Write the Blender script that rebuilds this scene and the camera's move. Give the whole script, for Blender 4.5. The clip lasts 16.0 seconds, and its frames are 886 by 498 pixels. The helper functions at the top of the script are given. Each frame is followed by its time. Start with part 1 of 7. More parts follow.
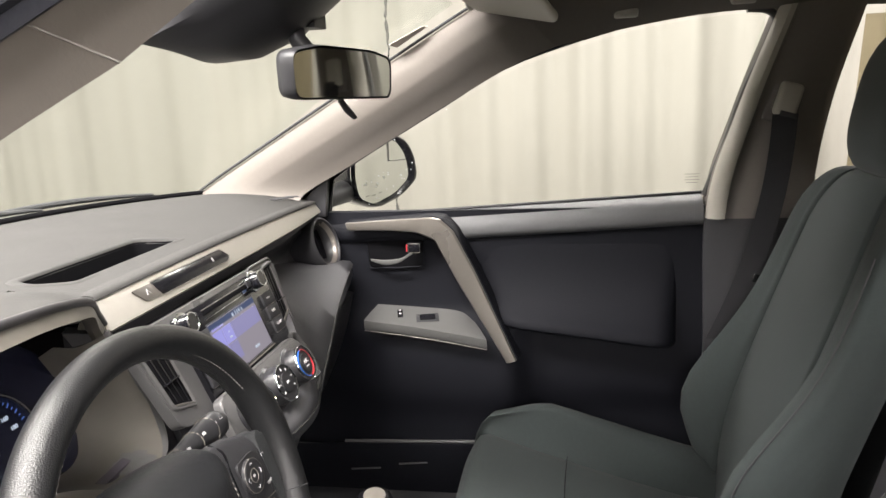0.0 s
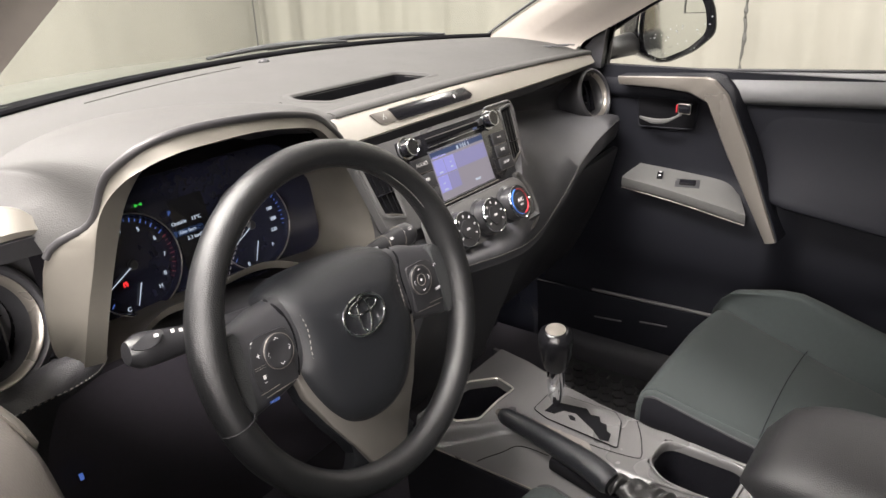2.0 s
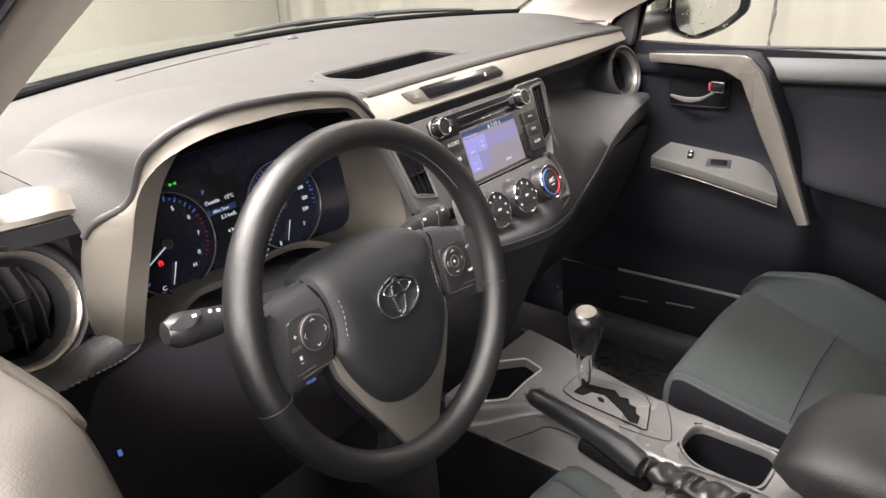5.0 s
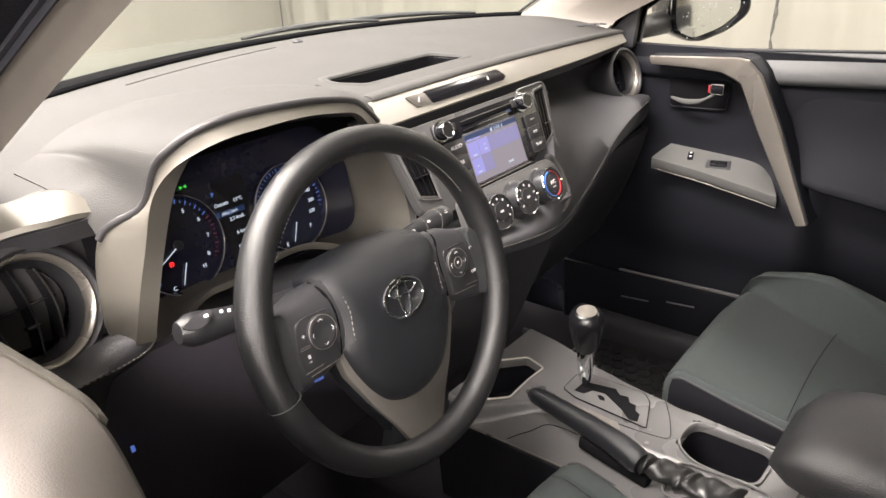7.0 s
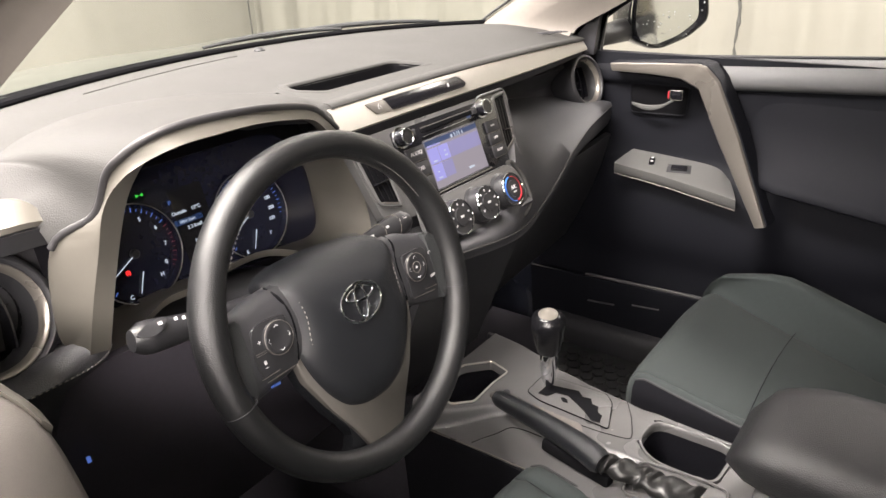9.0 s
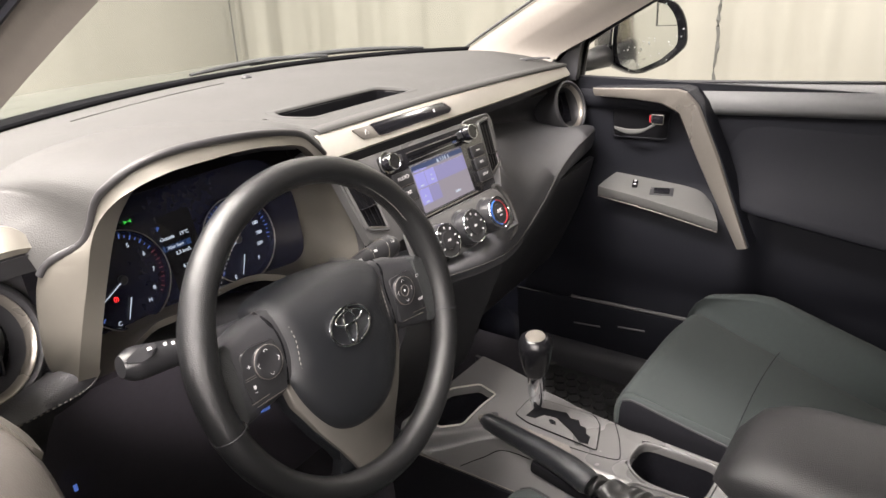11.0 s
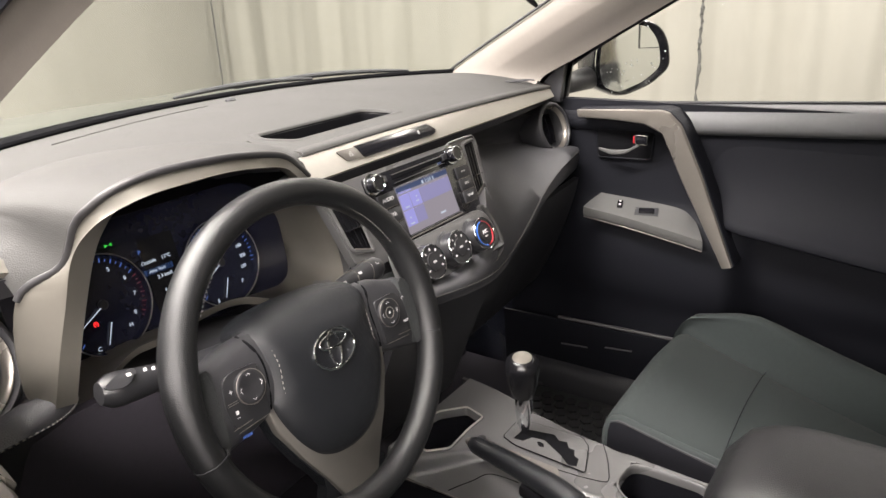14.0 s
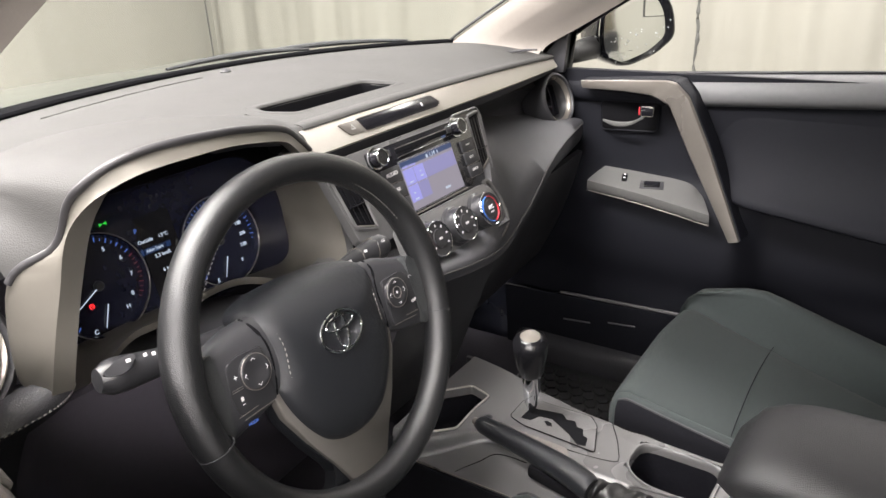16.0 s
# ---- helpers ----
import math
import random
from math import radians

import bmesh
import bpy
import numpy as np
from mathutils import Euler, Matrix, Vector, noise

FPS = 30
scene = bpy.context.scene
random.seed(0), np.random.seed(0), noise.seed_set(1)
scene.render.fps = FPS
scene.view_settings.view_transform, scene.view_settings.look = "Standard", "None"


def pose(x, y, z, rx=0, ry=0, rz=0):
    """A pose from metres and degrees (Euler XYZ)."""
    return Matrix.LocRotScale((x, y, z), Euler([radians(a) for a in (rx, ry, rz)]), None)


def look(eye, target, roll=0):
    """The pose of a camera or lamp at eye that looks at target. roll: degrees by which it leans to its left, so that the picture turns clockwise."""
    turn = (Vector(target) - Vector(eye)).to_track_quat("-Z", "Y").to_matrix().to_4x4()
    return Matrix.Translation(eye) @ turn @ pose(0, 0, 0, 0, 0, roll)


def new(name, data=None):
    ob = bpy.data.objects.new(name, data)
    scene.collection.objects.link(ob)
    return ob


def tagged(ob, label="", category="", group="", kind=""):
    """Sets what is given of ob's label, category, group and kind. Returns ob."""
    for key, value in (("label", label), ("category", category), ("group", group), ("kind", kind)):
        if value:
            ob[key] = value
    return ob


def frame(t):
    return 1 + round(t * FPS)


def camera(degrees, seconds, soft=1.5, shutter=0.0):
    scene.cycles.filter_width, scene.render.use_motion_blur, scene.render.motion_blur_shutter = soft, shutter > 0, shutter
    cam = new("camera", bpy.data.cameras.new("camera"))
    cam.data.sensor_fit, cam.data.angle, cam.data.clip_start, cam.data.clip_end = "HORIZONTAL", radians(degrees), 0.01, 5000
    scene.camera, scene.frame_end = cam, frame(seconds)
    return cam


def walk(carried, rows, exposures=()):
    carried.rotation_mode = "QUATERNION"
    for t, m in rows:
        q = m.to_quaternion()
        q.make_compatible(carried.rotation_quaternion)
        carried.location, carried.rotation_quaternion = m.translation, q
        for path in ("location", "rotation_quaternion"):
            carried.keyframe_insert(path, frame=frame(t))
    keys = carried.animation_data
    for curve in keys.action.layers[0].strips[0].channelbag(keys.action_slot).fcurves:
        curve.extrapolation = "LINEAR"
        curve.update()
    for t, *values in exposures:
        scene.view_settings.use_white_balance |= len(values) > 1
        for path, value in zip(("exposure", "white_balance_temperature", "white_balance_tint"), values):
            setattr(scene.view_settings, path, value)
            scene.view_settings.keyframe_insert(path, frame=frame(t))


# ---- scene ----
cam = camera(62.04, 16.0)
# seconds, place of the eye, (yaw, pitch, roll)
PATH = [
    (0, (-0.8687, -0.2876, 1.0711), (-79.742, -12.387, -2.784)),
    (0.5, (-0.8490, -0.3843, 1.0703), (-66.911, -12.384, -2.388)),
    (1, (-0.8610, -0.4525, 1.0641), (-57.545, -15.041, -2.488)),
    (1.5, (-0.8526, -0.4690, 1.0592), (-53.775, -19.657, -2.447)),
    (2, (-0.8521, -0.4719, 1.0640), (-52.185, -22.282, -2.550)),
    (2.5, (-0.8520, -0.4673, 1.0656), (-51.398, -23.241, -2.624)),
    (3, (-0.8538, -0.4591, 1.0665), (-50.976, -23.696, -2.657)),
    (3.5, (-0.8549, -0.4618, 1.0665), (-50.727, -23.933, -2.705)),
    (4, (-0.8599, -0.4627, 1.0688), (-50.605, -24.073, -2.681)),
    (6.5, (-0.8510, -0.4396, 1.0688), (-50.409, -24.126, -2.769)),
    (7, (-0.8712, -0.4640, 1.0804), (-50.349, -24.205, -2.758)),
    (7.5, (-0.8656, -0.4727, 1.0763), (-50.505, -24.280, -2.771)),
    (8, (-0.8618, -0.4827, 1.0746), (-51.035, -24.270, -2.875)),
    (8.5, (-0.8633, -0.4836, 1.0764), (-51.834, -24.104, -2.794)),
    (9, (-0.8654, -0.4844, 1.0773), (-52.474, -23.592, -2.714)),
    (11.5, (-0.8774, -0.4872, 1.0809), (-54.010, -21.461, -2.674)),
    (12, (-0.8807, -0.4867, 1.0818), (-54.219, -21.148, -2.654)),
    (12.5, (-0.8806, -0.4893, 1.0824), (-54.449, -20.808, -2.732)),
    (13, (-0.8768, -0.4880, 1.0792), (-54.664, -20.539, -2.685)),
    (13.5, (-0.8759, -0.4860, 1.0796), (-54.792, -20.322, -2.716)),
    (14, (-0.8685, -0.4863, 1.0773), (-54.968, -20.124, -2.754)),
    (14.5, (-0.8420, -0.4724, 1.0654), (-55.336, -20.212, -2.727)),
    (15, (-0.8247, -0.4480, 1.0553), (-55.698, -21.049, -2.703)),
    (15.5, (-0.8287, -0.4443, 1.0577), (-55.443, -21.946, -2.885)),
    (16, (-0.8526, -0.4540, 1.0718), (-55.410, -22.254, -2.861)),
]


def aim(yaw, pitch, roll):
    return Euler((0, 0, radians(yaw))).to_matrix() @ Euler((radians(90 + pitch), 0, 0)).to_matrix() @ Euler((0, 0, radians(roll))).to_matrix()


# the clip's camera drifts in brightness and white balance
TONE = [(0, 1.54, 6500, 10), (0.5, 1.44, 6350, 10), (1.0, 1.37, 6350, 10), (1.5, 1.46, 6150, 10), (2.0, 1.58, 6550, 11), (3.0, 1.68, 6450, 12), (4.2, 1.74, 6550, 12), (7.0, 1.78, 6750, 12), (9.0, 1.76, 6700, 12), (12.0, 1.66, 6650, 12), (14.5, 1.54, 6550, 11), (16.0, 1.68, 6400, 11)]
walk(cam, [(t, Matrix.Translation(e) @ aim(*a).to_4x4()) for t, e, a in PATH], TONE)

# ---- world, light ----
world = bpy.data.worlds.new("world")
scene.world = world
world.use_nodes = True
wn_ = world.node_tree.nodes
wn_["Background"].inputs[0].default_value = (0.85, 0.92, 1.0, 1)
wn_["Background"].inputs[1].default_value = 0.05


def area_lamp(name, at, target, sx, sy, watts, color):
    d = bpy.data.lights.new(name, "AREA")
    d.shape, d.size, d.size_y, d.energy, d.color = "RECTANGLE", sx, sy, watts, color
    ob = new(name, d)
    ob.matrix_world = look(at, target)
    return ob


# unseen lamps assumed under the roof of the wash bay, tuned for the cabin
WARM = (1.0, 0.942, 0.905)
for lx, ly, lw in ((-1.1, 0.9, 185), (3.1, 3.2, 45), (-0.6, 4.5, 175), (-3.0, -0.7, 50), (2.9, -0.9, 75), (0.6, -3.4, 35)):
    area_lamp("bay_lamp", (lx, ly, 3.05), (lx, ly, 0), 0.7, 2.8, lw, WARM)
# unseen lamp, added to light the cabin low through the driver's window
area_lamp("side_fill_lamp", (-2.7, -1.15, 1.85), (0.0, -0.2, 0.75), 4.0, 0.5, 88, WARM)


# ---- materials ----
def mat(name, color, rough=0.5, metal=0.0, var=0.12, vscale=6.0, bump=0.0, bscale=300.0, kind="noise", spec=0.5, sheen=0.0, coat=0.0, stretch=None):
    m = bpy.data.materials.new(name)
    m.use_nodes = True
    n, l = m.node_tree.nodes, m.node_tree.links
    b = n["Principled BSDF"]
    b.inputs["Roughness"].default_value = rough
    b.inputs["Metallic"].default_value = metal
    b.inputs["Specular IOR Level"].default_value = spec
    b.inputs["Sheen Weight"].default_value = sheen
    b.inputs["Coat Weight"].default_value = coat
    tc = n.new("ShaderNodeTexCoord")
    mp = n.new("ShaderNodeMapping")
    l.new(tc.outputs["Object"], mp.inputs[0])
    if stretch:
        mp.inputs["Scale"].default_value = stretch
    a = n.new("ShaderNodeTexNoise")
    a.inputs["Scale"].default_value, a.inputs["Detail"].default_value = vscale, 5
    l.new(mp.outputs[0], a.inputs["Vector"])
    f = n.new("ShaderNodeTexNoise")
    f.inputs["Scale"].default_value, f.inputs["Detail"].default_value = vscale * 22, 3
    l.new(mp.outputs[0], f.inputs["Vector"])
    mx = n.new("ShaderNodeMath")
    mx.operation = "MULTIPLY_ADD"
    l.new(f.outputs[0], mx.inputs[0])
    mx.inputs[1].default_value = 0.5
    l.new(a.outputs[0], mx.inputs[2])
    r = n.new("ShaderNodeMapRange")
    l.new(mx.outputs[0], r.inputs[0])
    r.inputs[1].default_value, r.inputs[2].default_value = 0.45, 1.05
    r.inputs[3].default_value, r.inputs[4].default_value = 1 - var, 1 + var
    h = n.new("ShaderNodeMix")
    h.data_type, h.blend_type = "RGBA", "MULTIPLY"
    h.inputs[0].default_value = 1.0
    h.inputs[6].default_value = (*color, 1)
    l.new(r.outputs[0], h.inputs[7])
    l.new(h.outputs[2], b.inputs["Base Color"])
    rr = n.new("ShaderNodeMapRange")
    l.new(a.outputs[0], rr.inputs[0])
    rr.inputs[1].default_value, rr.inputs[2].default_value = 0.3, 0.7
    rr.inputs[3].default_value, rr.inputs[4].default_value = max(rough - 0.06, 0.02), min(rough + 0.06, 1)
    l.new(rr.outputs[0], b.inputs["Roughness"])
    if bump:
        bp = n.new("ShaderNodeBump")
        bp.inputs["Strength"].default_value, bp.inputs["Distance"].default_value = bump, 0.001
        if kind == "grain":
            t = n.new("ShaderNodeTexVoronoi")
            t.feature = "DISTANCE_TO_EDGE"
            t.inputs["Scale"].default_value = bscale
            l.new(mp.outputs[0], t.inputs["Vector"])
            s = n.new("ShaderNodeMapRange")
            l.new(t.outputs["Distance"], s.inputs[0])
            s.inputs[2].default_value = 0.25
            l.new(s.outputs[0], bp.inputs["Height"])
        elif kind == "weave":
            t = n.new("ShaderNodeTexWave")
            t.inputs["Scale"].default_value, t.inputs["Distortion"].default_value = bscale, 1.5
            t.inputs["Detail Scale"].default_value = 2.0
            t2 = n.new("ShaderNodeTexWave")
            t2.bands_direction = "Y"
            t2.inputs["Scale"].default_value, t2.inputs["Distortion"].default_value = bscale * 0.6, 1.5
            ad = n.new("ShaderNodeMath")
            for i, w in enumerate((t, t2)):
                l.new(mp.outputs[0], w.inputs["Vector"])
                l.new(w.outputs["Fac"], ad.inputs[i])
            l.new(ad.outputs[0], bp.inputs["Height"])
        else:
            t = n.new("ShaderNodeTexNoise")
            t.inputs["Scale"].default_value, t.inputs["Detail"].default_value = bscale, 4
            l.new(mp.outputs[0], t.inputs["Vector"])
            l.new(t.outputs[0], bp.inputs["Height"])
        l.new(bp.outputs[0], b.inputs["Normal"])
    return m


def glow(name, color, strength):
    m = bpy.data.materials.new(name)
    m.use_nodes = True
    b = m.node_tree.nodes["Principled BSDF"]
    b.inputs["Base Color"].default_value = (0.01, 0.01, 0.012, 1)
    b.inputs["Emission Color"].default_value = (*color, 1)
    b.inputs["Emission Strength"].default_value = strength
    b.inputs["Roughness"].default_value = 0.3
    return m


def glass(name, tint=(0.96, 0.98, 0.96)):
    m = bpy.data.materials.new(name)
    m.use_nodes = True
    n, l = m.node_tree.nodes, m.node_tree.links
    n.remove(n["Principled BSDF"])
    tr, gl, mx, fr = n.new("ShaderNodeBsdfTransparent"), n.new("ShaderNodeBsdfGlossy"), n.new("ShaderNodeMixShader"), n.new("ShaderNodeLayerWeight")
    tr.inputs[0].default_value = (*tint, 1)
    gl.inputs["Roughness"].default_value = 0.01
    pw, ml_ = n.new("ShaderNodeMath"), n.new("ShaderNodeMath")
    pw.operation, ml_.operation = "POWER", "MULTIPLY_ADD"
    fr.inputs[0].default_value = 0.5
    l.new(fr.outputs["Facing"], pw.inputs[0])
    pw.inputs[1].default_value = 5.0
    l.new(pw.outputs[0], ml_.inputs[0])
    ml_.inputs[1].default_value, ml_.inputs[2].default_value = 0.35, 0.02
    l.new(ml_.outputs[0], mx.inputs[0])
    l.new(tr.outputs[0], mx.inputs[1])
    l.new(gl.outputs[0], mx.inputs[2])
    l.new(mx.outputs[0], n["Material Output"].inputs[0])
    return m


M_DASH = mat("dash_skin", (0.0455, 0.0450, 0.0435), 0.74, spec=0.3, bump=0.2, bscale=400, kind="grain", var=0.08)
M_DASH_LOW = mat("dash_lower_skin", (0.040, 0.040, 0.044), 0.5, bump=0.2, bscale=400, kind="grain", var=0.08)
M_BLACK = mat("black_plastic", (0.028, 0.028, 0.031), 0.45, bump=0.12, bscale=700, kind="grain", var=0.1)
M_GLOSS = mat("piano_black", (0.008, 0.008, 0.01), 0.16, var=0.1, coat=0.3)
# navy tint puts the dials' blue light into the face colour
M_CLUSTER = mat("cluster_face", (0.010, 0.011, 0.022), 0.2, var=0.1)
M_SILVER = mat("satin_silver_paint", (0.46, 0.44, 0.395), 0.34, metal=0.45, var=0.05, bump=0.03, bscale=900)
M_BRONZE = mat("satin_grey_metal_paint", (0.136, 0.127, 0.110), 0.42, metal=0.4, var=0.05, bump=0.03, bscale=900)
M_SPOKE = mat("dark_satin_silver", (0.19, 0.178, 0.162), 0.4, metal=0.6, var=0.05, bump=0.03, bscale=900)
M_CHROME = mat("chrome", (0.75, 0.76, 0.78), 0.08, metal=1.0, var=0.04)
M_RING = mat("satin_vent_ring", (0.26, 0.24, 0.215), 0.3, metal=0.7, var=0.05)
# black for seals, and for hollows whose shade is put into the colour
M_VOID = mat("unlit_black", (0.006, 0.006, 0.007), 0.9, spec=0.05, var=0.1)
M_WHEEL = mat("wheel_urethane", (0.0105, 0.0108, 0.0115), 0.36, spec=0.55, bump=0.24, bscale=560, kind="grain", var=0.08)
M_COVER = mat("airbag_cover_skin", (0.0100, 0.0108, 0.0128), 0.37, spec=0.45, bump=0.28, bscale=650, kind="grain", var=0.08)
M_KNURL = mat("thumb_grip_rubber", (0.018, 0.02, 0.021), 0.6, bump=0.6, bscale=900, kind="grain")
M_FABRIC = mat("seat_fabric", (0.0265, 0.0342, 0.0338), 0.9, bump=0.2, bscale=430, kind="weave", var=0.14, sheen=0.03)
M_FABRIC_SIDE = mat("seat_side_fabric", (0.024, 0.031, 0.032), 0.85, bump=0.25, bscale=900, var=0.12, sheen=0.1)
# near-black: shade on the seat side and console flank is put into the colour
M_SEATSIDE = mat("shaded_side_vinyl", (0.009, 0.009, 0.011), 0.9, spec=0.05, bump=0.15, bscale=500, var=0.1)
M_KNOB = mat("gear_knob_black", (0.006, 0.006, 0.007), 0.24, spec=0.35, bump=0.05, bscale=600, kind="grain", var=0.1)
M_SWITCH = mat("grey_switch_panel", (0.090, 0.090, 0.088), 0.4, bump=0.05, bscale=700, var=0.05)
M_LEATHER = mat("black_leatherette", (0.013, 0.013, 0.014), 0.45, spec=0.38, bump=0.28, bscale=430, kind="grain", var=0.1)
M_GAITER = mat("gaiter_leather", (0.011, 0.011, 0.011), 0.40, bump=0.3, bscale=260, var=0.12)
# paler and warmer than the passenger's pad: light on it put into the colour
M_DRVPAD = mat("driver_door_pad", (0.135, 0.123, 0.113), 0.42, bump=0.12, bscale=380, kind="grain", var=0.08)
M_DOORPAD = mat("door_soft_pad", (0.105, 0.107, 0.110), 0.5, bump=0.3, bscale=450, kind="grain", var=0.08)
M_DOOR = mat("door_panel_plastic", (0.0070, 0.0075, 0.0105), 0.62, spec=0.15, bump=0.25, bscale=500, kind="grain", var=0.1)
M_PIPING = mat("soft_dark_edge", (0.03, 0.029, 0.031), 0.5, bump=0.1, bscale=800, var=0.08)
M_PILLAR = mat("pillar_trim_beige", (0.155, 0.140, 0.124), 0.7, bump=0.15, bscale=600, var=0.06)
M_LINER = mat("headliner_cloth", (0.64, 0.60, 0.55), 0.95, bump=0.3, bscale=800, var=0.08)
M_RUBBER = mat("rubber_seal", (0.024, 0.024, 0.027), 0.6, var=0.15)
M_SEAL = mat("opening_seal", (0.02, 0.021, 0.028), 0.6, var=0.2, bump=0.2, bscale=300)
M_CARPET = mat("carpet", (0.022, 0.021, 0.025), 0.98, spec=0.05, bump=0.8, bscale=900, var=0.3)
M_MAT = mat("rubber_mat", (0.045, 0.045, 0.047), 0.42, var=0.15, bump=0.1, bscale=500)
M_PAINT = mat("dark_blue_car_paint", (0.03, 0.034, 0.05), 0.25, metal=0.3, var=0.05, coat=0.6)
# grey-green stands for reflections on the bonnet, put into its colour
M_HOOD = mat("bonnet_reflection_grey", (0.10, 0.105, 0.092), 0.35, metal=0.4, var=0.05, coat=0.6)
M_CONSOLE = mat("console_plastic", (0.085, 0.084, 0.084), 0.30, spec=0.6, bump=0.16, bscale=420, kind="grain", var=0.03, vscale=1.5)
M_MIRROR = mat("mirror_silver", (0.86, 0.88, 0.86), 0.015, metal=1.0, var=0.0)
M_LOWER = mat("lower_panel_plastic", (0.068, 0.062, 0.075), 0.55, spec=0.2, bump=0.1, bscale=600, kind="grain", var=0.1)
M_WHITE = mat("white_print", (0.5, 0.5, 0.5), 0.6, var=0.05)
M_RED = mat("red_print", (0.42, 0.02, 0.03), 0.5, var=0.05)
M_BLUE = mat("blue_print", (0.03, 0.15, 0.55), 0.5, var=0.05)
M_STITCH = mat("grey_thread", (0.20, 0.19, 0.18), 0.8, var=0.2)
M_BELT = mat("seat_belt_webbing", (0.015, 0.015, 0.018), 0.7, bump=0.4, bscale=500, kind="weave")
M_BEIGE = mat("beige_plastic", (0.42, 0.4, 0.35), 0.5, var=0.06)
M_CURTAIN = mat("curtain_sheet", (0.275, 0.265, 0.233), 0.6, bump=0.2, bscale=30, var=0.08, vscale=1.2, stretch=(1, 1, 0.25))
M_SEAM = mat("curtain_seam", (0.09, 0.09, 0.085), 0.7, var=0.3)
M_CONCRETE = mat("wet_concrete", (0.28, 0.27, 0.25), 0.4, bump=0.3, bscale=40, var=0.2, vscale=2)
M_CEIL = mat("bay_ceiling", (0.6, 0.6, 0.58), 0.8, var=0.08)
M_PAPER = mat("paper_sticker", (0.62, 0.58, 0.52), 0.7, var=0.12, vscale=40)
M_GLASS = glass("window_glass")
M_TINT = glass("privacy_glass", (0.72, 0.68, 0.58))
M_WATER = mat("water_drop", (0.5, 0.52, 0.52), 0.05, var=0.2, coat=1.0)
G_BLUE = glow("display_blue", (0.32, 0.31, 0.72), 0.34)
# pale and grey glows: reflections that fade the screen are put into the colour
G_BLUE2 = glow("display_blue_pale", (0.32, 0.30, 0.56), 0.27)
G_GREY = glow("display_grey", (0.40, 0.36, 0.42), 0.23)
G_WHITE = glow("display_white", (0.75, 0.85, 1.0), 0.24)
G_RED = glow("warning_red", (1.0, 0.03, 0.03), 0.7)
G_DIMRED = glow("dial_red", (0.7, 0.03, 0.06), 0.05)
G_GREEN = glow("indicator_green", (0.05, 0.9, 0.08), 0.2)
G_DIAL = glow("dial_blue", (0.15, 0.3, 1.0), 0.14)
G_NAVY = glow("display_navy", (0.05, 0.12, 0.35), 0.12)
G_ORANGE = glow("warning_orange", (1.0, 0.35, 0.03), 0.12)
M_STALK = mat("stalk_plastic", (0.022, 0.022, 0.024), 0.33, bump=0.08, bscale=700, kind="grain", var=0.08)


# ---- mesh helpers ----
def part(name, bm, material, parent=None, label="", smooth=True, angle=40, kind=""):
    me = bpy.data.meshes.new(name)
    bmesh.ops.remove_doubles(bm, verts=bm.verts, dist=1e-6)
    bmesh.ops.recalc_face_normals(bm, faces=bm.faces)
    if smooth:
        for f in bm.faces:
            f.smooth = True
        for e in bm.edges:
            if len(e.link_faces) == 2 and e.calc_face_angle(0) > radians(angle):
                e.smooth = False
    bm.to_mesh(me)
    bm.free()
    me.materials.append(material)
    ob = new(name, me)
    if parent:
        ob.parent = parent
        if parent.type == "EMPTY":
            ob.matrix_parent_inverse = Matrix.Translation(-parent.location)
    return tagged(ob, label, kind=kind)


def thing(name, at, label, category, group="", kind=""):
    ob = new(name)
    ob.empty_display_size = 0.05
    ob.location = at
    return tagged(ob, label, category, group, kind)


def box(sx, sy, sz, m=Matrix(), bevel=0.003, seg=2, bm=None):
    """A box with rounded edges, centred on the pose m."""
    b = bm or bmesh.new()
    r = bmesh.ops.create_cube(b, size=1, matrix=m @ Matrix.Diagonal((sx, sy, sz, 1)))
    if bevel:
        es = list({e for v in r["verts"] for e in v.link_edges})
        bmesh.ops.bevel(b, geom=es, offset=bevel, segments=seg, profile=0.5, affect="EDGES")
    return b


def frame_of(origin, n, up=(0, 0, 1)):
    """A pose whose z is n and whose y leans to up."""
    z = Vector(n).normalized()
    x = Vector(up).cross(z).normalized()
    y = z.cross(x)
    m = Matrix((x, y, z)).transposed().to_4x4()
    m.translation = Vector(origin)
    return m


def plate(pts, depth, m=Matrix(), bevel=0.0015, seg=2, bm=None, z0=0.0):
    """An outline in the xy plane of m, pulled from z0 up by depth, its rim rounded."""
    b = bm or bmesh.new()
    lo = [b.verts.new(m @ Vector((x, y, z0))) for x, y in pts]
    hi = [b.verts.new(m @ Vector((x, y, z0 + depth))) for x, y in pts]
    k = len(pts)
    b.faces.new(lo[::-1])
    top = b.faces.new(hi)
    for i in range(k):
        b.faces.new((lo[i], lo[(i + 1) % k], hi[(i + 1) % k], hi[i]))
    if bevel:
        bmesh.ops.bevel(b, geom=list(top.edges), offset=bevel, segments=seg, profile=0.5, affect="EDGES")
    return b


def ring_pts(rx, ry, n=32, cx=0.0, cy=0.0, a0=0.0, a1=2 * math.pi):
    full = abs(a1 - a0 - 2 * math.pi) < 1e-6
    return [(cx + rx * math.cos(a0 + (a1 - a0) * i / (n if full else n - 1)), cy + ry * math.sin(a0 + (a1 - a0) * i / (n if full else n - 1))) for i in range(n)]


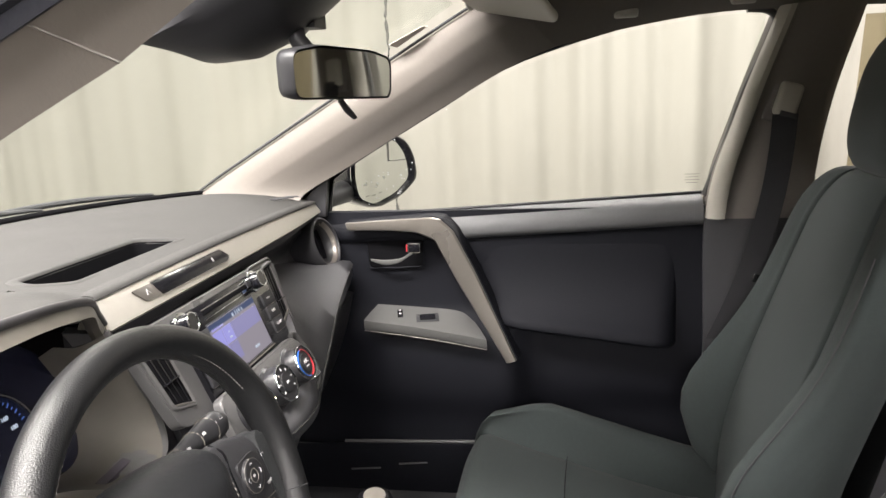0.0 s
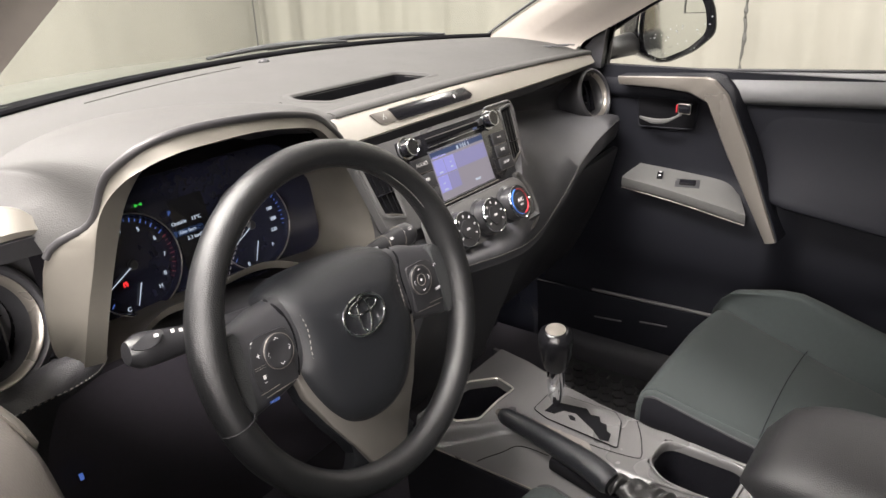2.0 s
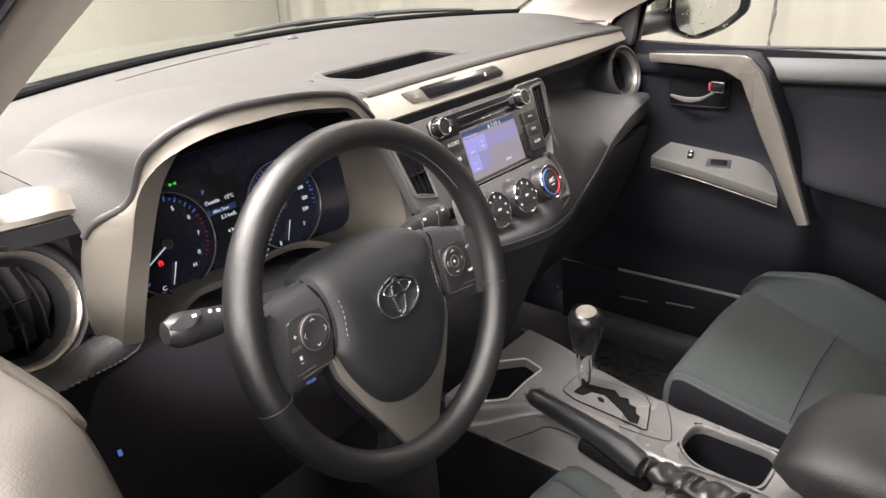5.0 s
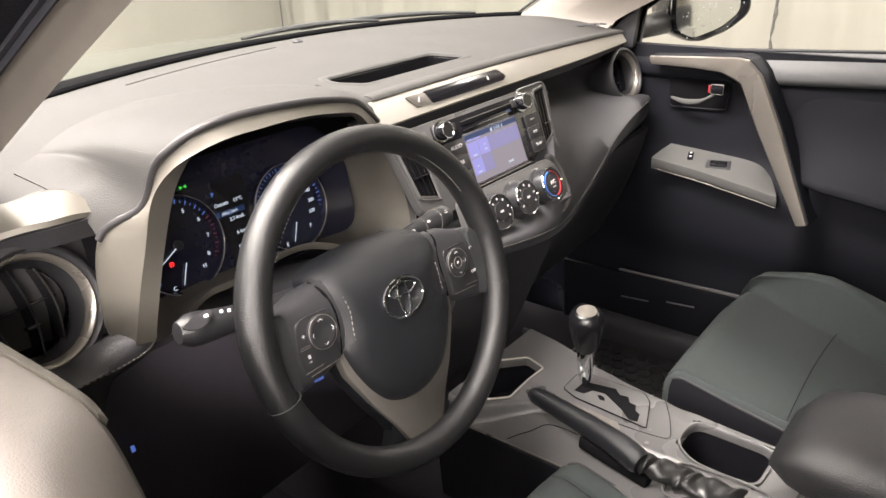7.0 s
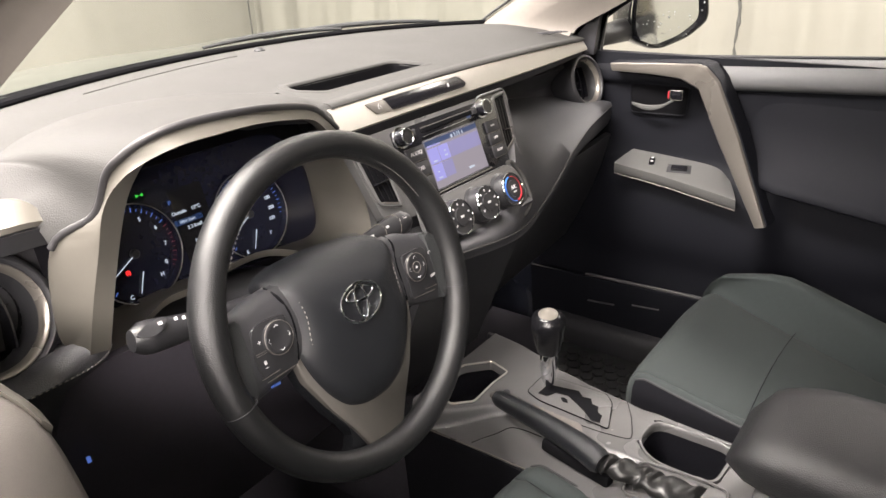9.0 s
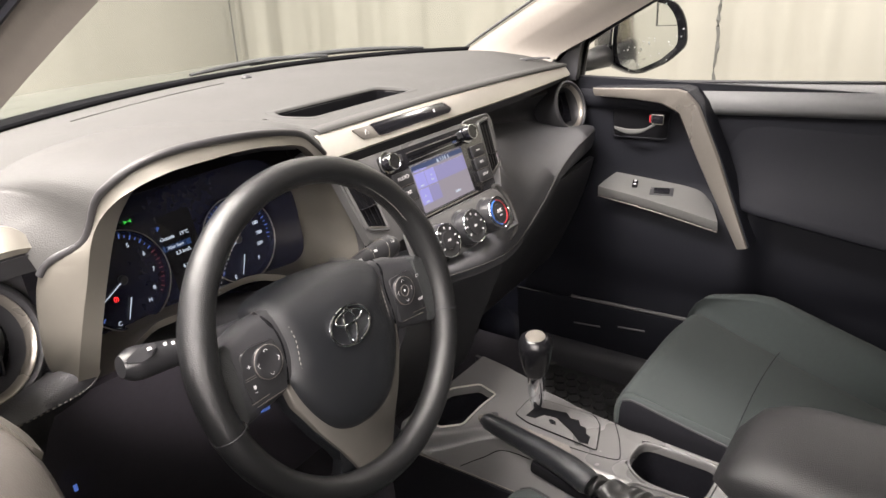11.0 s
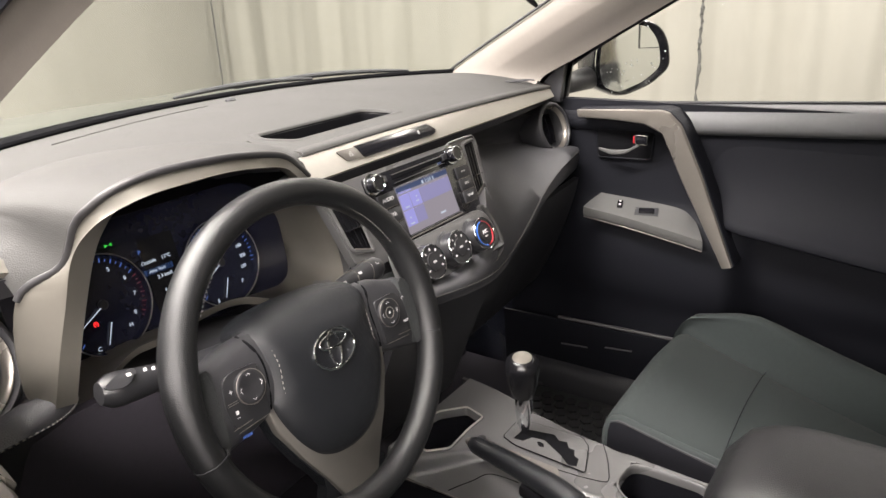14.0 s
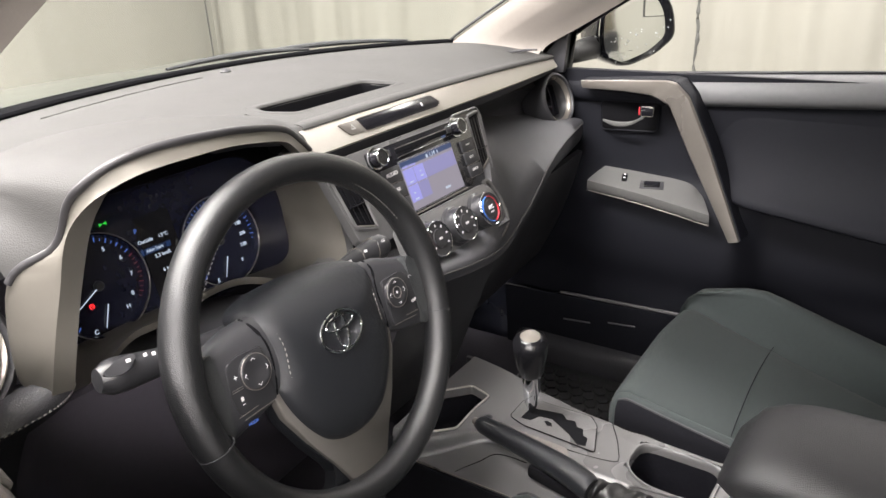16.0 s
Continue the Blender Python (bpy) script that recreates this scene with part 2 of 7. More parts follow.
def round_poly(pts, r, n=4):
    """Rounds the corners of an outline."""
    out, k = [], len(pts)
    rs = r if isinstance(r, (list, tuple)) else [r] * k
    for i in range(k):
        p, a, b = Vector(pts[i]), Vector(pts[i - 1]), Vector(pts[(i + 1) % k])
        d = min(rs[i], 0.48 * (a - p).length, 0.48 * (b - p).length)
        s, e = p + (a - p).normalized() * d, p + (b - p).normalized() * d
        for j in range(n + 1):
            t = j / n
            q = s * (1 - t) ** 2 + p * 2 * t * (1 - t) + e * t ** 2
            out.append((q.x, q.y))
    return out


def lathe(profile, m=Matrix(), n=32, bm=None, close=True):
    """Turns a profile of (radius, height) round the z of m."""
    b = bm or bmesh.new()
    rows = []
    for r, h in profile:
        rows.append([b.verts.new(m @ Vector((max(r, 1e-5) * math.cos(2 * math.pi * i / n), max(r, 1e-5) * math.sin(2 * math.pi * i / n), h))) for i in range(n)])
    for p, q in zip(rows, rows[1:]):
        for i in range(n):
            b.faces.new((p[i], p[(i + 1) % n], q[(i + 1) % n], q[i]))
    if close:
        if profile[0][0] > 1e-4:
            b.faces.new(rows[0][::-1])
        if profile[-1][0] > 1e-4:
            b.faces.new(rows[-1])
    return b


def spline(pts, n):
    """n points along a smooth line through pts."""
    p = [Vector(q) for q in pts]
    p = [p[0] * 2 - p[1]] + p + [p[-1] * 2 - p[-2]]
    out, k = [], len(pts) - 1
    for i in range(n):
        s = i / (n - 1) * k
        j = min(int(s), k - 1)
        t = s - j
        a, b, c, d = p[j:j + 4]
        out.append(0.5 * (2 * b + (c - a) * t + (2 * a - 5 * b + 4 * c - d) * t * t + (3 * b - a - 3 * c + d) * t ** 3))
    return out


def loft(rings, bm=None, closed=True, caps=True, loop=False):
    b = bm or bmesh.new()
    vs = [[b.verts.new(p) for p in r] for r in rings]
    k = len(rings[0])
    pairs = list(zip(vs, vs[1:])) + ([(vs[-1], vs[0])] if loop else [])
    for p, q in pairs:
        for i in range(k if closed else k - 1):
            b.faces.new((p[i], p[(i + 1) % k], q[(i + 1) % k], q[i]))
    if caps and closed and not loop:
        b.faces.new(vs[0][::-1])
        b.faces.new(vs[-1])
    return b


def tube(pts, r, n=10, bm=None, loop=False, flat=1.0, up=(0, 0, 1)):
    """A rod along pts. r: one radius or one for each point."""
    p = [Vector(q) for q in pts]
    k = len(p)
    rings = []
    for i in range(k):
        a, b = (p[i - 1], p[(i + 1) % k]) if loop else (p[max(i - 1, 0)], p[min(i + 1, k - 1)])
        t = (b - a).normalized()
        s = t.cross(Vector(up))
        if s.length < 1e-3:
            s = t.cross(Vector((0, 1, 0)))
        s.normalize()
        w = s.cross(t)
        rad = r[i] if isinstance(r, (list, tuple)) else r
        rings.append([p[i] + s * rad * math.cos(2 * math.pi * j / n) + w * rad * flat * math.sin(2 * math.pi * j / n) for j in range(n)])
    return loft(rings, bm, loop=loop)


def sheet(fn, nu, nv, thick=0.003, keep=None, bm=None):
    """A sheet of thickness thick over fn(u, v); keep(u, v) leaves cells out."""
    b = bm or bmesh.new()
    P = [[Vector(fn(i / nu, j / nv)) for j in range(nv + 1)] for i in range(nu + 1)]
    N = [[None] * (nv + 1) for _ in range(nu + 1)]
    for i in range(nu + 1):
        for j in range(nv + 1):
            du = P[min(i + 1, nu)][j] - P[max(i - 1, 0)][j]
            dv = P[i][min(j + 1, nv)] - P[i][max(j - 1, 0)]
            N[i][j] = du.cross(dv).normalized()
    cells = [[keep is None or keep((i + 0.5) / nu, (j + 0.5) / nv) for j in range(nv)] for i in range(nu)]
    A = [[b.verts.new(P[i][j]) for j in range(nv + 1)] for i in range(nu + 1)]
    B = [[b.verts.new(P[i][j] - N[i][j] * thick) for j in range(nv + 1)] for i in range(nu + 1)]
    for i in range(nu):
        for j in range(nv):
            if not cells[i][j]:
                continue
            b.faces.new((A[i][j], A[i + 1][j], A[i + 1][j + 1], A[i][j + 1]))
            b.faces.new((B[i][j], B[i][j + 1], B[i + 1][j + 1], B[i + 1][j]))
            for di, dj, e in ((-1, 0, ((i, j + 1), (i, j))), (1, 0, ((i + 1, j), (i + 1, j + 1))), (0, -1, ((i, j), (i + 1, j))), (0, 1, ((i + 1, j + 1), (i, j + 1)))):
                ii, jj = i + di, j + dj
                if not (0 <= ii < nu and 0 <= jj < nv) or not cells[ii][jj]:
                    (a, c), (d, g) = e
                    b.faces.new((A[d][g], A[a][c], B[a][c], B[d][g]))
    for v in [v for v in b.verts if not v.link_faces]:
        b.verts.remove(v)
    return b


def text_part(body, size, m, material, parent, label="", depth=0.0004, name="lettering"):
    """Raised lettering, centred on the pose m."""
    cu = bpy.data.curves.new(name, "FONT")
    cu.body, cu.size, cu.extrude = body, size, depth
    cu.align_x, cu.align_y = "CENTER", "CENTER"
    tmp = bpy.data.objects.new("tmp", cu)
    me = bpy.data.meshes.new_from_object(tmp)
    bpy.data.objects.remove(tmp)
    bpy.data.curves.remove(cu)
    b = bmesh.new()
    b.from_mesh(me)
    bpy.data.meshes.remove(me)
    bmesh.ops.transform(b, matrix=m, verts=b.verts)
    return part(name, b, material, parent, label, smooth=False)


def bar(w, h, m, material, parent, name="mark", label=""):
    return part(name, box(w, h, 0.0006, m, 0), material, parent, label, smooth=False)

# ---- setting: a wash bay hung with pale sheets ----
GROUND = -0.42


def curtain(p0, p1, amp, seed, folds):
    a, b = Vector(p0), Vector(p1)
    d = b - a
    side = Vector((-d.y, d.x, 0)).normalized()
    rnd = random.Random(seed)
    ph = [rnd.uniform(0, 6.28) for _ in range(6)]

    def fn(u, v):
        s = u * d.length
        w = math.sin(s * folds + ph[0] + 1.3 * math.sin(s * 0.9 + ph[1])) + 0.6 * math.sin(s * folds * 1.7 + ph[2] + 1.6 * math.sin(s * 1.3 + ph[5])) + 0.22 * math.sin(s * folds * 4.1 + ph[3] + 2.0 * math.sin(s * 2.7))
        calm = 0.35 + 0.65 * (0.5 + 0.5 * math.sin(s * 0.8 + ph[4]))
        q = a + d * u + side * amp * w * calm * (0.75 + 0.25 * v)
        return (q.x, q.y, GROUND + (3.62 * (1 - v)))
    return sheet(fn, 420, 6, 0.006)


tagged(part("floor", box(12.4, 12, 0.1, pose(-1.0, 0.5, GROUND - 0.05), 0), M_CONCRETE), "wet grey concrete floor of the wash bay", "floor", kind="structure")
tagged(part("ceiling", box(12.4, 12, 0.08, pose(-1.0, 0.5, 3.26), 0), M_CEIL), "pale painted ceiling of the wash bay", "ceiling", kind="structure")
tagged(part("wall_east", curtain((4.5, -5.2, 0), (4.5, 6.2, 0), 0.035, 3, 9.0), M_CURTAIN), "cream pleated plastic curtain wall beside the car", "curtain", kind="structure")
tagged(part("wall_north", curtain((5.0, 6.0, 0), (-7.0, 6.0, 0), 0.014, 5, 4.0), M_CURTAIN), "cream plastic curtain wall ahead of the car", "curtain", kind="structure")
tagged(part("wall_west", curtain((-6.5, 6.2, 0), (-6.5, -5.2, 0), 0.035, 8, 8.0), M_CURTAIN), "cream pleated plastic curtain wall beside the car", "curtain", kind="structure")
tagged(part("wall_south", curtain((-7.0, -5.0, 0), (5.0, -5.0, 0), 0.03, 9, 7.0), M_CURTAIN), "cream pleated plastic curtain wall behind the car", "curtain", kind="structure")
rs_ = random.Random(21)
tagged(part("seam_east", tube([(4.40 + rs_.uniform(-0.004, 0.004), 0.99 + rs_.uniform(-0.007, 0.007), GROUND + 0.02 + 0.045 * i) for i in range(80)], [rs_.uniform(0.006, 0.017) for i in range(80)], 8), M_SEAM), "dark seam where two curtain sheets meet", "seam", kind="structure")
tagged(part("seam_north", box(0.05, 0.012, 3.6, pose(4.33, 5.88, GROUND + 1.82, 0, 0, 45), 0.004), M_SEAM), "grey seam where two curtain sheets meet", "seam", kind="structure")


# ---- car shell ----
def side(s, p):
    return (s * p[0], p[1], p[2])


car = thing("car_body", (0, 0.4, GROUND), "dark blue suv body with grey cloth headliner and beige pillar trim", "car")


def y_base(x):
    return 0.665 - 0.28 * x * x


def z_base(x):
    return 0.888 - 0.055 * x * x


# bonnet, with a raised middle
part("bonnet", sheet(lambda u, v: (-0.8 + 1.6 * u, y_base(-0.8 + 1.6 * u) + 0.12 + v * 0.95, 0.868 - 0.1 * (-0.8 + 1.6 * u) ** 2 - 0.05 * v - 0.12 * v ** 3 + 0.018 * math.exp(-((abs(-0.8 + 1.6 * u) - 0.45) / 0.12) ** 2)), 32, 16, 0.01), M_HOOD, car, "bonnet with its grey-green reflections put into the colour")
part("cowl", sheet(lambda u, v: (-0.74 + 1.48 * u, y_base(-0.74 + 1.48 * u) + 0.005 + v * 0.12, z_base(-0.74 + 1.48 * u) - 0.012 - 0.03 * math.sin(v * 3.1)), 40, 6, 0.01), M_VOID, car, "black plastic cowl")
for wx0, wx1 in ((-0.02, 0.30), (0.12, 0.56)):
    path = [(x, y_base(x) + 0.03 - 0.015 * t, z_base(x) + 0.006 + 0.006 * math.sin(3.1 * t)) for t, x in [(i / 10, wx0 + (wx1 - wx0) * i / 10) for i in range(11)]]
    part("wiper", tube(path, [0.004 + 0.004 * math.sin(3.1 * i / 10) for i in range(11)], 8, flat=0.7), M_RUBBER, car)

# windscreen
Y_TOP, Z_TOP = -0.02, 1.262


def screen_pt(u, v):
    x = (-0.70 + 1.40 * u) * (1 - 0.14 * v)
    xb = -0.70 + 1.40 * u
    y = y_base(xb) * (1 - v) + (Y_TOP - 0.12 * x * x) * v
    z = z_base(xb) * (1 - v) + (Z_TOP - 0.1 * x * x) * v + 0.02 * math.sin(math.pi * v)
    return (x, y, z)


ws = part("windscreen", sheet(screen_pt, 24, 14, 0.004), M_GLASS, car, "clear windscreen glass")
ws.visible_shadow = False
part("windscreen_seal", tube([screen_pt(i / 40, 0.0) for i in range(41)], 0.0055, 8), M_VOID, car, "black windscreen seal")

# pillar trims: windscreen edge, ridge, window edge, outer edge
W_EDGE = [(0.672, 0.560, 0.850), (0.668, 0.500, 0.888), (0.655, 0.36, 0.966), (0.640, 0.14, 1.088), (0.622, -0.04, 1.186), (0.60, -0.14, 1.235)]
R_EDGE = [(0.628, 0.430, 0.842), (0.640, 0.385, 0.878), (0.636, 0.27, 0.942), (0.622, 0.07, 1.048), (0.606, -0.10, 1.146), (0.588, -0.20, 1.198)]
D_EDGE = [(0.640, 0.300, 0.832), (0.662, 0.290, 0.858), (0.668, 0.19, 0.912), (0.656, -0.01, 1.022), (0.642, -0.17, 1.105), (0.628, -0.26, 1.138)]
O_EDGE = [(0.70, 0.33, 0.83), (0.700, 0.33, 0.870), (0.695, 0.225, 0.925), (0.680, 0.02, 1.036), (0.664, -0.145, 1.122), (0.648, -0.235, 1.160)]
B_EDGE = [(0.78, 0.40, 0.83), (0.775, 0.40, 0.89), (0.765, 0.29, 0.95), (0.745, 0.08, 1.06), (0.725, -0.09, 1.15), (0.705, -0.19, 1.20)]
for s in (-1, 1):
    sag = 0.009 if s < 0 else 0.0
    rails = [spline([side(s, (p[0], p[1], p[2] - k * sag * (i > 1))) for i, p in enumerate(e)], 22) for k, e in ((0, W_EDGE), (1, R_EDGE), (1, D_EDGE), (1, O_EDGE))]
    rings = []
    outer_line = rails[3]
    if s < 0:
        # from this side only a narrow band of trim shows, with a step at the headliner joint
        rails[2] = [d + (Vector((0, 0.003, 0.004)) if d.y < -0.152 else Vector()) for d in rails[2]]
        rails[3] = [d.lerp(o, 0.80) for d, o in zip(rails[2], rails[3])]
    for w, r, d, o in zip(*rails):
        a = w.lerp(r, 0.55) + Vector((-s * 0.012, -0.004, 0.004))
        c = r.lerp(d, 0.5) + Vector((s * 0.004, 0, 0))
        rings.append([w, w.lerp(a, 0.5) + Vector((-s * 0.004, 0, 0.002)), a, r.lerp(a, 0.25), r, c, d, d.lerp(o, 0.5), o, o.lerp(w, 0.5)])
    body = spline([side(s, (p[0], p[1], p[2] - sag)) for p in B_EDGE], 22)
    if s > 0:
        part("door_opening_seal", loft([[o + Vector((-s * 0.002, 0, 0.002)), o + Vector((s * 0.010, 0.006, 0.004)), bb, bb + Vector((0, 0.03, 0.03)), o + Vector((0, 0.03, 0.03))] for o, bb in zip(rails[3], body)]), M_SEAL, car, "dark door opening seal", angle=40)
    else:
        bump_ = Vector((-0.004, -0.006, -0.003))
        part("door_opening_seal", loft([[o + Vector((-0.001, 0.001, 0.001)), o.lerp(q, 0.12) + bump_, o.lerp(q, 0.35) + bump_ * 1.3, o.lerp(q, 0.55), q + bump_ * 0.3, q + Vector((0, 0.03, 0.03)), o + Vector((0, 0.03, 0.03))] for o, q in zip(rails[3], outer_line)]), M_SEAL, car, "dark door opening seal", angle=60)
        part("door_frame_lining", loft([[q + Vector((-0.001, 0.001, 0.001)), q.lerp(bb, 0.25) + bump_, q.lerp(bb, 0.5) + bump_, q.lerp(bb, 0.6), bb, bb + Vector((0, 0.03, 0.03)), q + Vector((0, 0.03, 0.03))] for q, bb in zip(outer_line, body)]), M_DOOR, car, "dark blue-grey door frame lining", angle=60)
        kj = min(range(22), key=lambda i: abs(rails[2][i].y + 0.150))
        part("trim_joint", tube([rails[2][kj], rails[2][kj].lerp(rails[3][kj], 0.5), rails[3][kj]], 0.0005, 5), M_SPOKE, car, "thin joint in the trim")
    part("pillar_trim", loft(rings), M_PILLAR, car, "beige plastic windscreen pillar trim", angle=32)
    if s > 0:
        part("pillar_gap", tube([w + Vector((-0.004, 0.002, 0.004)) for w in rails[0]], 0.0032, 6), M_RUBBER, car, "dark gap along the windscreen edge")

# roof lining, roof rails over the side windows
RAIL_LOW = [(0.628, -0.26, 1.138), (0.650, -0.40, 1.166), (0.664, -0.55, 1.184), (0.672, -0.70, 1.186), (0.672, -0.95, 1.178), (0.665, -1.3, 1.15)]
RAIL_TOP = [(0.59, -0.20, 1.20), (0.60, -0.40, 1.235), (0.605, -0.55, 1.245), (0.605, -0.70, 1.25), (0.60, -0.95, 1.25), (0.59, -1.3, 1.23)]
RAIL_OUT = [(0.648, -0.235, 1.160), (0.672, -0.40, 1.182), (0.686, -0.55, 1.198), (0.694, -0.70, 1.20), (0.694, -0.95, 1.192), (0.687, -1.3, 1.165)]
for s in (-1, 1):
    rails = [spline([side(s, p) for p in e], 24) for e in (RAIL_TOP, RAIL_LOW, RAIL_OUT)]
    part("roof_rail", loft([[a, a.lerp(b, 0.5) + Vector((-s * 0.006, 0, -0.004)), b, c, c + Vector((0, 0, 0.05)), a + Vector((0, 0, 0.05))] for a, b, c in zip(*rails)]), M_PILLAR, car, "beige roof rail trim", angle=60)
    part("roof_seal", loft([[c + Vector((-s * 0.002, 0, 0.002)), c + Vector((s * 0.05, 0, 0.02)), c + Vector((s * 0.05, 0, 0.05)), c + Vector((0, 0, 0.05))] for c in rails[2]]), M_SEAL, car, "dark roof edge seal", angle=50)
part("headliner", sheet(lambda u, v: ((-0.63 + 1.26 * u), -0.02 - 0.10 * (2 * u - 1) ** 2 - v * 2.0, 1.262 - 0.05 * (2 * u - 1) ** 4 + 0.03 * math.sin(math.pi * min(v * 1.4, 1))), 24, 20, 0.012), M_LINER, car, "light grey cloth headliner")
part("roof_skin", sheet(lambda u, v: ((-0.72 + 1.44 * u), 0.0 - 0.12 * (2 * u - 1) ** 2 - v * 2.6, 1.30 - 0.07 * (2 * u - 1) ** 4 + 0.03 * math.sin(math.pi * min(v * 1.4, 1))), 24, 20, 0.004), M_PAINT, car, "dark blue roof skin")
# rear end of the cabin
part("rear_wall", box(1.44, 0.04, 0.95, pose(0, -2.1, 0.50), 0.02), M_CARPET, car, "dark rear cabin end")
rw = part("rear_screen", box(1.24, 0.005, 0.30, pose(0, -2.08, 1.12, -14), 0), M_TINT, car, "tinted rear screen", smooth=False)
rw.visible_shadow = False
part("tailgate", sheet(lambda u, v: (-0.70 + 1.40 * u, -2.14 - 0.22 * min(v * 2, 1) - 0.06 * math.sin(math.pi * u), 0.80 - 0.95 * v), 12, 10, 0.03), M_PAINT, car, "dark blue tailgate")
part("front_bumper", sheet(lambda u, v: (-0.84 + 1.68 * u, 1.76 - 0.35 * (2 * u - 1) ** 4 - 0.04 * v, 0.70 - 0.85 * v), 20, 8, 0.03), M_HOOD, car, "front bumper in the bonnet's reflection grey")
part("rear_bench", box(1.20, 0.16, 0.62, pose(0, -1.55, 0.52, -14), 0.05, 3), M_FABRIC_SIDE, car, "dark rear bench backrest")
part("cabin_floor", box(1.46, 3.2, 0.04, pose(0, -0.6, 0.04), 0.01), M_CARPET, car, "black carpet")
part("firewall", box(1.44, 0.03, 0.80, pose(0, 0.62, 0.40, -8), 0.01), M_CARPET, car, "black carpeted bulkhead")
part("tunnel", box(0.30, 1.6, 0.22, pose(-0.06, -0.1, 0.11), 0.03), M_CARPET, car, "carpeted tunnel")
for s in (-1, 1):
    part("sill_plate", box(0.125, 1.08, 0.14, pose(s * 0.700, -0.17, 0.072), 0.03, 4), M_DASH_LOW, car, "dark door sill plate")
    # post behind the front door
    lo = [(0.700, -0.555, 0.10), (0.700, -0.56, 0.50), (0.700, -0.558, 0.80), (0.690, -0.61, 1.00), (0.672, -0.675, 1.19)]
    hi = [(0.700, -0.80, 0.10), (0.700, -0.78, 0.50), (0.700, -0.762, 0.80), (0.690, -0.782, 1.00), (0.665, -0.83, 1.20)]
    for nm, k0, k1, mt, lb in (("post_trim", 14, 30, M_PILLAR, "beige upper door post trim"), ("post_trim_lower", 0, 14, M_BLACK, "dark lower door post trim")):
        A, B = spline([side(s, p) for p in lo], 30)[k0:k1 + 1], spline([side(s, p) for p in hi], 30)[k0:k1 + 1]
        off = Vector((-s * 0.022, 0, 0))
        part(nm, loft([[a, a.lerp(b, 0.12) + off * 0.8, a.lerp(b, 0.5) + off, a.lerp(b, 0.88) + off * 0.8, b, b + Vector((s * 0.05, 0, 0)), a + Vector((s * 0.05, 0, 0))] for a, b in zip(A, B)]), mt, car, lb, angle=50)
    # post's window side: groove and bright edge band, its light put into the colour
    A, B = spline([side(s, p) for p in lo], 30)[14:], spline([side(s, p) for p in hi], 30)[14:]
    off = Vector((-s * 0.020, 0, 0))
    part("post_edge_band", loft([[a + off * 0.1, a.lerp(b, 0.02) + off * 0.9, a.lerp(b, 0.10) + off * 1.35, a.lerp(b, 0.17) + off * 1.2, a.lerp(b, 0.18), a] for a, b in zip(A, B)]), M_BEIGE, car, "smooth edge of the door post, its light put into pale beige", angle=50)
    part("post_groove", tube([a.lerp(b, 0.185) + off * 0.95 for a, b in zip(A, B)], 0.0016, 6), M_SPOKE, car, "thin groove in the post trim")
    # rear door, plain inside
    part("rear_door", box(0.05, 0.95, 0.80, pose(s * 0.74, -1.28, 0.42), 0.02), M_DOOR, car, "dark rear door panel")
    rg = part("rear_window", box(0.004, 0.85, 0.34, pose(s * 0.72, -1.26, 1.0, 0, -s * 9), 0), M_TINT, car, "tinted rear door glass")
    rg.visible_shadow = False
    part("rear_post", loft([[Vector((s * x, y, z)) for x, y in ((0.735 - 0.16 * max(0, z - 0.8), -1.70 - 0.25 * (z - 0.8)), (0.70 - 0.16 * max(0, z - 0.8), -1.72 - 0.25 * (z - 0.8)), (0.70 - 0.16 * max(0, z - 0.8), -2.08), (0.735 - 0.16 * max(0, z - 0.8), -2.10))] for z in (0.78, 0.95, 1.1, 1.26)]), M_PILLAR, car, "beige rear post trim", angle=50)
    part("fender", sheet(lambda u, v: (s * (0.70 + 0.14 * u), 0.62 + v * 1.0, 0.80 - 0.04 * v - 0.25 * u * u), 8, 10, 0.01), M_HOOD, car, "wing in the bonnet's reflection grey")
    part("body_side", box(0.03, 3.4, 0.42, pose(s * 0.86, -0.6, 0.0), 0.02), M_PAINT, car, "dark blue body side")
    for wy in (1.0, -1.66):
        part("wheel", lathe([(0.30, -0.1), (0.35, -0.08), (0.36, 0), (0.35, 0.08), (0.30, 0.1), (0.1, 0.08)], pose(s * 0.78, wy, GROUND + 0.36, 0, 90), 28), M_RUBBER, car, "black tyre")

# ---- dashboard ----
dash = thing("dashboard", (0, 0.3, 0.6), "dark grey soft dashboard with satin silver trim strip", "dashboard")


def y_front(x):
    return 0.243 + 0.085 * x * x


def z_front(x):
    return 0.863 - 0.058 * x * x


def z_top(x, y):
    t = (y - y_front(x)) / (y_base(x) - y_front(x))
    return z_front(x) * (1 - t) + (z_base(x) - 0.004) * t + 0.012 * math.sin(math.pi * min(max(t, 0), 1))


TRAY_Q = [(-0.1345, 0.3417), (0.0836, 0.3366), (0.1149, 0.2946), (-0.1098, 0.2937), (-0.1364, 0.3203)]
HOOD = (-0.598, -0.138)


def top_fn(u, v):
    x = -0.705 + 1.41 * u
    y = y_front(x) + (y_base(x) - y_front(x)) * v
    return (x, y, z_top(x, y))


def in_quad(x, y, q):
    c = [(b[0] - a[0]) * (y - a[1]) - (b[1] - a[1]) * (x - a[0]) for a, b in zip(q, q[1:] + q[:1])]
    return all(k < 0 for k in c) or all(k > 0 for k in c)


